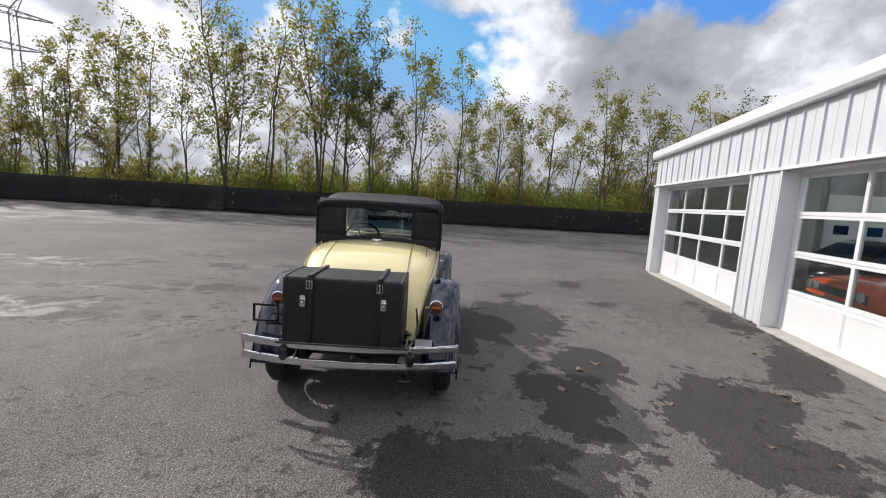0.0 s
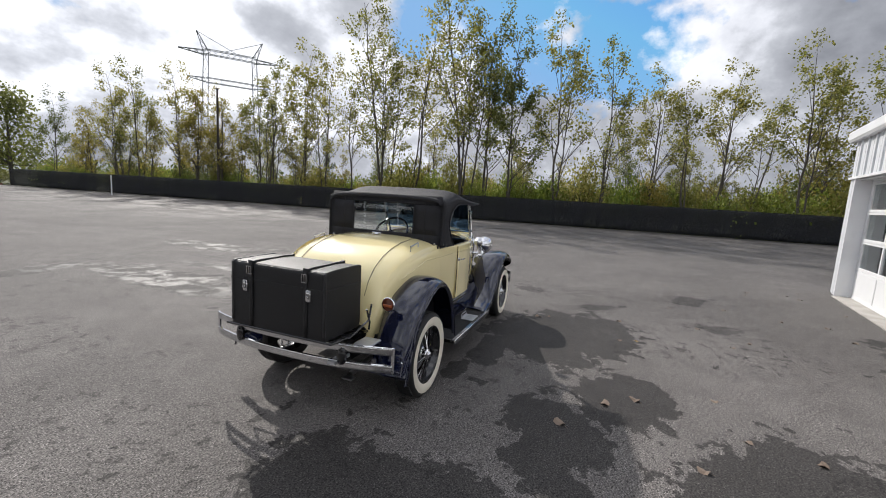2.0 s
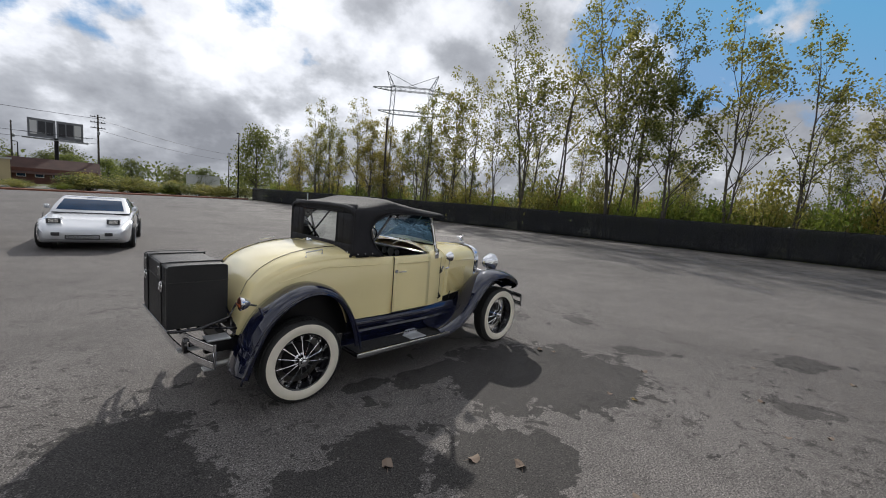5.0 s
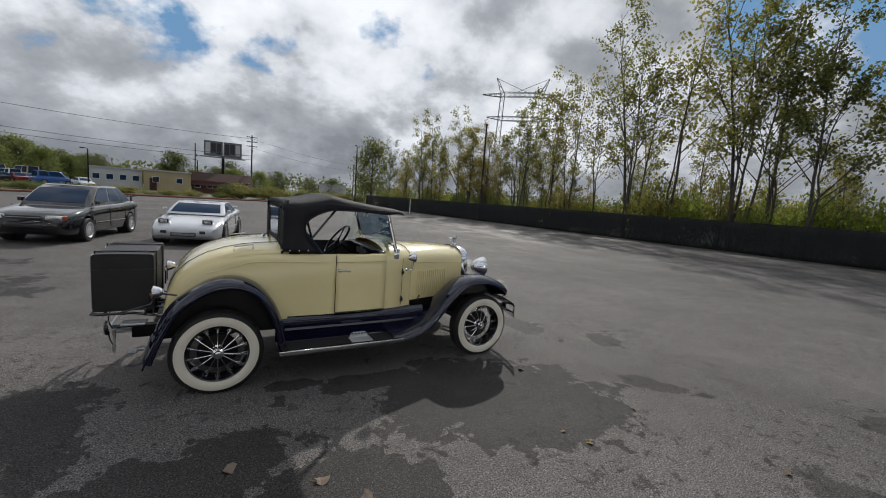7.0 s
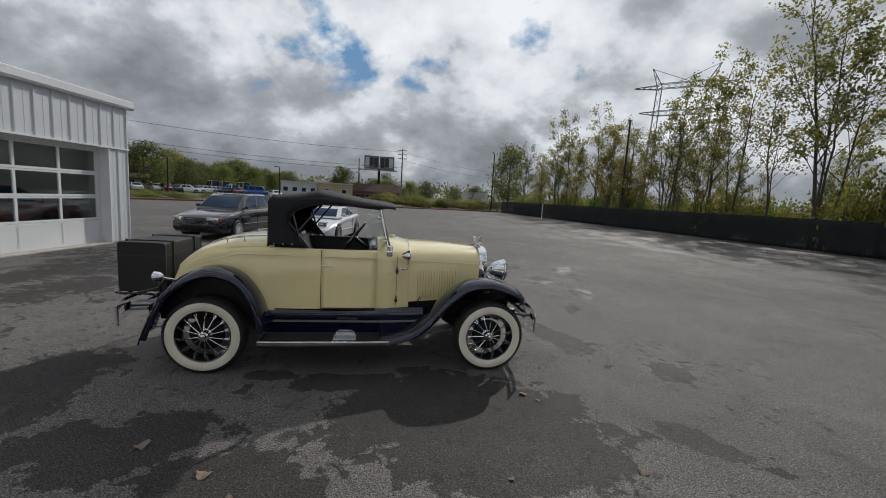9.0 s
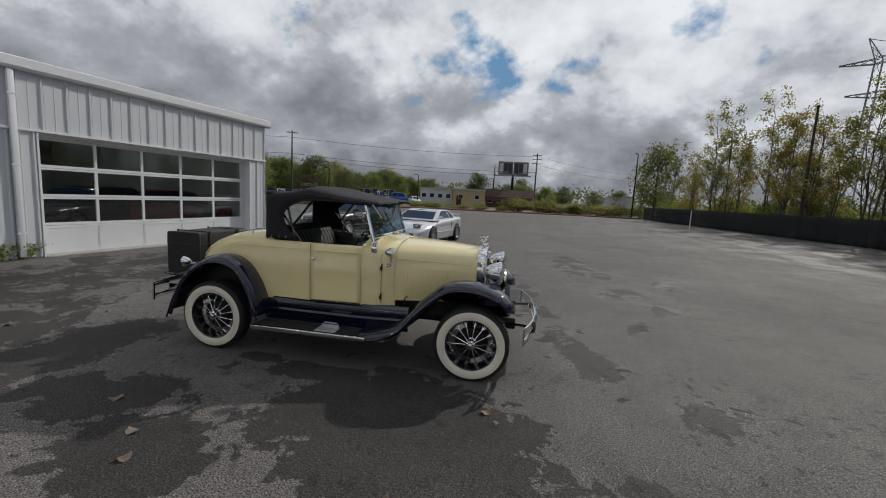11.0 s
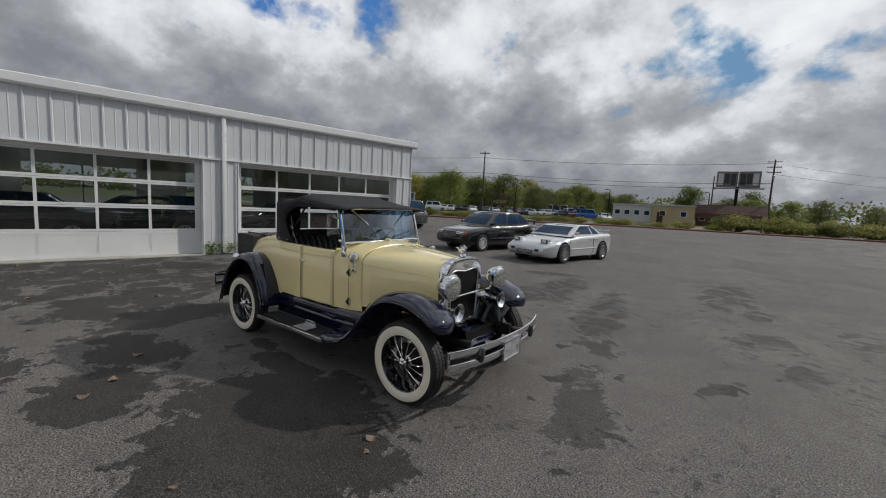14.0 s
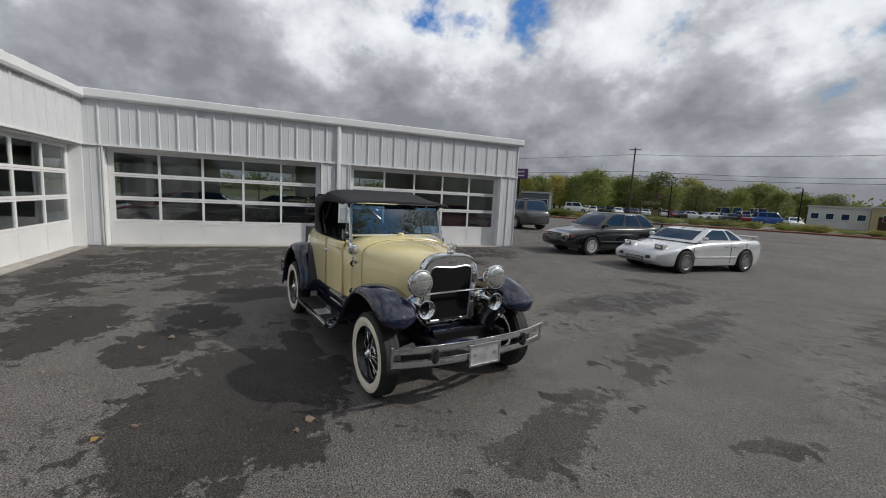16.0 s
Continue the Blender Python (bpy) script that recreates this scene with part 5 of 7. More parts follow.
    part("plate_bracket", bm, "black", car, m=Matrix.Translation((-0.47, 0, 0)) @ Matrix.Rotation(math.pi / 2, 4, "Z") @ Matrix.Diagonal((1, 1, 1, 1)))

    # soft top
    top = new("soft_top")
    top.parent = car
    tagged(top, "black canvas folding top with snaps along its hem")
    # cloth stretched flat from the rear bow over the ridge bow to the windscreen header
    rows_ = [(0.498, 1.598, 0.600, 0.02), (0.504, 1.622, 0.616, 0.03), (0.525, 1.636, 0.624, 0.036), (0.62, 1.646, 0.628, 0.044), (0.76, 1.668, 0.631, 0.05), (0.88, 1.697, 0.634, 0.056), (0.935, 1.708, 0.635, 0.058), (0.985, 1.702, 0.635, 0.056)]
    rows_ += [(1.10, 1.682, 0.633, 0.052), (1.30, 1.650, 0.628, 0.046), (1.50, 1.622, 0.620, 0.030), (1.62, 1.606, 0.612, 0.016), (1.652, 1.598, 0.608, 0.012), (1.662, 1.584, 0.604, 0.010)]
    bm = B()
    secs = []
    for x, c, w, d in smoothed(rows_, 2):
        row = []
        for k in range(-12, 13):
            u = k / 12
            sag = -0.008 * math.sin(math.pi * min(1, max(0, (x - 0.52) / 0.41 if x < 0.93 else (x - 0.93) / 0.7))) * (1 - u * u)
            row.append((x, w * math.copysign(abs(u) ** 0.75, u), c + sag - 0.012 * u * u - d * (abs(u) ** 6) - ((0.012 if x > 1.55 else 0.03) if abs(k) == 12 else 0)))
        secs.append(row)
    loft(bm, secs)
    r = part("roof_cloth", bm, "canvas", top, smooth=60)
    r.modifiers.new("thick", "SOLIDIFY").thickness = 0.012
    pairs = [((0.845, 1.158), (0.500, 1.175)), ((0.745, 1.26), (0.502, 1.30)), ((0.692, 1.36), (0.504, 1.42)), ((0.697, 1.43), (0.506, 1.53)), ((0.76, 1.498), (0.525, 1.595)), ((0.90, 1.558), (0.70, 1.605)), ((1.05, 1.568), (0.96, 1.632)), ((1.34, 1.566), (1.32, 1.592)), ((1.62, 1.566), (1.62, 1.580))]
    pr = smoothed([(*a, *b_) for a, b_ in pairs], 3)
    for s in (-1, 1):
        bm = B()
        secs = []
        for ax_, az, bx, bz in pr:
            secs.append([(ax_ + (bx - ax_) * u, s * (0.624 + 0.01 * max(0, (az + (bz - az) * u - 1.35)) + 0.006 * math.sin(3.1 * u)), az + (bz - az) * u) for u in (0, 0.33, 0.66, 1.0)])
        loft(bm, secs)
        q = part("quarter_cloth", bm, "canvas", top, smooth=60)
        q.modifiers.new("thick", "SOLIDIFY").thickness = 0.008
        bm = B()
        tube(bm, [(a[0], s * (0.626 + 0.01 * max(0, a[1] - 1.35)), a[1]) for a in pr], 0.008, 6)
        part("hem", bm, "canvas", top)
        for k, (p0, p1) in enumerate((((0.66, 0.585, 1.17), (0.99, 0.565, 1.585)), ((0.80, 0.588, 1.14), (0.70, 0.57, 1.50)), ((0.87, 0.585, 1.14), (0.63, 0.57, 1.44)))):
            bm = B()
            tube(bm, [(p0[0], s * p0[1], p0[2]), (p1[0], s * p1[1], p1[2])], 0.011, 6)
            part("bow_iron", bm, "black", top)
    # rear curtain with its window
    bm = B()
    half = lambda z: table(z, [1.17, 1.3, 1.5, 1.57, 1.63], [0.615, 0.625, 0.624, 0.618, 0.600])
    cx_ = lambda y, z: 0.500 + 0.012 * (abs(y) / 0.6) ** 4 + table(z, [1.17, 1.58, 1.64], [0, 0.012, 0.035])
    wy, w0, w1 = 0.325, 1.272, 1.548

    def patch(y0f, y1f, z0, z1, ny, nz):
        secs = []
        for j in range(nz + 1):
            z = z0 + (z1 - z0) * j / nz
            secs.append([(cx_(y, z), y, z) for y in np.linspace(y0f(z), y1f(z), ny + 1)])
        loft(bm, secs)

    patch(lambda z: -half(z), lambda z: -wy, w0, w1, 4, 4)
    patch(lambda z: wy, lambda z: half(z), w0, w1, 4, 4)
    patch(lambda z: -half(z), lambda z: half(z), 1.172, w0, 12, 3)
    patch(lambda z: -half(z), lambda z: half(z), w1, 1.635, 12, 3)
    bmesh.ops.remove_doubles(bm, verts=bm.verts, dist=1e-4)
    rc = part("rear_curtain", bm, "canvas", top, smooth=60)
    rc.modifiers.new("thick", "SOLIDIFY").thickness = 0.008
    bm = B()
    box(bm, 0.500, 0.504, -wy - 0.004, wy + 0.004, w0 - 0.004, w1 + 0.004)
    g = part("rear_window", bm, "glass", top, "clear plastic rear window", smooth=0)
    g.visible_shadow = False
    bm = B()
    for s in (-1, 1):
        tube(bm, [(0.494, s * (wy + 0.012), w0 - 0.012), (0.50, s * (wy + 0.012), w1 + 0.012)], 0.004, 5)
        tube(bm, [(0.497, s * 0.45, 1.18), (0.508, s * 0.44, 1.60)], 0.004, 5)
    tube(bm, [(0.496, -wy - 0.01, w0 - 0.012), (0.496, wy + 0.01, w0 - 0.012)], 0.004, 5)
    tube(bm, [(0.502, -wy - 0.01, w1 + 0.012), (0.502, wy + 0.01, w1 + 0.012)], 0.004, 5)
    part("stitched_seam", bm, "canvas", top)
    for k, y in enumerate((-0.56, -0.46, -0.40, -0.22, -0.03, 0.16, 0.36, 0.45, 0.56)):
        bm = B()
        lathe(bm, [(0, 0.006), (0.007, 0.005), (0.010, 0)], 10, pose(0.492, y, 1.198, ry=-90))
        part("snap", bm, "chrome", top)
    for s in (-1, 1):
        for x in (0.56, 0.64, 0.72):
            bm = B()
            lathe(bm, [(0, 0.006), (0.007, 0.005), (0.010, 0)], 10, pose(x, s * 0.625, 1.185, rx=90 if s < 0 else -90))
            part("snap", bm, "chrome", top)
    bm = B()
    tube(bm, [(0.50, y, 1.165) for y in np.linspace(-0.6, 0.6, 9)], 0.012, 6)
    part("hem_roll", bm, "canvas", top)

    # windscreen
    def wx(z):
        return 1.507 + (1.572 - z) * 0.27

    ws = new("windscreen")
    ws.parent = car
    tagged(ws, "upright windscreen in a bright frame")
    for s in (-1, 1):
        bm = B()
        tube(bm, [(wx(1.10), s * 0.560, 1.10), (wx(1.22), s * 0.556, 1.22), (wx(1.575), s * 0.548, 1.575)], [0.021, 0.019, 0.017], 10)
        box(bm, 1.59, 1.65, s * 0.565 - 0.018, s * 0.565 + 0.018, 1.09, 1.20, 0.01)
        part("post", bm, "chrome", ws)
    bm = B()
    for z, x in ((1.232, wx(1.232)), (1.572, wx(1.572))):
        tube(bm, [(x, -0.55, z), (x + 0.004, 0, z), (x, 0.55, z)], 0.015, 10)
    part("rail", bm, "chrome", ws)
    bm = B()
    loft(bm, [[(wx(z) - 0.002, -w, z), (wx(z) - 0.002, w, z), (wx(z) + 0.002, w, z), (wx(z) + 0.002, -w, z)] for z, w in ((1.235, 0.545), (1.57, 0.54))], closed=True, caps=True)
    gl = part("glass_pane", bm, "screen", ws, smooth=0)
    gl.visible_shadow = False
    for y, dy in ((-0.40, 0.13), (0.40, -0.13)):
        bm = B()
        tube(bm, [(wx(1.555) + 0.012, y, 1.555), (wx(1.455) + 0.014, y + dy, 1.455)], 0.006, 6)
        tube(bm, [(wx(1.535) + 0.012, y + dy * 0.25, 1.535), (wx(1.405) + 0.012, y + dy * 1.5, 1.405)], 0.004, 5)
        part("wiper", bm, "steel", ws)
    for s in (-1, 1):
        bm = B()
        loft(bm, [[(wx(1.19) - 0.03, s * 0.575, 1.19), (1.43, s * 0.60, 1.17)], [(wx(1.35) - 0.03, s * 0.575, 1.35), (1.38, s * 0.60, 1.33)], [(wx(1.51) - 0.03, s * 0.572, 1.51), (1.37, s * 0.595, 1.50)]])
        wg = part("wind_wing", bm, "glass", ws, "clear side wind wing", smooth=0)
        wg.modifiers.new("thick", "SOLIDIFY").thickness = 0.005
        wg.visible_shadow = False
        for z in (1.24, 1.46):
            bm = B()
            box(bm, wx(z) - 0.045, wx(z) - 0.005, s * 0.578 - 0.008, s * 0.578 + 0.008, z, z + 0.025, 0.003, 1)
            part("wing_clip", bm, "chrome", ws)
    bm = B()
    box(bm, 1.455, 1.465, -0.075, 0.075, 1.49, 1.54, 0.006)
    tube(bm, [(1.46, 0, 1.54), (1.50, 0, 1.565)], 0.006, 6)
    part("mirror", bm, "chrome", ws)
    # inside
    bm = B()
    box(bm, 0.76, 1.20, -0.54, 0.54, 0.62, 0.84, 0.05, 3)
    seat = part("seat", bm, "vinyl", car, "black pleated bench seat")
    for k in range(14):
        y = -0.50 + k * 0.077
        bm = B()
        tube(bm, [(0.80, y, 0.82), (0.72, y, 0.95), (0.66, y, 1.12), (0.62, y, 1.19), (0.60, y, 1.18)], [0.035, 0.042, 0.042, 0.036, 0.02], 8)
        part("pleat", bm, "vinyl", seat)
    bm = B()
    box(bm, 0.57, 0.66, -0.55, 0.55, 0.62, 1.16, 0.03)
    part("seat_back", bm, "vinyl", seat)
    bm = B()
    box(bm, 0.60, 1.50, -0.55, 0.55, 0.575, 0.60)
    part("floor_mat", bm, "rubber", car, smooth=0)
    bm = B()
    box(bm, 1.43, 1.50, -0.55, 0.55, 1.03, 1.17, 0.015)
    dash = part("dashboard", bm, "black", car)
    for y, rr in ((0.0, 0.05), (0.12, 0.035), (-0.12, 0.035)):
        bm = B()
        lathe(bm, [(0, 0.004), (rr * 0.9, 0.004), (rr, 0.010), (rr, 0)], 20, pose(1.43, y, 1.10, ry=-90))
        part("gauge", bm, "steel", dash)
    sw = new("steering_wheel")
    sw.parent = car
    sw.matrix_basis = pose(1.23, 0.30, 1.185, ry=-52)
    tagged(sw, "black three-spoke steering wheel")
    bm = B()
    tube(bm, [(0.205 * math.cos(a), 0.205 * math.sin(a), 0) for a in np.linspace(0, 2 * math.pi, 33)], 0.013, 8, caps=False)
    part("rim", bm, "black", sw)
    for k in range(3):
        a = 2 * math.pi * k / 3 + 0.5
        bm = B()
        tube(bm, [(0.02 * math.cos(a), 0.02 * math.sin(a), -0.012), (0.2 * math.cos(a), 0.2 * math.sin(a), 0)], 0.008, 6)
        part("spoke", bm, "black", sw)
    bm = B()
    lathe(bm, [(0, 0.012), (0.03, 0.008), (0.035, -0.01), (0.018, -0.02), (0.018, -0.40)], 16)
    part("column", bm, "black", sw)
    bm = B()
    tube(bm, [(1.30, 0, 0.6), (1.28, 0, 0.95)], 0.009, 7)
    bmesh.ops.create_uvsphere(bm, u_segments=10, v_segments=8, radius=0.022, matrix=pose(1.28, 0, 0.96))
    part("gear_lever", bm, "black", car)

    # luggage rack
    bm = B()
    for y in (-0.42, -0.14, 0.14, 0.44):
        tube(bm, [(-0.40, y, 0.60), (-0.60, y, 0.640), (-0.83, y, 0.642), (-0.866, y, 0.650)], 0.011, 6)
    for x in (-0.52, -0.66, -0.79):
        tube(bm, [(x, -0.44, 0.640), (x, 0.47, 0.640)], 0.011, 6)
    box(bm, -0.874, -0.864, -0.44, 0.47, 0.642, 0.658, 0.004, 1)
    part("luggage_rack", bm, "black", car)
    bm = B()
    tube(bm, [(-0.46, -0.47, 0.64), (-0.46, -0.475, 0.70), (-0.50, -0.47, 0.80)], 0.008, 6)
    tube(bm, [(-0.86, -0.43, 0.648), (-0.70, -0.47, 0.655), (-0.48, -0.48, 0.72), (-0.42, -0.46, 0.82)], 0.008, 6)
    part("rack_rail", bm, "black", car)
    return car


roadster()


def trunk():
    t = thing("luggage_trunk", CAR @ pose(-0.665, 0.015, 0.654), "black leatherette travel trunk strapped to the roadster rack", "trunk")
    W, D, H = 0.405, 0.20, 0.46
    bm = B()
    side = smoothed([(-D, 0.0), (-D, H * 0.5), (-D, H - 0.035), (-D + 0.008, H - 0.008), (-D + 0.035, H), (0, H + 0.004), (D - 0.03, H), (D - 0.007, H - 0.007), (D, H - 0.03), (D, H * 0.5), (D, 0.0)], 3)
    loft(bm, [[(x * k, y, 0.004 + (z - 0.004) * k) for x, z in side] for y, k in ((-W, 0.985), (-W + 0.006, 1), (W - 0.006, 1), (W, 0.985))], closed=True, caps=True)
    part("case", bm, "leatherette", t)
    for s in (-1, 1):
        bm = B()
        loop = [(-D - 0.002, 0.03), (-D - 0.002, H * 0.5), (-D - 0.002, H - 0.035), (-D + 0.007, H - 0.005), (-D + 0.035, H + 0.004), (0, H + 0.007), (D - 0.03, H + 0.004), (D - 0.006, H - 0.004), (D + 0.002, H - 0.03), (D + 0.002, H * 0.5), (D + 0.002, 0.03)]
        loft(bm, [[(x, s * (W - 0.022), z), (x, s * (W + 0.001), z)] for x, z in smoothed(loop, 3)])
        e = part("edge_binding", bm, "vinyl", t)
        e.modifiers.new("thick", "SOLIDIFY").thickness = 0.006
    bm = B()
    box(bm, -D - 0.004, D + 0.004, -W - 0.004, W + 0.004, H - 0.125, H - 0.117)
    part("lid_line", bm, "vinyl", t, smooth=0)
    for y in (-0.245, 0.225):
        bm = B()
        loop = [(-D - 0.006, 0.0), (-D - 0.008, H - 0.03), (-D + 0.012, H + 0.009), (0, H + 0.012), (D - 0.012, H + 0.009), (D + 0.008, H - 0.03), (D + 0.006, 0.0)]
        loft(bm, [[(x, y - 0.017, z), (x, y + 0.017, z)] for x, z in smoothed(loop, 4)])
        st = part("strap", bm, "leatherette", t)
        st.modifiers.new("thick", "SOLIDIFY").thickness = 0.006
        bm = B()
        frame_bm(bm, -0.022, 0.022, -0.03, 0.03, -0.004, 0.004, 0.007)
        tube(bm, [(0, 0, -0.03), (0, 0.004, 0.03)], 0.0035, 5)
        part("buckle", bm, "chrome", st, m=Matrix.Translation((-D - 0.018, y, H - 0.05)) @ Matrix.Rotation(math.pi / 2, 4, "Z"))
    for y in (-0.272, 0.272):
        bm = B()
        box(bm, -0.020, 0.020, -0.006, 0.006, -0.04, 0.04, 0.006)
        box(bm, -0.014, 0.014, -0.014, 0.0, -0.015, 0.035, 0.005)
        lathe(bm, [(0, 0.006), (0.011, 0.004), (0.012, 0)], 12, pose(0, -0.012, -0.01, rx=90))
        part("latch", bm, "chrome", t, m=Matrix.Translation((-D - 0.008, y, H - 0.165)) @ Matrix.Rotation(-math.pi / 2, 4, "Z"))


trunk()

# ---- other vehicles: x forward, origin on the ground amid the wheels ----
def road_wheel(holder, r, w, rim_mat, spokes):
    bm = B()
    lathe(bm, [(r * 0.62, -w / 2), (r * 0.9, -w / 2), (r, -w * 0.35), (r, w * 0.35), (r * 0.93, w / 2), (r * 0.66, w / 2)], 28, pose(0, 0, 0, rx=-90))
    part("tyre", bm, "rubber", holder)
    bm = B()
    lathe(bm, [(0, w * 0.45), (0.045, w * 0.44), (0.07, w * 0.40), (r * 0.26, w * 0.345)], 20, pose(0, 0, 0, rx=-90))
    lathe(bm, [(r * 0.58, w * 0.36), (r * 0.67, w * 0.5), (r * 0.64, w * 0.52), (r * 0.56, w * 0.40), (r * 0.55, -w * 0.3)], 28, pose(0, 0, 0, rx=-90))
    for k in range(spokes):
        a = 2 * math.pi * k / spokes
        box(bm, 0.03, r * 0.58, -0.014, 0.014, w * 0.34, w * 0.43, m=pose(0, 0, 0, rx=-90) @ Matrix.Rotation(a, 4, "Z"))
    part("rim", bm, rim_mat, holder)
    bm = B()
    lathe(bm, [(r * 0.57, w * 0.345), (r * 0.50, w * 0.345), (r * 0.48, w * 0.33), (r * 0.16, w * 0.33), (0, w * 0.33)], 24, pose(0, 0, 0, rx=-90))
    part("wheel_face", bm, "chassis", holder)
    bm = B()
    lathe(bm, [(0, -0.02), (r * 0.5, -0.02), (r * 0.5, 0.0), (0, 0.0)], 20, pose(0, 0, 0, rx=-90))
    part("brake_disc", bm, "chassis", holder)


def vehicle(name, m, label, paint, L, W, wb, front, wr, top, cabin, rim="alloy", spokes=10, detail=True, trim="plastic", group="", category="car", floor=0.2):
    """top: (x, z) line of the bonnet, waist and tail; cabin: belt rear, belt front, roof rear, roof front, roof height, belt height, side glass splits."""
    v = thing(name, m, label, category, group)
    x1 = wb / 2 + front
    x0 = x1 - L
    hw = W / 2
    tx, tz = [p[0] for p in top], [p[1] for p in top]
    ra = wr + 0.05
    xs = {round(x0 + L * k / 40, 4) for k in range(41)} | {x0 + 0.015, x0 + 0.05, x1 - 0.015, x1 - 0.05}
    for xw in (-wb / 2, wb / 2):
        xs |= {round(xw + ra * q, 4) for q in (-1.003, -0.997, -0.97, -0.9, -0.78, -0.6, -0.4, -0.2, 0, 0.2, 0.4, 0.6, 0.78, 0.9, 0.97, 0.997, 1.003)}
    secs = []
    for x in sorted(xs):
        e0, e1 = (x - x0) / L, (x1 - x) / L
        taper = 1 - 0.20 * max(0, 1 - e1 / 0.20) ** 2.6 - 0.17 * max(0, 1 - e0 / 0.18) ** 2.6
        tip = max(0, 1 - min(e0, e1) * L / 0.06) ** 2
        z = sum(table(x + d, tx, tz) for d in (-0.12, -0.06, 0, 0.06, 0.12)) / 5 - 0.035 * tip
        zb = floor + 0.10 * max(0, 1 - e1 / 0.06) + 0.12 * max(0, 1 - e0 / 0.07) + 0.03 * tip
        w = hw * taper * (1 - 0.03 * tip)
        arch_z = max([wr + 0.01 + math.sqrt(ra * ra - (x - xw) ** 2) for xw in (-wb / 2, wb / 2) if abs(x - xw) < ra], default=0)
        d = z - zb
        wa = [(w * 0.90, zb), (w * 0.965, zb + 0.03), (w * 0.985, zb + d * 0.16), (w * 0.998, zb + d * 0.36), (w, zb + d * 0.52), (w * 0.995, z - d * 0.30), (w * 0.98, z - d * 0.17), (w * 0.955, z - 0.05), (w * 0.915, z - 0.02), (w * 0.85, z - 0.004), (w * 0.5, z + 0.014), (0, z + 0.02)]
        wa = [(y, max(q, min(arch_z, z - 0.06))) for y, q in wa]
        secs.append([(x, -y, q) for y, q in wa] + [(x, y, q) for y, q in reversed(wa[:-1])])
    bm = B()
    loft(bm, secs, closed=True, caps=True)
    body = part("body", bm, paint, v, smooth=40)
    br, bf, rr, rf, zr, zb = cabin[:6]
    wb_, wt = hw * 0.90, hw * 0.70
    bm = B()

    def arch(u):
        return 1 - (1 - u) ** 1.35

    loops = []
    for u in (0.0, 0.25, 0.5, 0.72, 0.86, 0.93, 0.975, 1.0):
        w = wb_ + (wt - wb_) * u - (0.09 if u == 1.0 else 0.03 if u > 0.95 else 0.008 if u > 0.9 else 0)
        xa, xb_ = br + (rr - br) * u + (0.06 if u == 1.0 else 0), bf + (rf - bf) * u - (0.06 if u == 1.0 else 0)
        z = zb - 0.05 + (zr - zb + 0.05) * arch(u)
        bow = 0.05
        loops.append([(xa, -w * 0.90, z), (xa - bow * 0.6, 0, z), (xa, w * 0.90, z), (xa + 0.10, w, z), ((xa + xb_) / 2, w * 1.015, z), (xb_ - 0.12, w, z), (xb_, w * 0.88, z), (xb_ + bow, 0, z), (xb_, -w * 0.88, z), (xb_ - 0.12, -w, z), ((xa + xb_) / 2, -w * 1.015, z), (xa + 0.10, -w, z)])
    loft(bm, loops, closed=True, caps=True)
    cab = part("cabin", bm, paint, v, smooth=35)

    def pt(edge, u, s, w_k=1.0, out=0.006):
        """A point on the cabin skin: edge 'f', 'r' or a side fraction."""
        w = wb_ + (wt - wb_) * u
        xa, xb_ = br + (rr - br) * u, bf + (rf - bf) * u
        z = zb - 0.05 + (zr - zb + 0.05) * arch(u)
        if edge == "f":
            return (xb_ + 0.05 * (1 - abs(s)) + out, w * 0.86 * s, z)
        if edge == "r":
            return (xa - 0.03 * (1 - abs(s)) - out, w * 0.86 * s, z)
        x = xa + 0.10 + (xb_ - xa - 0.22) * edge
        return (x, s * (w * (1 + 0.015 * (1 - abs(edge - 0.5) * 2)) + out), z)

    for nm, e in (("windscreen", "f"), ("rear_window", "r")):
        bm = B()
        loft(bm, [[pt(e, u, s) for s in (-1, -0.5, 0, 0.5, 1)] for u in (0.12, 0.4, 0.66, 0.90)])
        part(nm, bm, "tint", v, "dark glass")
    splits = cabin[6]
    for s in (-1, 1):
        for a, b_ in zip(splits, splits[1:]):
            bm = B()
            ga, gb = a + 0.025, b_ - 0.025
            loft(bm, [[pt(ga + (gb - ga) * k / 3, u, s) for k in range(4)] for u in (0.16, 0.4, 0.62, 0.84)])
            part("side_window", bm, "tint", v, "dark glass")
    # wheels with dark arches
    for k, (x, s) in enumerate(((wb / 2, -1), (wb / 2, 1), (-wb / 2, -1), (-wb / 2, 1))):
        bm = B()
        lathe(bm, [(0, 0.0), (ra, 0.0), (ra + 0.004, 0.06), (ra - 0.006, 0.17)], 28, pose(x, s * (hw - 0.25), wr + 0.01, rx=-90 * s))
        part("wheel_well", bm, "plastic", body)
        e = new("wheel")
        e.parent = v
        e.matrix_basis = pose(x, s * (hw - 0.06), wr, rz=0 if s > 0 else 180)
        if k == 0:
            road_wheel(e, wr, 0.20, rim, spokes)
            src = e
        else:
            for o in src.children:
                again(o, o.name.split(".")[0], o.matrix_basis.copy(), e)
    zf, zr_ = table(x1 - 0.1, tx, tz), table(x0 + 0.05, tx, tz)
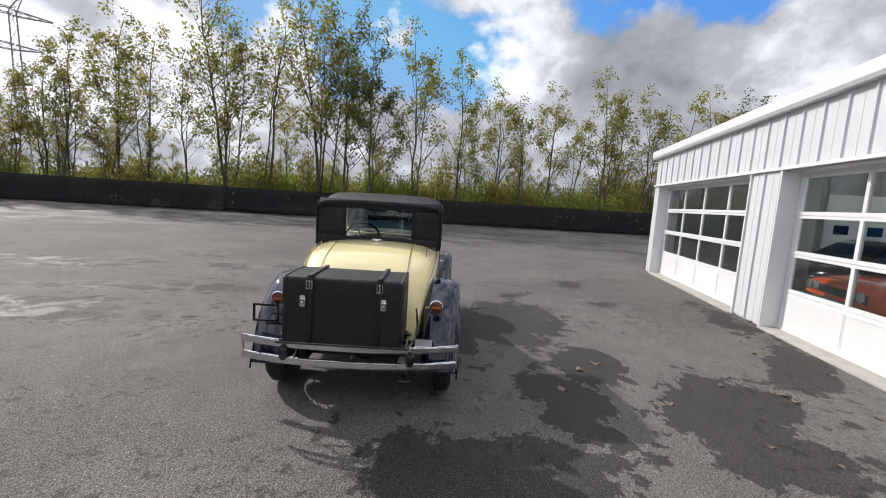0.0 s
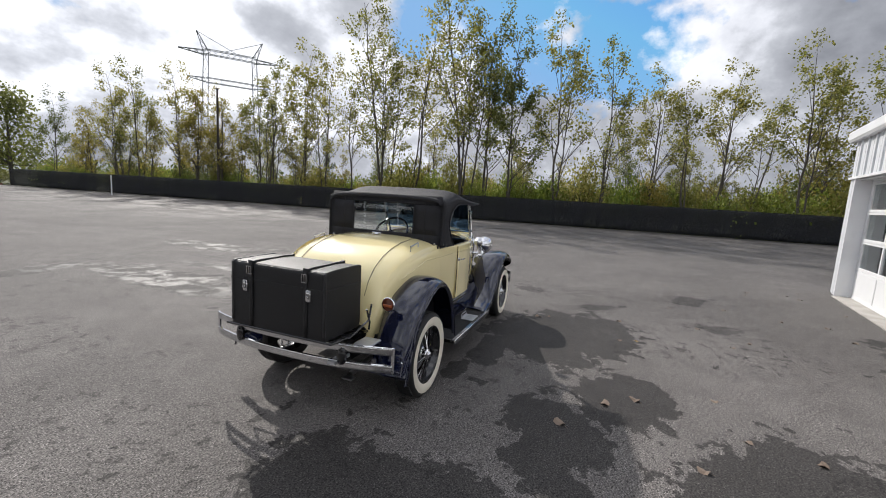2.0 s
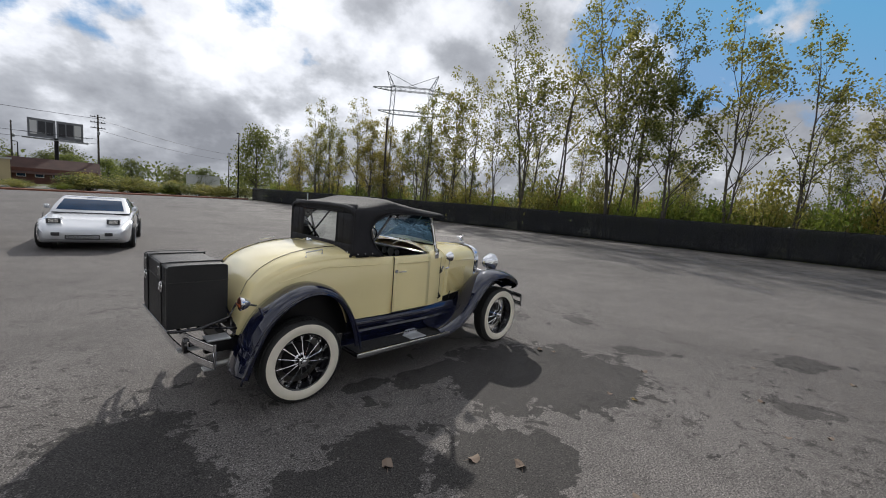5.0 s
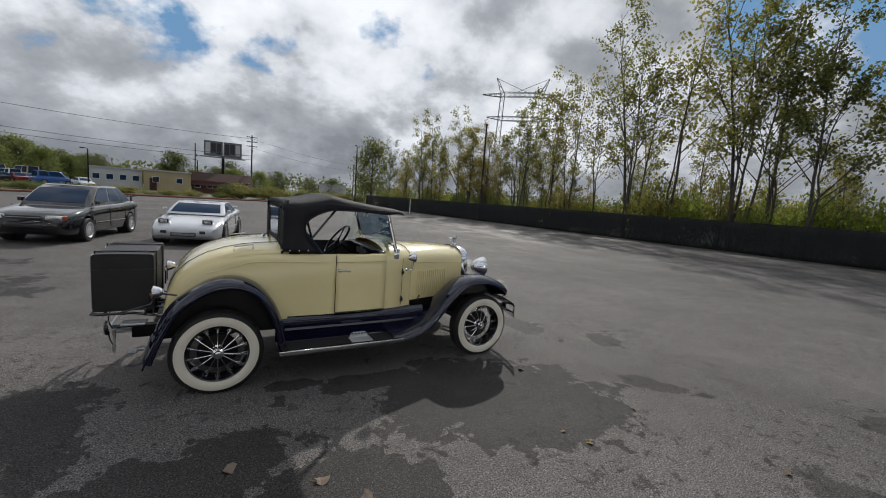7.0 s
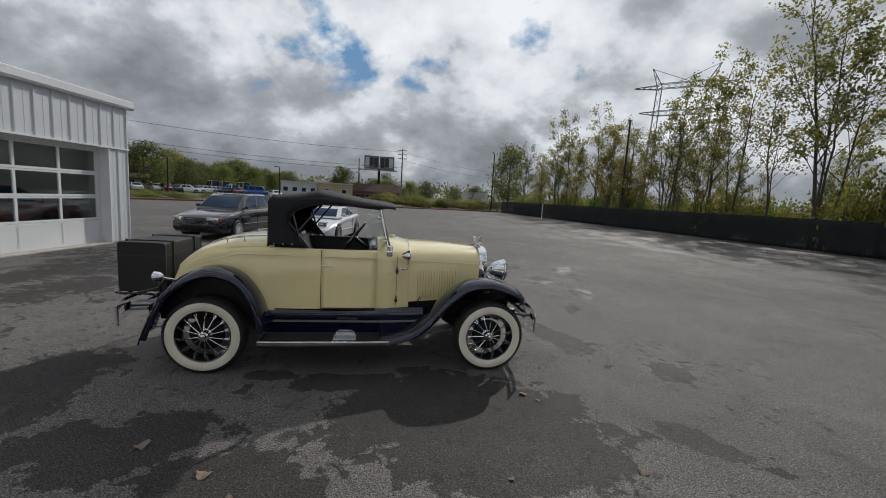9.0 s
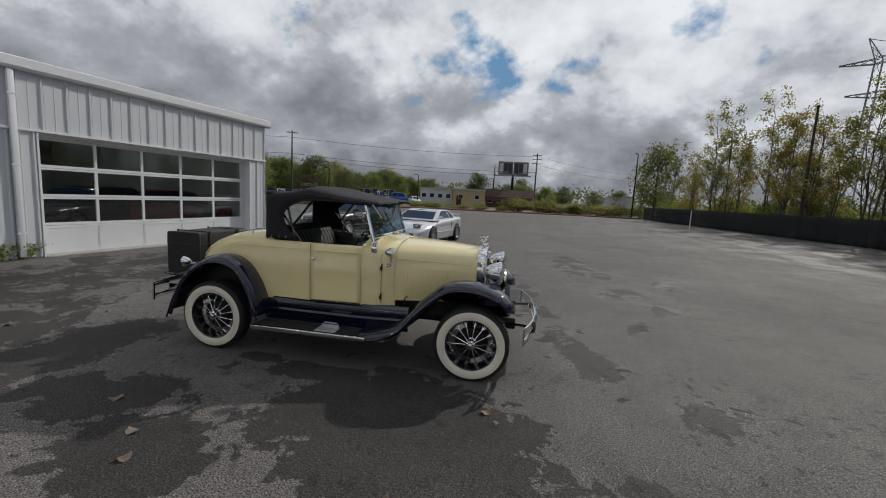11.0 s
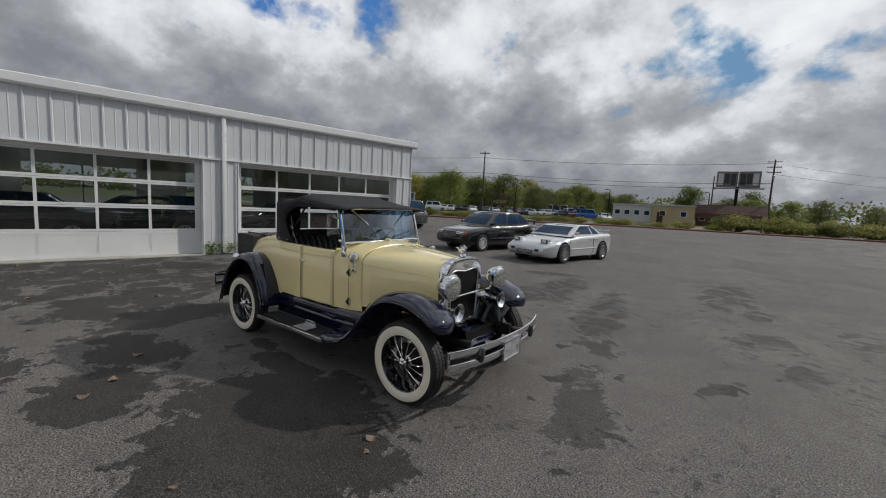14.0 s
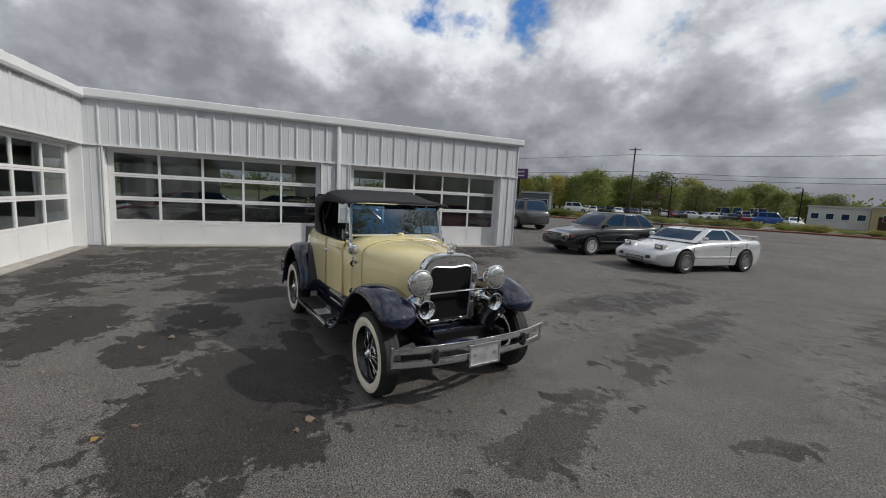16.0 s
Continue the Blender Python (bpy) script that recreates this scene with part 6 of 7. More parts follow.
    if not detail:
        for s in (-1, 1):
            bm = B()
            box(bm, x1 - 0.10, x1 + 0.003, s * hw * 0.58 - 0.14, s * hw * 0.58 + 0.14, zf - 0.16, zf - 0.05, 0.01, 1)
            part("headlight", bm, "lens", v)
            bm = B()
            box(bm, x0 - 0.003, x0 + 0.08, s * hw * 0.6 - 0.13, s * hw * 0.6 + 0.13, zr_ - 0.20, zr_ - 0.08, 0.01, 1)
            part("tail_light", bm, "red", v)
        return v
    for s in (-1, 1):
        bm = B()
        box(bm, -0.07, 0.07, -0.02, 0.08, -0.05, 0.05, 0.02)
        part("mirror", bm, paint, v, m=pose(bf - 0.32, s * (hw * 0.95) + (0.0 if s > 0 else -0.06), zb + 0.06))
        for k in ([0.35, 0.0] if len(splits) > 2 else [0.35]):
            bm = B()
            box(bm, -0.08, 0.08, -0.006, 0.012, -0.015, 0.015, 0.006)
            part("door_handle", bm, paint, v, m=pose((br + bf) / 2 - 0.25 + (k - 0.2), s * (hw + 0.0) - (0.006 if s > 0 else 0.006), zb - 0.13))
        y = s * (hw + 0.002)
        for x in ([br + (bf - br) * f + 0.1 for f in splits[:]]):
            bm = B()
            tube(bm, [(x, y, floor + 0.10), (x, y, zb - 0.20), (x - 0.02, y * 0.985, zb - 0.06)], 0.006, 4)
            part("door_seam", bm, "plastic", body)
        bm = B()
        box(bm, -wb / 2 + wr + 0.06, wb / 2 - wr - 0.06, y - 0.012, y + 0.008, floor + 0.24, floor + 0.28, 0.006, 1)
        part("side_strip", bm, trim, body)
    return v


COUPE = pose(-2.72, 10.85, 0, rz=-89)
coupe = vehicle("sports_coupe", COUPE, "silver-white wedge sports coupe with raised pop-up headlamps", "silver", 4.15, 1.72, 2.37, 0.88, 0.303,
                [(-2.1, 0.82), (-1.9, 0.90), (-1.2, 0.90), (-0.6, 0.86), (0.3, 0.84), (0.9, 0.77), (1.6, 0.66), (1.95, 0.56), (2.1, 0.47)],
                (-1.42, 0.85, -0.66, 0.05, 1.18, 0.86, (0.06, 0.34, 0.98)), spokes=18, trim="silver", floor=0.17, rim="grey_alloy")


def coupe_details(v):
    x1 = 2.37 / 2 + 0.88
    for s in (-1, 1):
        bm = B()
        box(bm, -0.10, 0.10, -0.13, 0.13, -0.06, 0.075, 0.015)
        pod = part("pop_up_lamp", bm, "silver", v, m=pose(x1 - 0.36, s * 0.52, 0.66))
        bm = B()
        box(bm, 0.101, 0.110, -0.115, 0.115, -0.045, 0.06, 0.006)
        part("lamp_bezel", bm, "plastic", pod)
        bm = B()
        box(bm, 0.110, 0.116, -0.085, 0.085, -0.03, 0.048, 0.004, 1)
        part("lamp_lens", bm, "lens", pod)
        bm = B()
        box(bm, -0.03, 0.03, -0.12, 0.12, -0.04, 0.04, 0.008)
        part("turn_lamp", bm, "plastic", v, m=pose(x1 - 0.025, s * 0.50, 0.40, rz=s * 12))
        bm = B()
        box(bm, -0.03, 0.02, -0.28, 0.28, -0.05, 0.05, 0.01)
        part("tail_light", bm, "red", v, m=pose(x1 - 4.15 + 0.02, s * 0.42, 0.68))
        bm = B()
        box(bm, -0.05, 0.05, -0.02, 0.02, 0, 0.10)
        part("wing_post", bm, "silver", v, m=pose(-1.78, s * 0.62, 0.88))
    bm = B()
    box(bm, -0.02, 0.025, -0.30, 0.30, -0.055, 0.045, 0.01)
    intake = part("air_intake", bm, "plastic", v, m=pose(x1 - 0.012, 0, 0.34))
    for k in range(3):
        bm = B()
        box(bm, 0.025, 0.032, -0.28, 0.28, -0.028 + k * 0.022, -0.020 + k * 0.022)
        part("grille_bar", bm, "silver", intake, smooth=0)
    bm = B()
    box(bm, -0.09, 0.10, -0.72, 0.72, 0, 0.035, 0.014)
    part("rear_wing", bm, "silver", v, m=pose(-1.80, 0, 0.97))
    bm = B()
    tube(bm, [(x1 - 0.02, y, 0.29) for y in np.linspace(-0.62, 0.62, 9)], 0.012, 5)
    part("bumper_seam", bm, "plastic", v)


coupe_details(coupe)

SEDAN = pose(-5.84, 10.56, 0, rz=-90)
sedan = vehicle("sedan", SEDAN, "charcoal four-door saloon with steel-look wheels and rear wing", "charcoal", 4.35, 1.69, 2.52, 0.90, 0.305,
                [(-2.2, 0.86), (-2.0, 0.98), (-1.4, 1.0), (-0.8, 0.95), (0.4, 0.93), (0.9, 0.90), (1.5, 0.82), (1.95, 0.73), (2.16, 0.60)],
                (-1.72, 1.02, -1.0, 0.22, 1.43, 0.94, (0.0, 0.26, 0.60, 0.98)), rim="alloy", spokes=12)


def sedan_details(v):
    x1 = 2.52 / 2 + 0.90
    for s in (-1, 1):
        bm = B()
        box(bm, -0.05, 0.02, -0.16, 0.16, -0.06, 0.06, 0.02)
        hl = part("headlight", bm, "lens", v, m=pose(x1 - 0.055, s * 0.55, 0.64, rz=s * 14))
        bm = B()
        box(bm, -0.06, 0.012, -0.06, 0.06, -0.055, 0.055, 0.02)
        part("turn_lamp", bm, "amber", v, m=pose(x1 - 0.12, s * 0.735, 0.64, rz=s * 50))
        bm = B()
        box(bm, -0.02, 0.06, -0.16, 0.16, -0.06, 0.06, 0.02)
        part("tail_light", bm, "red", v, m=pose(x1 - 4.35 + 0.01, s * 0.55, 0.80))
        bm = B()
        box(bm, -0.04, 0.04, -0.02, 0.02, 0, 0.14)
        part("wing_post", bm, "charcoal", v, m=pose(-2.02, s * 0.60, 0.98))
    bm = B()
    box(bm, -0.02, 0.015, -0.34, 0.34, -0.045, 0.045, 0.012)
    g = part("grille", bm, "plastic", v, m=pose(x1 - 0.012, 0, 0.645))
    bm = B()
    box(bm, 0.015, 0.022, -0.33, 0.33, -0.006, 0.006)
    part("grille_bar", bm, "steel", g, smooth=0)
    bm = B()
    bar = []
    for k in range(17):
        y = -0.80 + 0.1 * k
        x = 0.045 - 0.30 * (abs(y) / 0.80) ** 3.2
        bar.append([(x + dx, y, dz) for dx, dz in ((-0.12, -0.10), (-0.01, -0.095), (0.015, -0.06), (0.02, 0.0), (0.012, 0.06), (-0.02, 0.085), (-0.12, 0.09))])
    loft(bm, bar, closed=True, caps=True)
    b_ = part("bumper", bm, "charcoal", v, m=pose(x1 - 0.02, 0, 0.46))
    bm = B()
    box(bm, 0.045, 0.07, -0.36, 0.36, -0.05, 0.01, 0.008)
    part("lower_intake", bm, "plastic", b_)
    bm = B()
    box(bm, -0.08, 0.09, -0.70, 0.70, 0, 0.03, 0.012)
    part("rear_wing", bm, "charcoal", v, m=pose(-2.04, 0, 1.11))


sedan_details(sedan)
suv = vehicle("suv", pose(-17.1, 13.55, 0, rz=182), "dark grey sport utility vehicle beside the garage end", "suvgrey", 4.75, 1.90, 2.9, 0.88, 0.375,
              [(-2.4, 1.02), (-2.2, 1.10), (-0.8, 1.10), (0.9, 1.08), (1.5, 1.04), (2.1, 0.98), (2.35, 0.85)],
              (-2.22, 1.20, -1.95, 0.35, 1.74, 1.10, (0.0, 0.28, 0.62, 0.98)), spokes=10, category="car", floor=0.28)

# cars kept inside behind the glass
muscle = vehicle("muscle_car", pose(3.9, -7.75, 0.012, rz=85), "bright orange two-door muscle car inside the workshop", "orange", 4.75, 1.85, 2.75, 0.92, 0.34,
                 [(-2.4, 0.82), (-2.2, 0.92), (-0.9, 0.92), (0.6, 0.90), (1.4, 0.86), (2.1, 0.80), (2.3, 0.72)],
                 (-1.45, 0.72, -0.75, 0.15, 1.33, 0.91, (0.1, 0.98)), rim="chrome", spokes=5)


def muscle_front(v):
    x1 = 2.75 / 2 + 0.92
    bm = B()
    box(bm, -0.02, 0.014, -0.78, 0.78, -0.08, 0.07, 0.02)
    part("grille", bm, "plastic", v, m=pose(x1 - 0.01, 0, 0.63))
    bm = B()
    box(bm, -0.04, 0.05, -0.86, 0.86, -0.045, 0.045, 0.02)
    part("bumper", bm, "chrome", v, m=pose(x1 + 0.01, 0, 0.46))
    for y in (-0.66, -0.46, 0.46, 0.66):
        bm = B()
        lathe(bm, [(0.085, 0), (0.08, 0.012), (0.0, 0.02)], 18, pose(x1 + 0.002, y, 0.64, ry=90))
        part("headlight", bm, "lens", v)


muscle_front(muscle)
stored = vehicle("stored_car", pose(-10.3, 4.2, 0.012, rz=-70), "dark saloon stored inside the workshop", "charcoal", 4.5, 1.75, 2.65, 0.92, 0.32,
                 [(-2.2, 0.86), (-2.0, 0.96), (-0.8, 0.94), (0.6, 0.92), (1.5, 0.82), (2.2, 0.64)],
                 (-1.5, 1.0, -0.85, 0.2, 1.40, 0.94, (0.0, 0.5, 0.98)), detail=False, group="cars in the workshop")
copy_thing(stored, pose(-11.0, -0.4, 0.012, rz=-95))
copy_thing(stored, pose(-10.4, -3.2, 0.012, rz=-85))
copy_thing(stored, pose(-15.2, 1.2, 0.012, rz=-85))
redcar = vehicle("stored_car", pose(-10.0, 5.9, 0.012, rz=-120), "maroon saloon stored inside the workshop", "maroon", 4.4, 1.72, 2.6, 0.92, 0.32,
                 [(-2.2, 0.84), (-2.0, 0.94), (-0.8, 0.92), (0.6, 0.90), (1.5, 0.80), (2.2, 0.62)],
                 (-1.5, 1.0, -0.85, 0.2, 1.36, 0.92, (0.0, 0.5, 0.98)), detail=False, group="cars in the workshop")
copy_thing(redcar, pose(-13.5, -4.3, 0.012, rz=-60))
pale = vehicle("stored_car", pose(-3.4, -7.6, 0.012, rz=80), "pale saloon stored inside the workshop", "whitecar", 4.6, 1.78, 2.7, 0.92, 0.33,
               [(-2.2, 0.90), (-2.0, 0.98), (-0.8, 0.96), (0.6, 0.94), (1.5, 0.86), (2.2, 0.70)],
               (-1.5, 1.0, -0.9, 0.2, 1.42, 0.96, (0.0, 0.5, 0.98)), detail=False, group="cars in the workshop")
copy_thing(stored, pose(6.6, -7.8, 0.012, rz=88))
copy_thing(stored, pose(-0.9, -8.4, 0.012, rz=85))

# ---- trees and bushes ----
def leaf_quads(rnd, centres, per, spread, size):
    """Many small bent leaf blades about the given centres, as vertex and face lists."""
    vs, fs = [], []
    for c in centres:
        for _ in range(per):
            p = Vector(c) + Vector((rnd.gauss(0, spread), rnd.gauss(0, spread), rnd.gauss(0, spread * 0.85)))
            q = Euler((rnd.uniform(-1.2, 1.2), rnd.uniform(-1.2, 1.2), rnd.uniform(0, 6.3))).to_matrix()
            s = size * rnd.uniform(0.6, 1.35)
            i = len(vs)
            vs += [p + q @ Vector((-s * 0.5, 0, 0)), p + q @ Vector((0, -s * 0.42, s * 0.08)), p + q @ Vector((s * 0.62, 0, 0)), p + q @ Vector((0, s * 0.42, s * 0.08))]
            fs.append((i, i + 1, i + 2, i + 3))
    return vs, fs


def raw_part(name, vs, fs, material, parent=None, label=""):
    me = bpy.data.meshes.new(name)
    me.from_pydata(vs, [], fs)
    me.materials.append(M[material])
    o = new(name, me)
    if parent is not None:
        o.parent = parent
    if label:
        tagged(o, label)
    return o


def tree(seed, h, lean, stems, crown_low, per, spread, size, leaf, label, width=0.2):
    """A slender tree: tapered stems, rising limbs and a loose crown."""
    rnd = random.Random(seed)
    t = thing("tree", pose(0, 0, 0), label, "tree", "row of trees behind the fence")
    bm = B()
    tips = []
    for k in range(stems):
        a0 = rnd.uniform(0, 6.3)
        sl = lean + (rnd.uniform(-0.12, 0.12) if stems > 1 else 0)
        hh = h * (1.0 if k == 0 else rnd.uniform(0.6, 0.92))
        pts, rs = [], []
        x = y = 0.0
        n = 9
        for i in range(n + 1):
            u = i / n
            pts.append(Vector((x + 0.12 * math.cos(a0) * k, y + 0.12 * math.sin(a0) * k, hh * u * 0.97)))
            rs.append((0.0095 * h ** 0.9) * (1 - 0.93 * u) * (1 if k == 0 else 0.7) + 0.008)
            x += sl * hh / n * math.cos(a0 + rnd.uniform(-0.5, 0.5)) + rnd.gauss(0, 0.10)
            y += sl * hh / n * math.sin(a0 + rnd.uniform(-0.5, 0.5)) + rnd.gauss(0, 0.10)
        tube(bm, pts, rs, 7)
        limbs = int(h * 1.25 / stems ** 0.4)
        for j in range(limbs):
            u = crown_low + (0.98 - crown_low) * (j + rnd.random()) / limbs
            i = min(n - 1, int(u * n))
            p0 = pts[i].lerp(pts[i + 1], u * n - i)
            az = rnd.uniform(0, 6.3)
            ln = hh * width * 1.3 * (1.15 - 0.8 * u) * rnd.uniform(0.6, 1.25)
            up = rnd.uniform(0.7, 1.8)
            d = Vector((math.cos(az), math.sin(az), up)).normalized()
            mid = p0 + d * ln * 0.55 + Vector((0, 0, 0.05 * ln))
            end = p0 + d * ln + Vector((rnd.gauss(0, 0.1), rnd.gauss(0, 0.1), 0.14 * ln))
            r0 = rs[i] * 0.5
            tube(bm, [p0, mid, end], [r0, r0 * 0.6, 0.006], 5)
            tips += [mid.lerp(end, 0.3), mid.lerp(end, 0.7), end, end + Vector((0, 0, 0.25))]
            for q in range(3):
                d2 = Vector((math.cos(az + rnd.uniform(-1, 1)), math.sin(az + rnd.uniform(-1, 1)), rnd.uniform(0.3, 1.4))).normalized()
                e2 = mid + d2 * ln * rnd.uniform(0.3, 0.55)
                tube(bm, [mid, e2], [r0 * 0.45, 0.005], 4)
                tips += [e2, mid.lerp(e2, 0.6)]
    part("trunk", bm, "bark", t)
    tips = [p for p in tips if rnd.random() < 0.52]
    vs, fs = leaf_quads(rnd, tips, per, spread, size)
    raw_part("crown", vs, fs, leaf, t)
    return t


KINDS = [
    tree(11, 15.0, 0.03, 2, 0.26, 20, 0.27, 0.185, "leaf", "slender green poplar with a loose airy crown behind the fence", 0.25),
    tree(12, 15.0, 0.06, 2, 0.30, 18, 0.26, 0.18, "leaf", "leaning green poplar with thin foliage behind the fence", 0.24),
    tree(13, 13.0, 0.02, 3, 0.20, 16, 0.26, 0.175, "leaf_yellow", "young tree with yellowing autumn leaves behind the fence", 0.24),
    tree(14, 20.0, 0.07, 4, 0.30, 21, 0.31, 0.20, "leaf", "tall many-stemmed cottonwood above the other trees", 0.25),
    tree(15, 12.0, 0.04, 2, 0.42, 12, 0.26, 0.17, "leaf", "sparse half-bare sapling behind the fence", 0.2),
    tree(16, 16.0, 0.02, 2, 0.22, 24, 0.28, 0.185, "leaf_dark", "dense dark green tree behind the fence", 0.24),
]
BASE_H = [15.0, 15.0, 13.0, 20.0, 12.0, 16.0]


def tree_at(kind, s, h, off, rnd, k0):
    p = F0 + FU * s + FN * off
    sc = h / BASE_H[kind]
    m = Matrix.Translation((p.x, p.y, -0.05)) @ Matrix.Rotation(rnd.uniform(0, 6.3), 4, "Z") @ Matrix.Diagonal((sc, sc, sc, 1))
    if kind not in k0:
        k0.add(kind)
        KINDS[kind].matrix_basis = m
        return
    o = copy_thing(KINDS[kind], m)
    o.matrix_basis = m


def tree_row():
    rnd = random.Random(7)
    used = set()
    row = [(0, 9.3, 5), (4.5, 8.6, 2), (8.2, 11.6, 0), (11.5, 11.6, 1), (15, 11.7, 0), (17.5, 10.5, 2), (20.5, 9.6, 2), (24, 10.5, 0), (26, 11.4, 1), (29, 13, 0), (31, 12.2, 1), (34.2, 9.5, 4), (36.2, 16, 3),
           (39.2, 14, 4), (42.8, 17.5, 3), (44.7, 14.5, 5), (46.5, 13.4, 5), (50.3, 13.8, 0), (53.3, 11.8, 1), (56.3, 10.8, 0)]
    row += [(58, 10, 4), (60.4, 10.9, 0), (62.5, 9.4, 4), (64.8, 11.9, 0), (66.8, 10.8, 2), (69, 11.2, 0), (71.7, 10.8, 1), (74, 11.3, 0), (77, 11, 5), (80, 11, 0)]
    for s, h, k in row:
        tree_at(k, s + rnd.uniform(-0.3, 0.3), h, rnd.uniform(0.9, 2.6), rnd, used)
    for i in range(9):
        tree_at(rnd.choice((1, 2, 4, 0, 2)), 3 + i * 3.3 + rnd.uniform(-0.8, 0.8), rnd.uniform(7, 10), rnd.uniform(0.9, 3.5), rnd, used)
    for i in range(12):
        s = -2 + i * 7.0 + rnd.uniform(-1.2, 1.2)
        tree_at(rnd.choice((0, 1, 4, 2, 4)), s, rnd.uniform(6, 9), rnd.uniform(4, 9), rnd, used)
    # low leafy saplings fill the thicker half of the row
    for i in range(27):
        s = 36 + i * 1.7 + rnd.uniform(-0.8, 0.8)
        tree_at(rnd.choice((2, 0, 5, 5, 0)), s, rnd.uniform(3.6, 6.5), rnd.uniform(2.5, 6.5), rnd, used)
    for i in range(12):
        tree_at(rnd.choice((2, 5, 2, 5, 0)), 8 + i * 2.4 + rnd.uniform(-1, 1), rnd.uniform(3.6, 5.8), rnd.uniform(1.5, 6), rnd, used)


tree_row()


def bush(seed, label, leaf, n=46, r=1.5, h=1.9):
    rnd = random.Random(seed)
    t = thing("bush", pose(0, 0, 0), label, "bush", "undergrowth")
    bm = B()
    tips = []
    for k in range(n):
        a, d = rnd.uniform(0, 6.3), r * math.sqrt(rnd.random())
        e = Vector((d * math.cos(a), d * math.sin(a), h * (1 - 0.45 * (d / r) ** 2) * rnd.uniform(0.35, 1.05)))
        tips.append(e)
        if k % 3 == 0:
            tube(bm, [(e.x * 0.2, e.y * 0.2, 0), (e.x * 0.7, e.y * 0.7, e.z * 0.6), e], [0.03, 0.02, 0.006], 4)
    part("wood", bm, "bark", t)
    vs, fs = leaf_quads(rnd, tips, 40, 0.30, 0.14)
    raw_part("foliage", vs, fs, leaf, t)
    return t


def undergrowth():
    rnd = random.Random(21)
    kinds = [bush(31, "bright green bush behind the screened fence", "leaf_bush"), bush(32, "mixed green undergrowth behind the screened fence", "leaf", 50, 1.7, 2.4),
             bush(33, "dull yellowing bush behind the screened fence", "leaf_yellow", 40, 1.4, 2.2), bush(34, "dark leafy bush behind the screened fence", "leaf_dark", 50, 1.8, 2.8)]
    first = set()

    def put(k, x, y, sc, sz):
        m = Matrix.Translation((x, y, -0.05)) @ Matrix.Rotation(rnd.uniform(0, 6.3), 4, "Z") @ Matrix.Diagonal((sc, sc, sz, 1))
        if k not in first:
            first.add(k)
            kinds[k].matrix_basis = m
        else:
            copy_thing(kinds[k], m).matrix_basis = m

    for i in range(72):
        s = -4 + i * 1.2 + rnd.uniform(-0.5, 0.5)
        p = F0 + FU * s + FN * rnd.uniform(1.6, 4.2)
        k = rnd.choice((0, 0, 0, 0, 1, 1, 2, 3))
        put(k, p.x, p.y, rnd.uniform(0.65, 1.1), rnd.uniform(0.95, 1.45) * (1.3 if s > 36 else 1.0))
    for i in range(34):
        s = -6 + i * 2.6 + rnd.uniform(-0.8, 0.8)
        p = F0 + FU * s + FN * rnd.uniform(6, 12)
        put(rnd.choice((1, 3, 3, 2)), p.x, p.y, rnd.uniform(0.9, 1.4), rnd.uniform(0.7, 1.1) * (1.7 if s > 36 else 1.0))
    # low hedge and scrub past the kerb
    for i in range(84):
        u = i / 83
        x, y = [float(np.interp(u, [0, 0.3, 0.5, 0.75, 1.0], q)) for q in ([-42, -29, -20, -6, 9], [23, 34, 47, 59, 64])]
        big = u > 0.70
        put(rnd.choice((3, 1, 0, 1)), x - rnd.uniform(1.2, 4), y + rnd.uniform(1.2, 3.5), rnd.uniform(0.7, 1.2) * (1.25 if big else 0.7), rnd.uniform(0.4, 0.7) * (1.15 if big else 0.5))


undergrowth()


def round_tree(seed, label, leaf, h=8.0):
    rnd = random.Random(seed)
    t = thing("tree", pose(0, 0, 0), label, "tree", "far trees past the street")
    bm = B()
    tube(bm, [(0, 0, 0), (0.05, 0, h * 0.3), (0.1, 0.1, h * 0.6), (0.1, 0.1, h * 0.85)], [0.22, 0.17, 0.10, 0.03], 7)
    tips = []
    for k in range(95):
        a = rnd.uniform(0, 6.3)
        z = rnd.uniform(0.18, 1.0)
        w = h * 0.36 * math.sin(math.pi * min(1, (z * 0.86 + 0.1))) ** 0.7 * math.sqrt(rnd.uniform(0.15, 1))
        e = Vector((w * math.cos(a), w * math.sin(a), z * h))
        tips.append(e)
        if k % 4 == 0:
            tube(bm, [(0.06, 0.03, max(0.2 * h, e.z - h * 0.2)), e], [0.06, 0.01], 4)
    part("trunk", bm, "bark", t)
    vs, fs = leaf_quads(rnd, tips, 46, h * 0.07, 0.25)
    raw_part("crown", vs, fs, leaf, t)
    return t


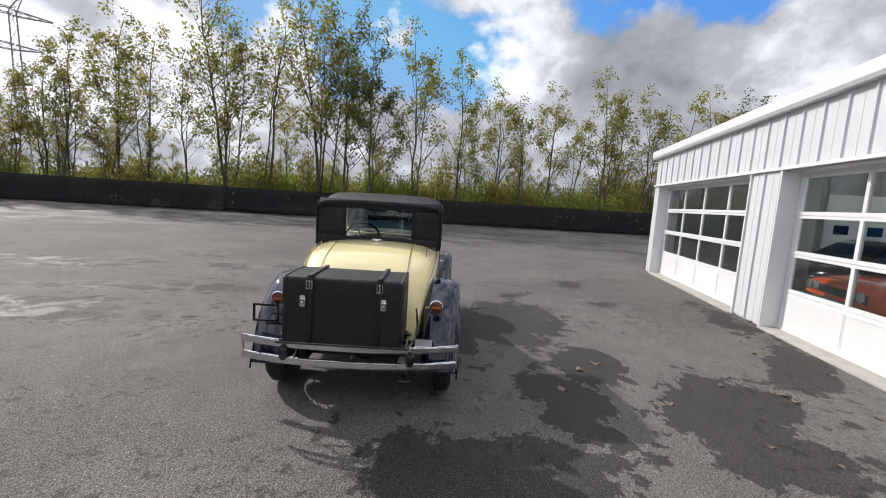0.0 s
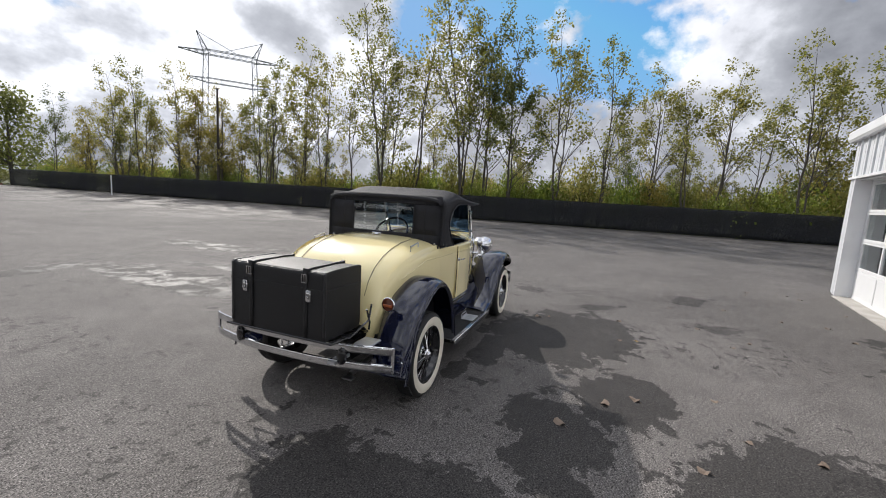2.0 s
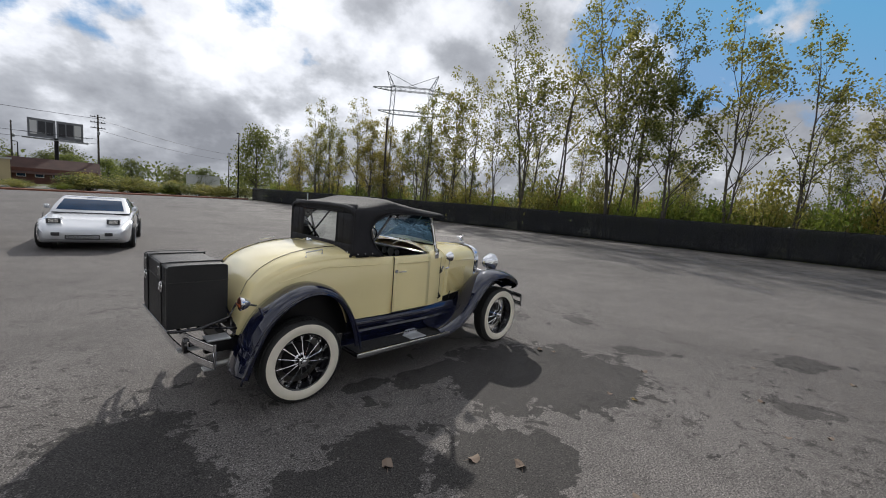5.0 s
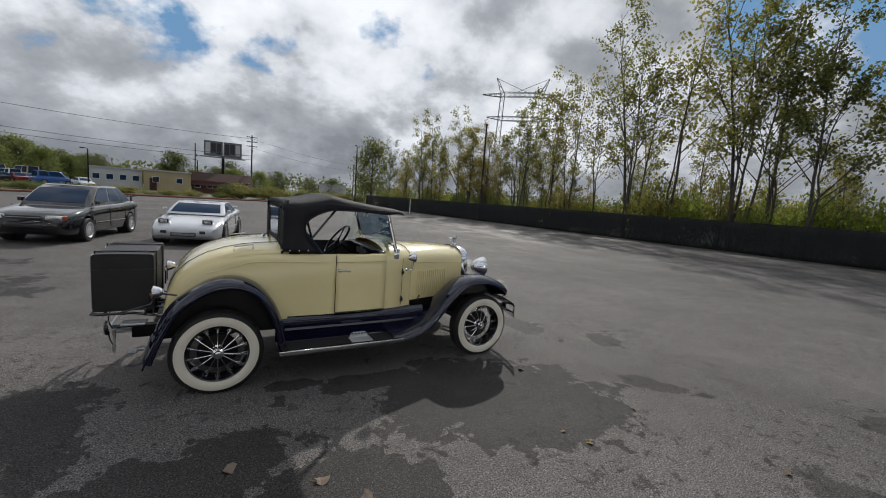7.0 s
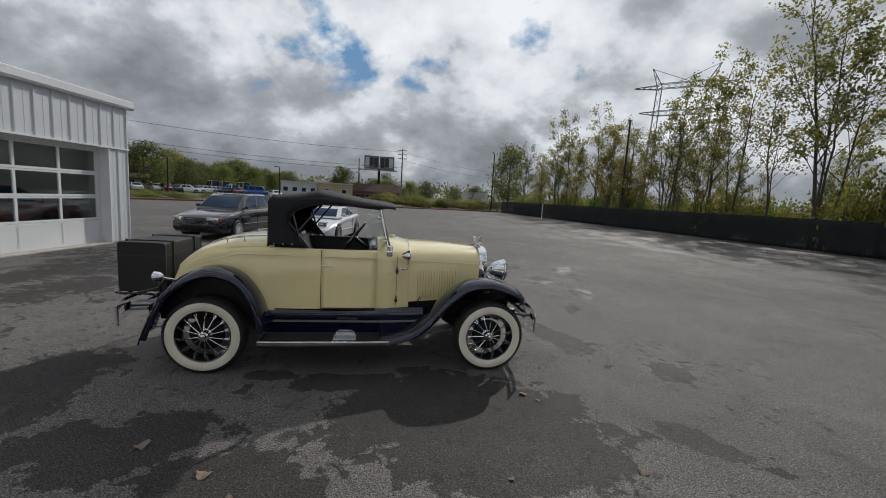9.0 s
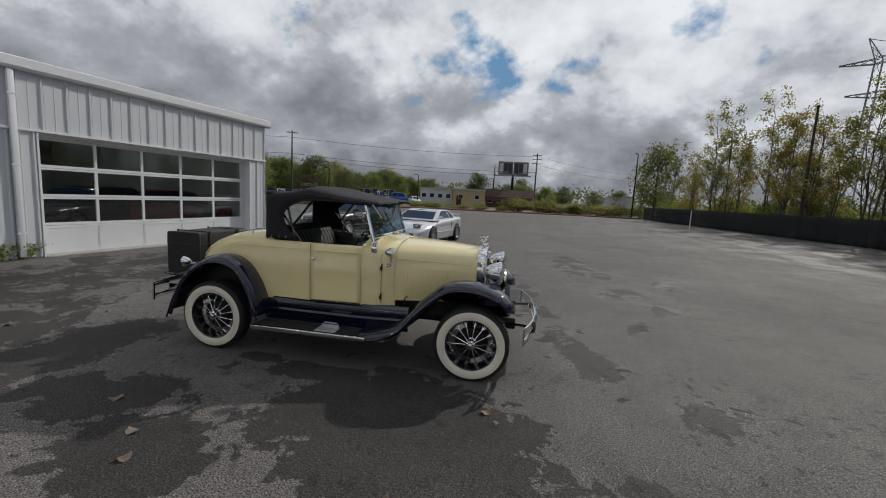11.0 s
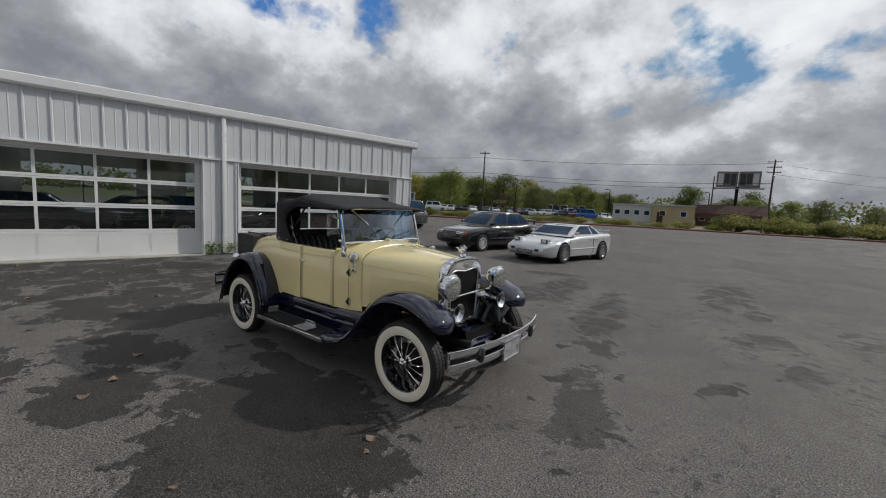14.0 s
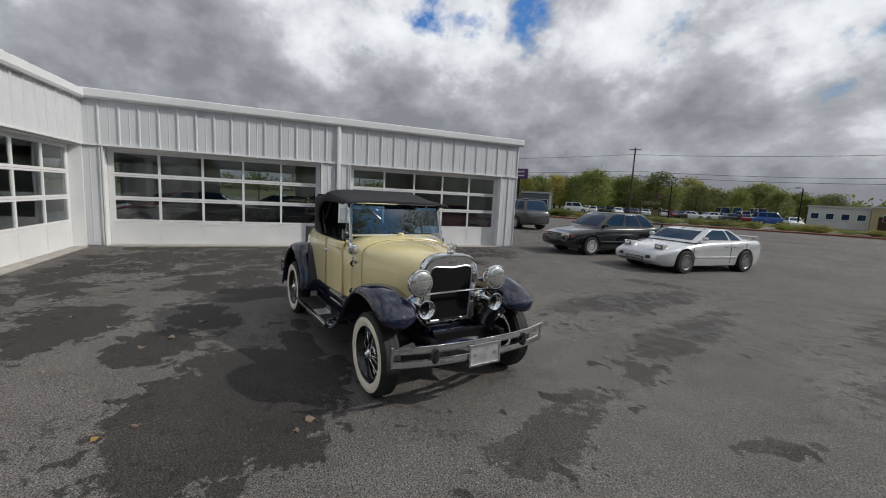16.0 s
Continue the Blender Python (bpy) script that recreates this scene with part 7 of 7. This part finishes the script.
def far_trees():
    rnd = random.Random(5)
    kinds = [round_tree(41, "broad green tree across the street", "leaf_green"), round_tree(42, "full olive-green tree across the street", "leaf_far"), round_tree(43, "dark evergreen-looking tree across the street", "leaf_dark"), round_tree(44, "yellow-green autumn tree across the street", "leaf")]
    first = set()
    spots = []
    for i in range(66):
        az = 98 + i * 0.94 + rnd.uniform(-0.5, 0.5)
        d = rnd.uniform(108, 140)
        el = 2.9 if az > 117 else 1.4
        spots.append((az, d, d * math.tan(radians(el + rnd.uniform(-0.7, 0.9))) + 1.5, rnd.choice((0, 1, 1, 2, 0, 2, 0, 3) if az < 140 else (0, 0, 3, 1))))
    spots += [ (101.5, 130, 8.0, 1), (107.5, 120, 8.5, 2), (96, 150, 7, 1), (92, 150, 6, 1), (89, 150, 6.5, 2), (130, 95, 8.5, 2), (137.5, 90, 8.5, 0), (146, 75, 6.0, 3), (150, 70, 6.0, 0)]
    for az, d, h, k in spots + [(84.6, 74, 11.2, 2)]:
        x, y = 3 + d * math.cos(radians(az)), -2 + d * math.sin(radians(az))
        sc = h / 8.0
        m = Matrix.Translation((x, y, -0.05)) @ Matrix.Rotation(rnd.uniform(0, 6.3), 4, "Z") @ Matrix.Diagonal((sc * (1.3 if d > 80 else 0.8), sc * (1.3 if d > 80 else 0.8), sc, 1))
        if k not in first:
            first.add(k)
            kinds[k].matrix_basis = m
        else:
            copy_thing(kinds[k], m).matrix_basis = m


far_trees()


def distant_woods():
    """A low uneven belt of woods all round the horizon."""
    rnd = random.Random(9)
    centres = []
    for i in range(1500):
        a = rnd.uniform(0, 2 * math.pi)
        d = rnd.uniform(190, 330)
        centres.append((d * math.cos(a), d * math.sin(a), rnd.uniform(0.5, 6.5)))
    vs, fs = leaf_quads(rnd, centres, 40, 2.4, 1.3)
    tagged(raw_part("distant_woods", vs, fs, "leaf_dark"), "far belt of woods along the horizon", "woods", kind="stuff")


distant_woods()


# ---- poles, wires, tower ----
def utility_pole(x, y, h, arms, label, rz, thick=1.0):
    p = thing("utility_pole", pose(x, y, -0.05, rz=rz), label, "utility pole", "poles along the street")
    bm = B()
    tube(bm, [(0, 0, 0), (0, 0, h * 0.5), (0, 0, h)], [0.17 * thick, 0.145 * thick, 0.11 * thick], 10)
    part("shaft", bm, "wood", p)
    for k in range(arms):
        bm = B()
        box(bm, -0.05, 0.05, -1.0, 1.0, h - 0.45 - 0.9 * k, h - 0.33 - 0.9 * k)
        a = part("cross_arm", bm, "wood", p)
        for y_ in (-0.9, -0.45, 0.45, 0.9):
            bm = B()
            lathe(bm, [(0.03, 0), (0.05, 0.04), (0.03, 0.08), (0.045, 0.12), (0.0, 0.16)], 8, pose(0, y_, h - 0.33 - 0.9 * k))
            part("insulator", bm, "sign_dark", a)
    if arms:
        bm = B()
        lathe(bm, [(0, 0), (0.18, 0.02), (0.2, 0.1), (0.2, 0.6), (0.12, 0.7), (0, 0.72)], 12, pose(0.3, 0, h - 3.4))
        part("transformer", bm, "lattice", p)
    else:
        bm = B()
        box(bm, -0.10, 0.10, -0.08, 0.08, h - 0.02, h + 0.12, 0.03)
        part("cap", bm, "chassis", p)
    return p


utility_pole(-12.4, 88.4, 12.1, 3, "weathered wooden utility pole with crossarms past the kerb", -75)
utility_pole(-53.7, 59.2, 12.5, 1, "weathered wooden utility pole past the kerb", -48)
fp = F0 + FU * 20.9 + FN * 0.7
utility_pole(fp.x, fp.y, 9.6, 0, "bare dark wooden pole among the trees behind the fence", 0, 0.7)
utility_pole(-30, 118, 12, 2, "far wooden utility pole", 20)
utility_pole(12, 140, 12, 2, "far wooden utility pole", 20)


def lamp_post(x, y, h, rz, label):
    p = thing("street_lamp", pose(x, y, -0.05, rz=rz), label, "street lamp", "street lamps")
    bm = B()
    tube(bm, [(0, 0, 0), (0, 0, h)], [0.11, 0.07], 10)
    part("pole", bm, "chassis", p)
    bm = B()
    tube(bm, [(0, 0, h), (0.25, 0, h + 0.12), (0.5, 0, h + 0.1)], 0.035, 6)
    part("arm", bm, "chassis", p)
    bm = B()
    box(bm, 0.30, 0.85, -0.14, 0.14, h + 0.03, h + 0.16, 0.04)
    part("lamp_head", bm, "chassis", p)


lamp_post(6.5, 64.8, 9.4, 250, "dark parking-lot lamp post by the fence")
lamp_post(-24, 96, 6.6, 220, "slim far street lamp past the kerb")
lamp_post(-44, 58, 5.6, 200, "slim far street lamp past the kerb")
lamp_post(-30, 66, 5.4, 200, "slim far street lamp past the kerb")


def white_post():
    bm = B()
    tube(bm, [(0, 0, -0.03), (0, 0, 1.62)], 0.045, 10)
    lathe(bm, [(0.0, 1.66), (0.045, 1.65), (0.05, 1.61)], 10)
    tagged(part("marker_post", bm, "whitetrim", m=pose(10.45, 40.6, 0)), "thin white metal post on the lot near the fence", "post")


white_post()


def wires():
    def sag(a, b_, d, n=14):
        a, b_ = Vector(a), Vector(b_)
        return [a.lerp(b_, k / n) - Vector((0, 0, d * 4 * (k / n) * (1 - k / n))) for k in range(n + 1)]

    runs = [((-120, 10, 11), (-53.7, 59.2, 11.2)), ((-53.7, 59.2, 11.2), (-12.4, 88.4, 11.4)), ((-12.4, 88.4, 11.4), (12, 140, 11.5)), ((-120, 10, 8.0), (-53.7, 59.2, 8.2)), ((-53.7, 59.2, 8.2), (-12.4, 88.4, 8.0)), ((-12.4, 88.4, 9.6), (12, 140, 9.6)),
            ((-53.7, 59.2, 7.4), (-12.4, 88.4, 7.2))]
    for a, b_ in runs:
        bm = B()
        tube(bm, sag(a, b_, 0.7), 0.028, 5)
        tagged(part("power_line", bm, "chassis"), "sagging black overhead power line between poles", "power line", "power lines")


wires()


def pylon():
    t = thing("transmission_tower", pose(43.0, 81.0, 0, rz=-28.5), "grey steel lattice transmission tower rising behind the trees", "transmission tower")
    H = 26.2

    def lattice(bm, a, b_, w0, w1, n):
        a, b_ = Vector(a), Vector(b_)
        ax_ = (b_ - a).normalized()
        u = ax_.cross(Vector((0, 1, 0.01))).normalized()
        v = ax_.cross(u)
        rings = []
        for k in range(n + 1):
            c, w = a.lerp(b_, k / n), w0 + (w1 - w0) * k / n
            rings.append([c + u * w * su + v * w * sv for su, sv in ((-1, -1), (1, -1), (1, 1), (-1, 1))])
        for r0, r1 in zip(rings, rings[1:]):
            for i in range(4):
                tube(bm, [r0[i], r1[i]], 0.065, 4)
                tube(bm, [r0[i], r1[(i + 1) % 4]], 0.032, 4)

    for s in (-1, 1):
        bm = B()
        lattice(bm, (s * 5.0, 0, 0), (s * 4.2, 0, H), 0.62, 0.42, 12)
        part("mast", bm, "lattice", t)
        bm = B()
        lattice(bm, (s * 4.2, 0, H), (s * 5.7, 0, H + 3.5), 0.42, 0.05, 3)
        part("peak", bm, "lattice", t)
        bm = B()
        lattice(bm, (s * 4.2, 0, H - 0.2), (s * 8.7, 0, H - 0.1), 0.42, 0.06, 4)
        part("side_arm", bm, "lattice", t)
        bm = B()
        lattice(bm, (s * 4.4, 0, H - 5.2), (s * 7.4, 0, H - 5.0), 0.38, 0.06, 3)
        part("side_arm", bm, "lattice", t)
    for z in (H, H - 5.2):
        bm = B()
        lattice(bm, (-4.3, 0, z), (4.3, 0, z), 0.45, 0.45, 8)
        part("cross_truss", bm, "lattice", t)
    bm = B()
    for s in (-1, 1):
        tube(bm, [(s * 5.6, 0, H + 3.4), (s * -1.2, 0, H + 0.5)], 0.05, 4)
    part("brace", bm, "lattice", t)


pylon()


# ---- far buildings and signs ----
def far_at(az, d):
    return Vector((2.3 + d * math.cos(radians(az)), -3.3 + d * math.sin(radians(az)), 0))


def block(name, az0, az1, d, h, wall, roof, label, windows=0, door=False, gable=False, depth=9.0):
    a, b_ = far_at(az0, d), far_at(az1, d)
    w = (b_ - a).length
    rz = math.degrees(math.atan2(b_.y - a.y, b_.x - a.x))
    t = thing(name, pose(a.x, a.y, -0.05, rz=rz), label, "building", "buildings across the street")
    bm = B()
    box(bm, 0, w, 0, depth, 0, h)
    part("wall", bm, wall, t, smooth=0)
    bm = B()
    if gable:
        loft(bm, [[(x, -0.6, h * 0.62), (x, depth * 0.5, h + 1.6), (x, depth + 0.4, h * 0.62), (x, depth * 0.5, h + 1.3)] for x in (-0.5, w + 0.5)], closed=True, caps=True)
    else:
        box(bm, -0.15, w + 0.15, -0.15, depth + 0.15, h, h + 0.22)
    part("roof", bm, roof, t, smooth=0)
    for k in range(windows):
        x = w * (k + 0.5) / windows
        bm = B()
        frame_bm(bm, x - 0.5, x + 0.5, h * 0.42, h * 0.72, -0.05, 0.02, 0.07)
        wd = part("window", bm, "whitetrim", t, smooth=0)
        bm = B()
        box(bm, x - 0.43, x + 0.43, -0.012, 0.01, h * 0.42 + 0.07, h * 0.72 - 0.07)
        part("pane", bm, "tint", wd, smooth=0)
    if door:
        bm = B()
        box(bm, w * 0.12, w * 0.12 + 1.0, -0.05, 0.02, 0.03, 2.1)
        part("door", bm, "roofbrown", t, smooth=0)
    return t


block("shop", 114.8, 110.3, 88, 3.2, "paleblock", "steel", "low pale block shop across the street", 4)
block("shop", 110.2, 105.7, 86, 3.3, "tan", "steel", "low tan flat-roofed shop across the street", 2, True)
block("diner", 105.6, 99.3, 88, 2.3, "brown", "roofbrown", "low brown brick building with a shingled roof", 5, False, True, 7)
block("warehouse", 90.5, 87.0, 150, 4.4, "paleblock", "steel", "far pale warehouse beyond the hedge", 0)
block("office", 144.3, 140.6, 59, 2.9, "bluegrey", "steel", "blue-grey low office across the street", 3)
block("shed", 149.0, 144.6, 58, 2.5, "paleblock", "steel", "pale low shed across the street", 1)
block("house", 130.9, 128.7, 95, 3.0, "tan", "roofbrown", "small gabled house among far trees", 2, True, True, 7)


def billboard():
    t = thing("billboard", pose(-18.4, 92.3, 0, rz=14), "tall roadside billboard on a single steel post", "billboard")
    bm = B()
    tube(bm, [(0, 0, -0.05), (0, 0, 7.6)], 0.28, 12)
    part("post", bm, "chassis", t)
    bm = B()
    box(bm, -4.1, 4.1, -0.8, 0.6, 7.2, 7.36)
    part("catwalk", bm, "lattice", t, smooth=0)
    for y in (-0.78, 0.58):
        bm = B()
        tube(bm, [(-4.1, y, 8.2), (4.1, y, 8.2)], 0.03, 5)
        part("catwalk_rail", bm, "lattice", t)
    for k, (x, rz) in enumerate(((-1.75, 8), (1.75, -8))):
        m = pose(x, -0.25, 0, rz=rz)
        bm = B()
        box(bm, -1.7, 1.7, -0.1, 0.1, 7.45, 10.5, 0.03, 1, m=m)
        f = part("face", bm, "billboard", t)
        for j in range(3):
            bm = B()
            box(bm, -1.45 + 1.0 * j, -0.6 + 1.0 * j, -0.122, -0.102, 7.9 + 0.25 * (j % 2), 10.1, m=m)
            part("print_bar", bm, "sign_dark" if (j + k) % 3 else "paleblock", f, smooth=0)


billboard()


def purple_sign():
    t = thing("roadside_sign", pose(*(far_at(143.9, 48.7) + Vector((0, 0, -0.05))), rz=45), "purple roadside sign board on a post", "sign")
    bm = B()
    tube(bm, [(0, 0, 0), (0, 0, 4.4)], 0.12, 8)
    part("post", bm, "chassis", t)
    bm = B()
    box(bm, -1.0, 1.0, -0.12, 0.12, 4.3, 5.5, 0.03)
    f = part("board", bm, "purple", t)
    for z in (4.6, 5.05):
        bm = B()
        box(bm, -0.7, 0.6, -0.135, -0.122, z, z + 0.16)
        part("print_bar", bm, "paleblock", f, smooth=0)


purple_sign()


def far_cars():
    rnd = random.Random(17)
    prof = [(-2.1, 0.85), (-1.9, 0.95), (-0.8, 0.93), (0.6, 0.92), (1.5, 0.82), (2.1, 0.66)]
    cab = (-1.5, 1.0, -0.95, 0.2, 1.42, 0.94, (0.0, 0.5, 0.98))
    van = [(-2.2, 1.0), (-2.0, 1.1), (0.6, 1.1), (1.3, 1.08), (2.2, 0.95)]
    vcab = (-2.1, 1.3, -1.95, 0.6, 1.95, 1.1, (0.0, 0.4, 0.98))
    kinds = [vehicle("parked_car", pose(0, 0, -20), "pale car parked across the street", "whitecar", 4.3, 1.7, 2.5, 0.9, 0.31, prof, cab, detail=False, group="cars across the street"),
             vehicle("parked_car", pose(0, 0, -20), "dark car parked across the street", "suvgrey", 4.3, 1.7, 2.5, 0.9, 0.31, prof, cab, detail=False, group="cars across the street"),
             vehicle("parked_car", pose(0, 0, -20), "red car parked across the street", "maroon", 4.3, 1.7, 2.5, 0.9, 0.31, prof, cab, detail=False, group="cars across the street"),
             vehicle("parked_van", pose(0, 0, -20), "white van parked across the street", "whitecar", 4.6, 1.85, 2.8, 0.9, 0.34, van, vcab, detail=False, category="van", group="cars across the street"),
             vehicle("parked_van", pose(0, 0, -20), "bright blue van parked across the street", "bluepaint", 4.6, 1.85, 2.8, 0.9, 0.34, van, vcab, detail=False, category="van", group="cars across the street"),
             vehicle("parked_van", pose(0, 0, -20), "tan camper van parked across the street", "tan", 5.2, 2.0, 3.2, 0.9, 0.36, [(p, q * 1.15) for p, q in van], (-2.5, 1.5, -2.35, 0.9, 2.6, 1.28, (0.0, 0.4, 0.98)), detail=False, category="van", group="cars across the street")]
    first = set()
    spots = [(117.6, 84, 4), (120.5, 95, 3), (115.4, 78, 0), (119.4, 100, 5), (121.2, 101, 5), (122.6, 102, 5)] + [(119 + i * 1.02, 91 + rnd.uniform(-6, 8), rnd.choice((0, 1, 2, 3, 0, 0, 1))) for i in range(20)] + [(145.0, 50, 1), (142.5, 52, 1)]
    for az, d, k in spots:
        p = far_at(az, d)
        m = Matrix.Translation((p.x, p.y, -0.045)) @ Matrix.Rotation(rnd.choice((0.9, 2.4, -0.7)) + rnd.uniform(-0.2, 0.2), 4, "Z")
        if k not in first:
            first.add(k)
            kinds[k].matrix_basis = m
        else:
            copy_thing(kinds[k], m)


far_cars()


# ---- fallen leaves and weeds ----
def litter():
    rnd = random.Random(3)
    mats = ["leaf_litter", "leaf_litter", "leaf_litter", "yellow_leaf"]
    meshes = []
    for k in range(4):
        bm = B()
        n = 10
        ring = []
        for i in range(n):
            a = 2 * math.pi * i / n
            r = 0.045 * (1 + 0.28 * math.cos(a) + (0.16 if i % 2 else -0.08)) * rnd.uniform(0.85, 1.15)
            ring.append(bm.verts.new((r * 1.25 * math.cos(a), r * math.sin(a), 0.012 + 0.016 * math.sin(2 * a + k) + rnd.uniform(0, 0.008))))
        c = bm.verts.new((0, 0, 0.006))
        for i in range(n):
            bm.faces.new((c, ring[i], ring[(i + 1) % n]))
        tube(bm, [(-0.04, 0, 0.012), (-0.085, 0.01, 0.004)], [0.003, 0.0015], 4)
        me = bpy.data.meshes.new("fallen_leaf")
        bm.to_mesh(me)
        bm.free()
        me.materials.append(M[mats[k]])
        meshes.append(me)
    spots = [(1.05, -1.43), (0.775, -3.19), (-0.19, -2.49), (-2.65, 1.06), (0.80, -1.23), (2.865, 0.14), (2.98, 0.02), (-0.32, -2.86), (0.9, -3.13), (-2.1, 0.2), (-2.4, -0.6), (-1.2, -1.9), (0.3, -1.95), (0.9, -2.2), (1.5, -2.0)]
    for i in range(58):
        spots.append((rnd.uniform(-6.5, 9), -4.75 + 0.05 * rnd.uniform(0, 9) + abs(rnd.gauss(0, 0.9))))
    for i in range(14):
        spots.append((rnd.uniform(-6.9, -3.5), rnd.uniform(-4.5, 1.5)))
    for i in range(22):
        spots.append((rnd.uniform(-4, 6), rnd.uniform(-4.2, -0.6)))
    for i, (x, y) in enumerate(spots):
        k = 3 if rnd.random() < 0.06 else rnd.randrange(3)
        s = rnd.uniform(0.38, 0.80)
        o = new("fallen_leaf", meshes[k])
        o.matrix_basis = pose(x, y, 0.001, rz=rnd.uniform(0, 360)) @ Matrix.Diagonal((s, s, s, 1))
        tagged(o, "dry yellow fallen leaf on the asphalt" if k == 3 else "curled brown fallen leaf on the asphalt", "leaf", "fallen leaves")


litter()


def weed(x, y, seed):
    rnd = random.Random(seed)
    t = thing("weed", pose(x, y, 0), "small green weed growing at the foot of the garage wall", "weed", "weeds")
    vs, fs = leaf_quads(rnd, [(rnd.gauss(0, 0.05), rnd.gauss(0, 0.12), rnd.uniform(0.03, 0.32)) for _ in range(26)], 6, 0.05, 0.055)
    raw_part("foliage", vs, fs, "leaf_bush", t)
    bm = B()
    for k in range(7):
        tube(bm, [(0, rnd.gauss(0, 0.04), 0), (rnd.gauss(0, 0.05), rnd.gauss(0, 0.1), 0.3)], 0.003, 4)
    part("stems", bm, "leaf_bush", t)


weed(-6.84, 1.32, 1)
weed(-6.83, 1.0, 2)
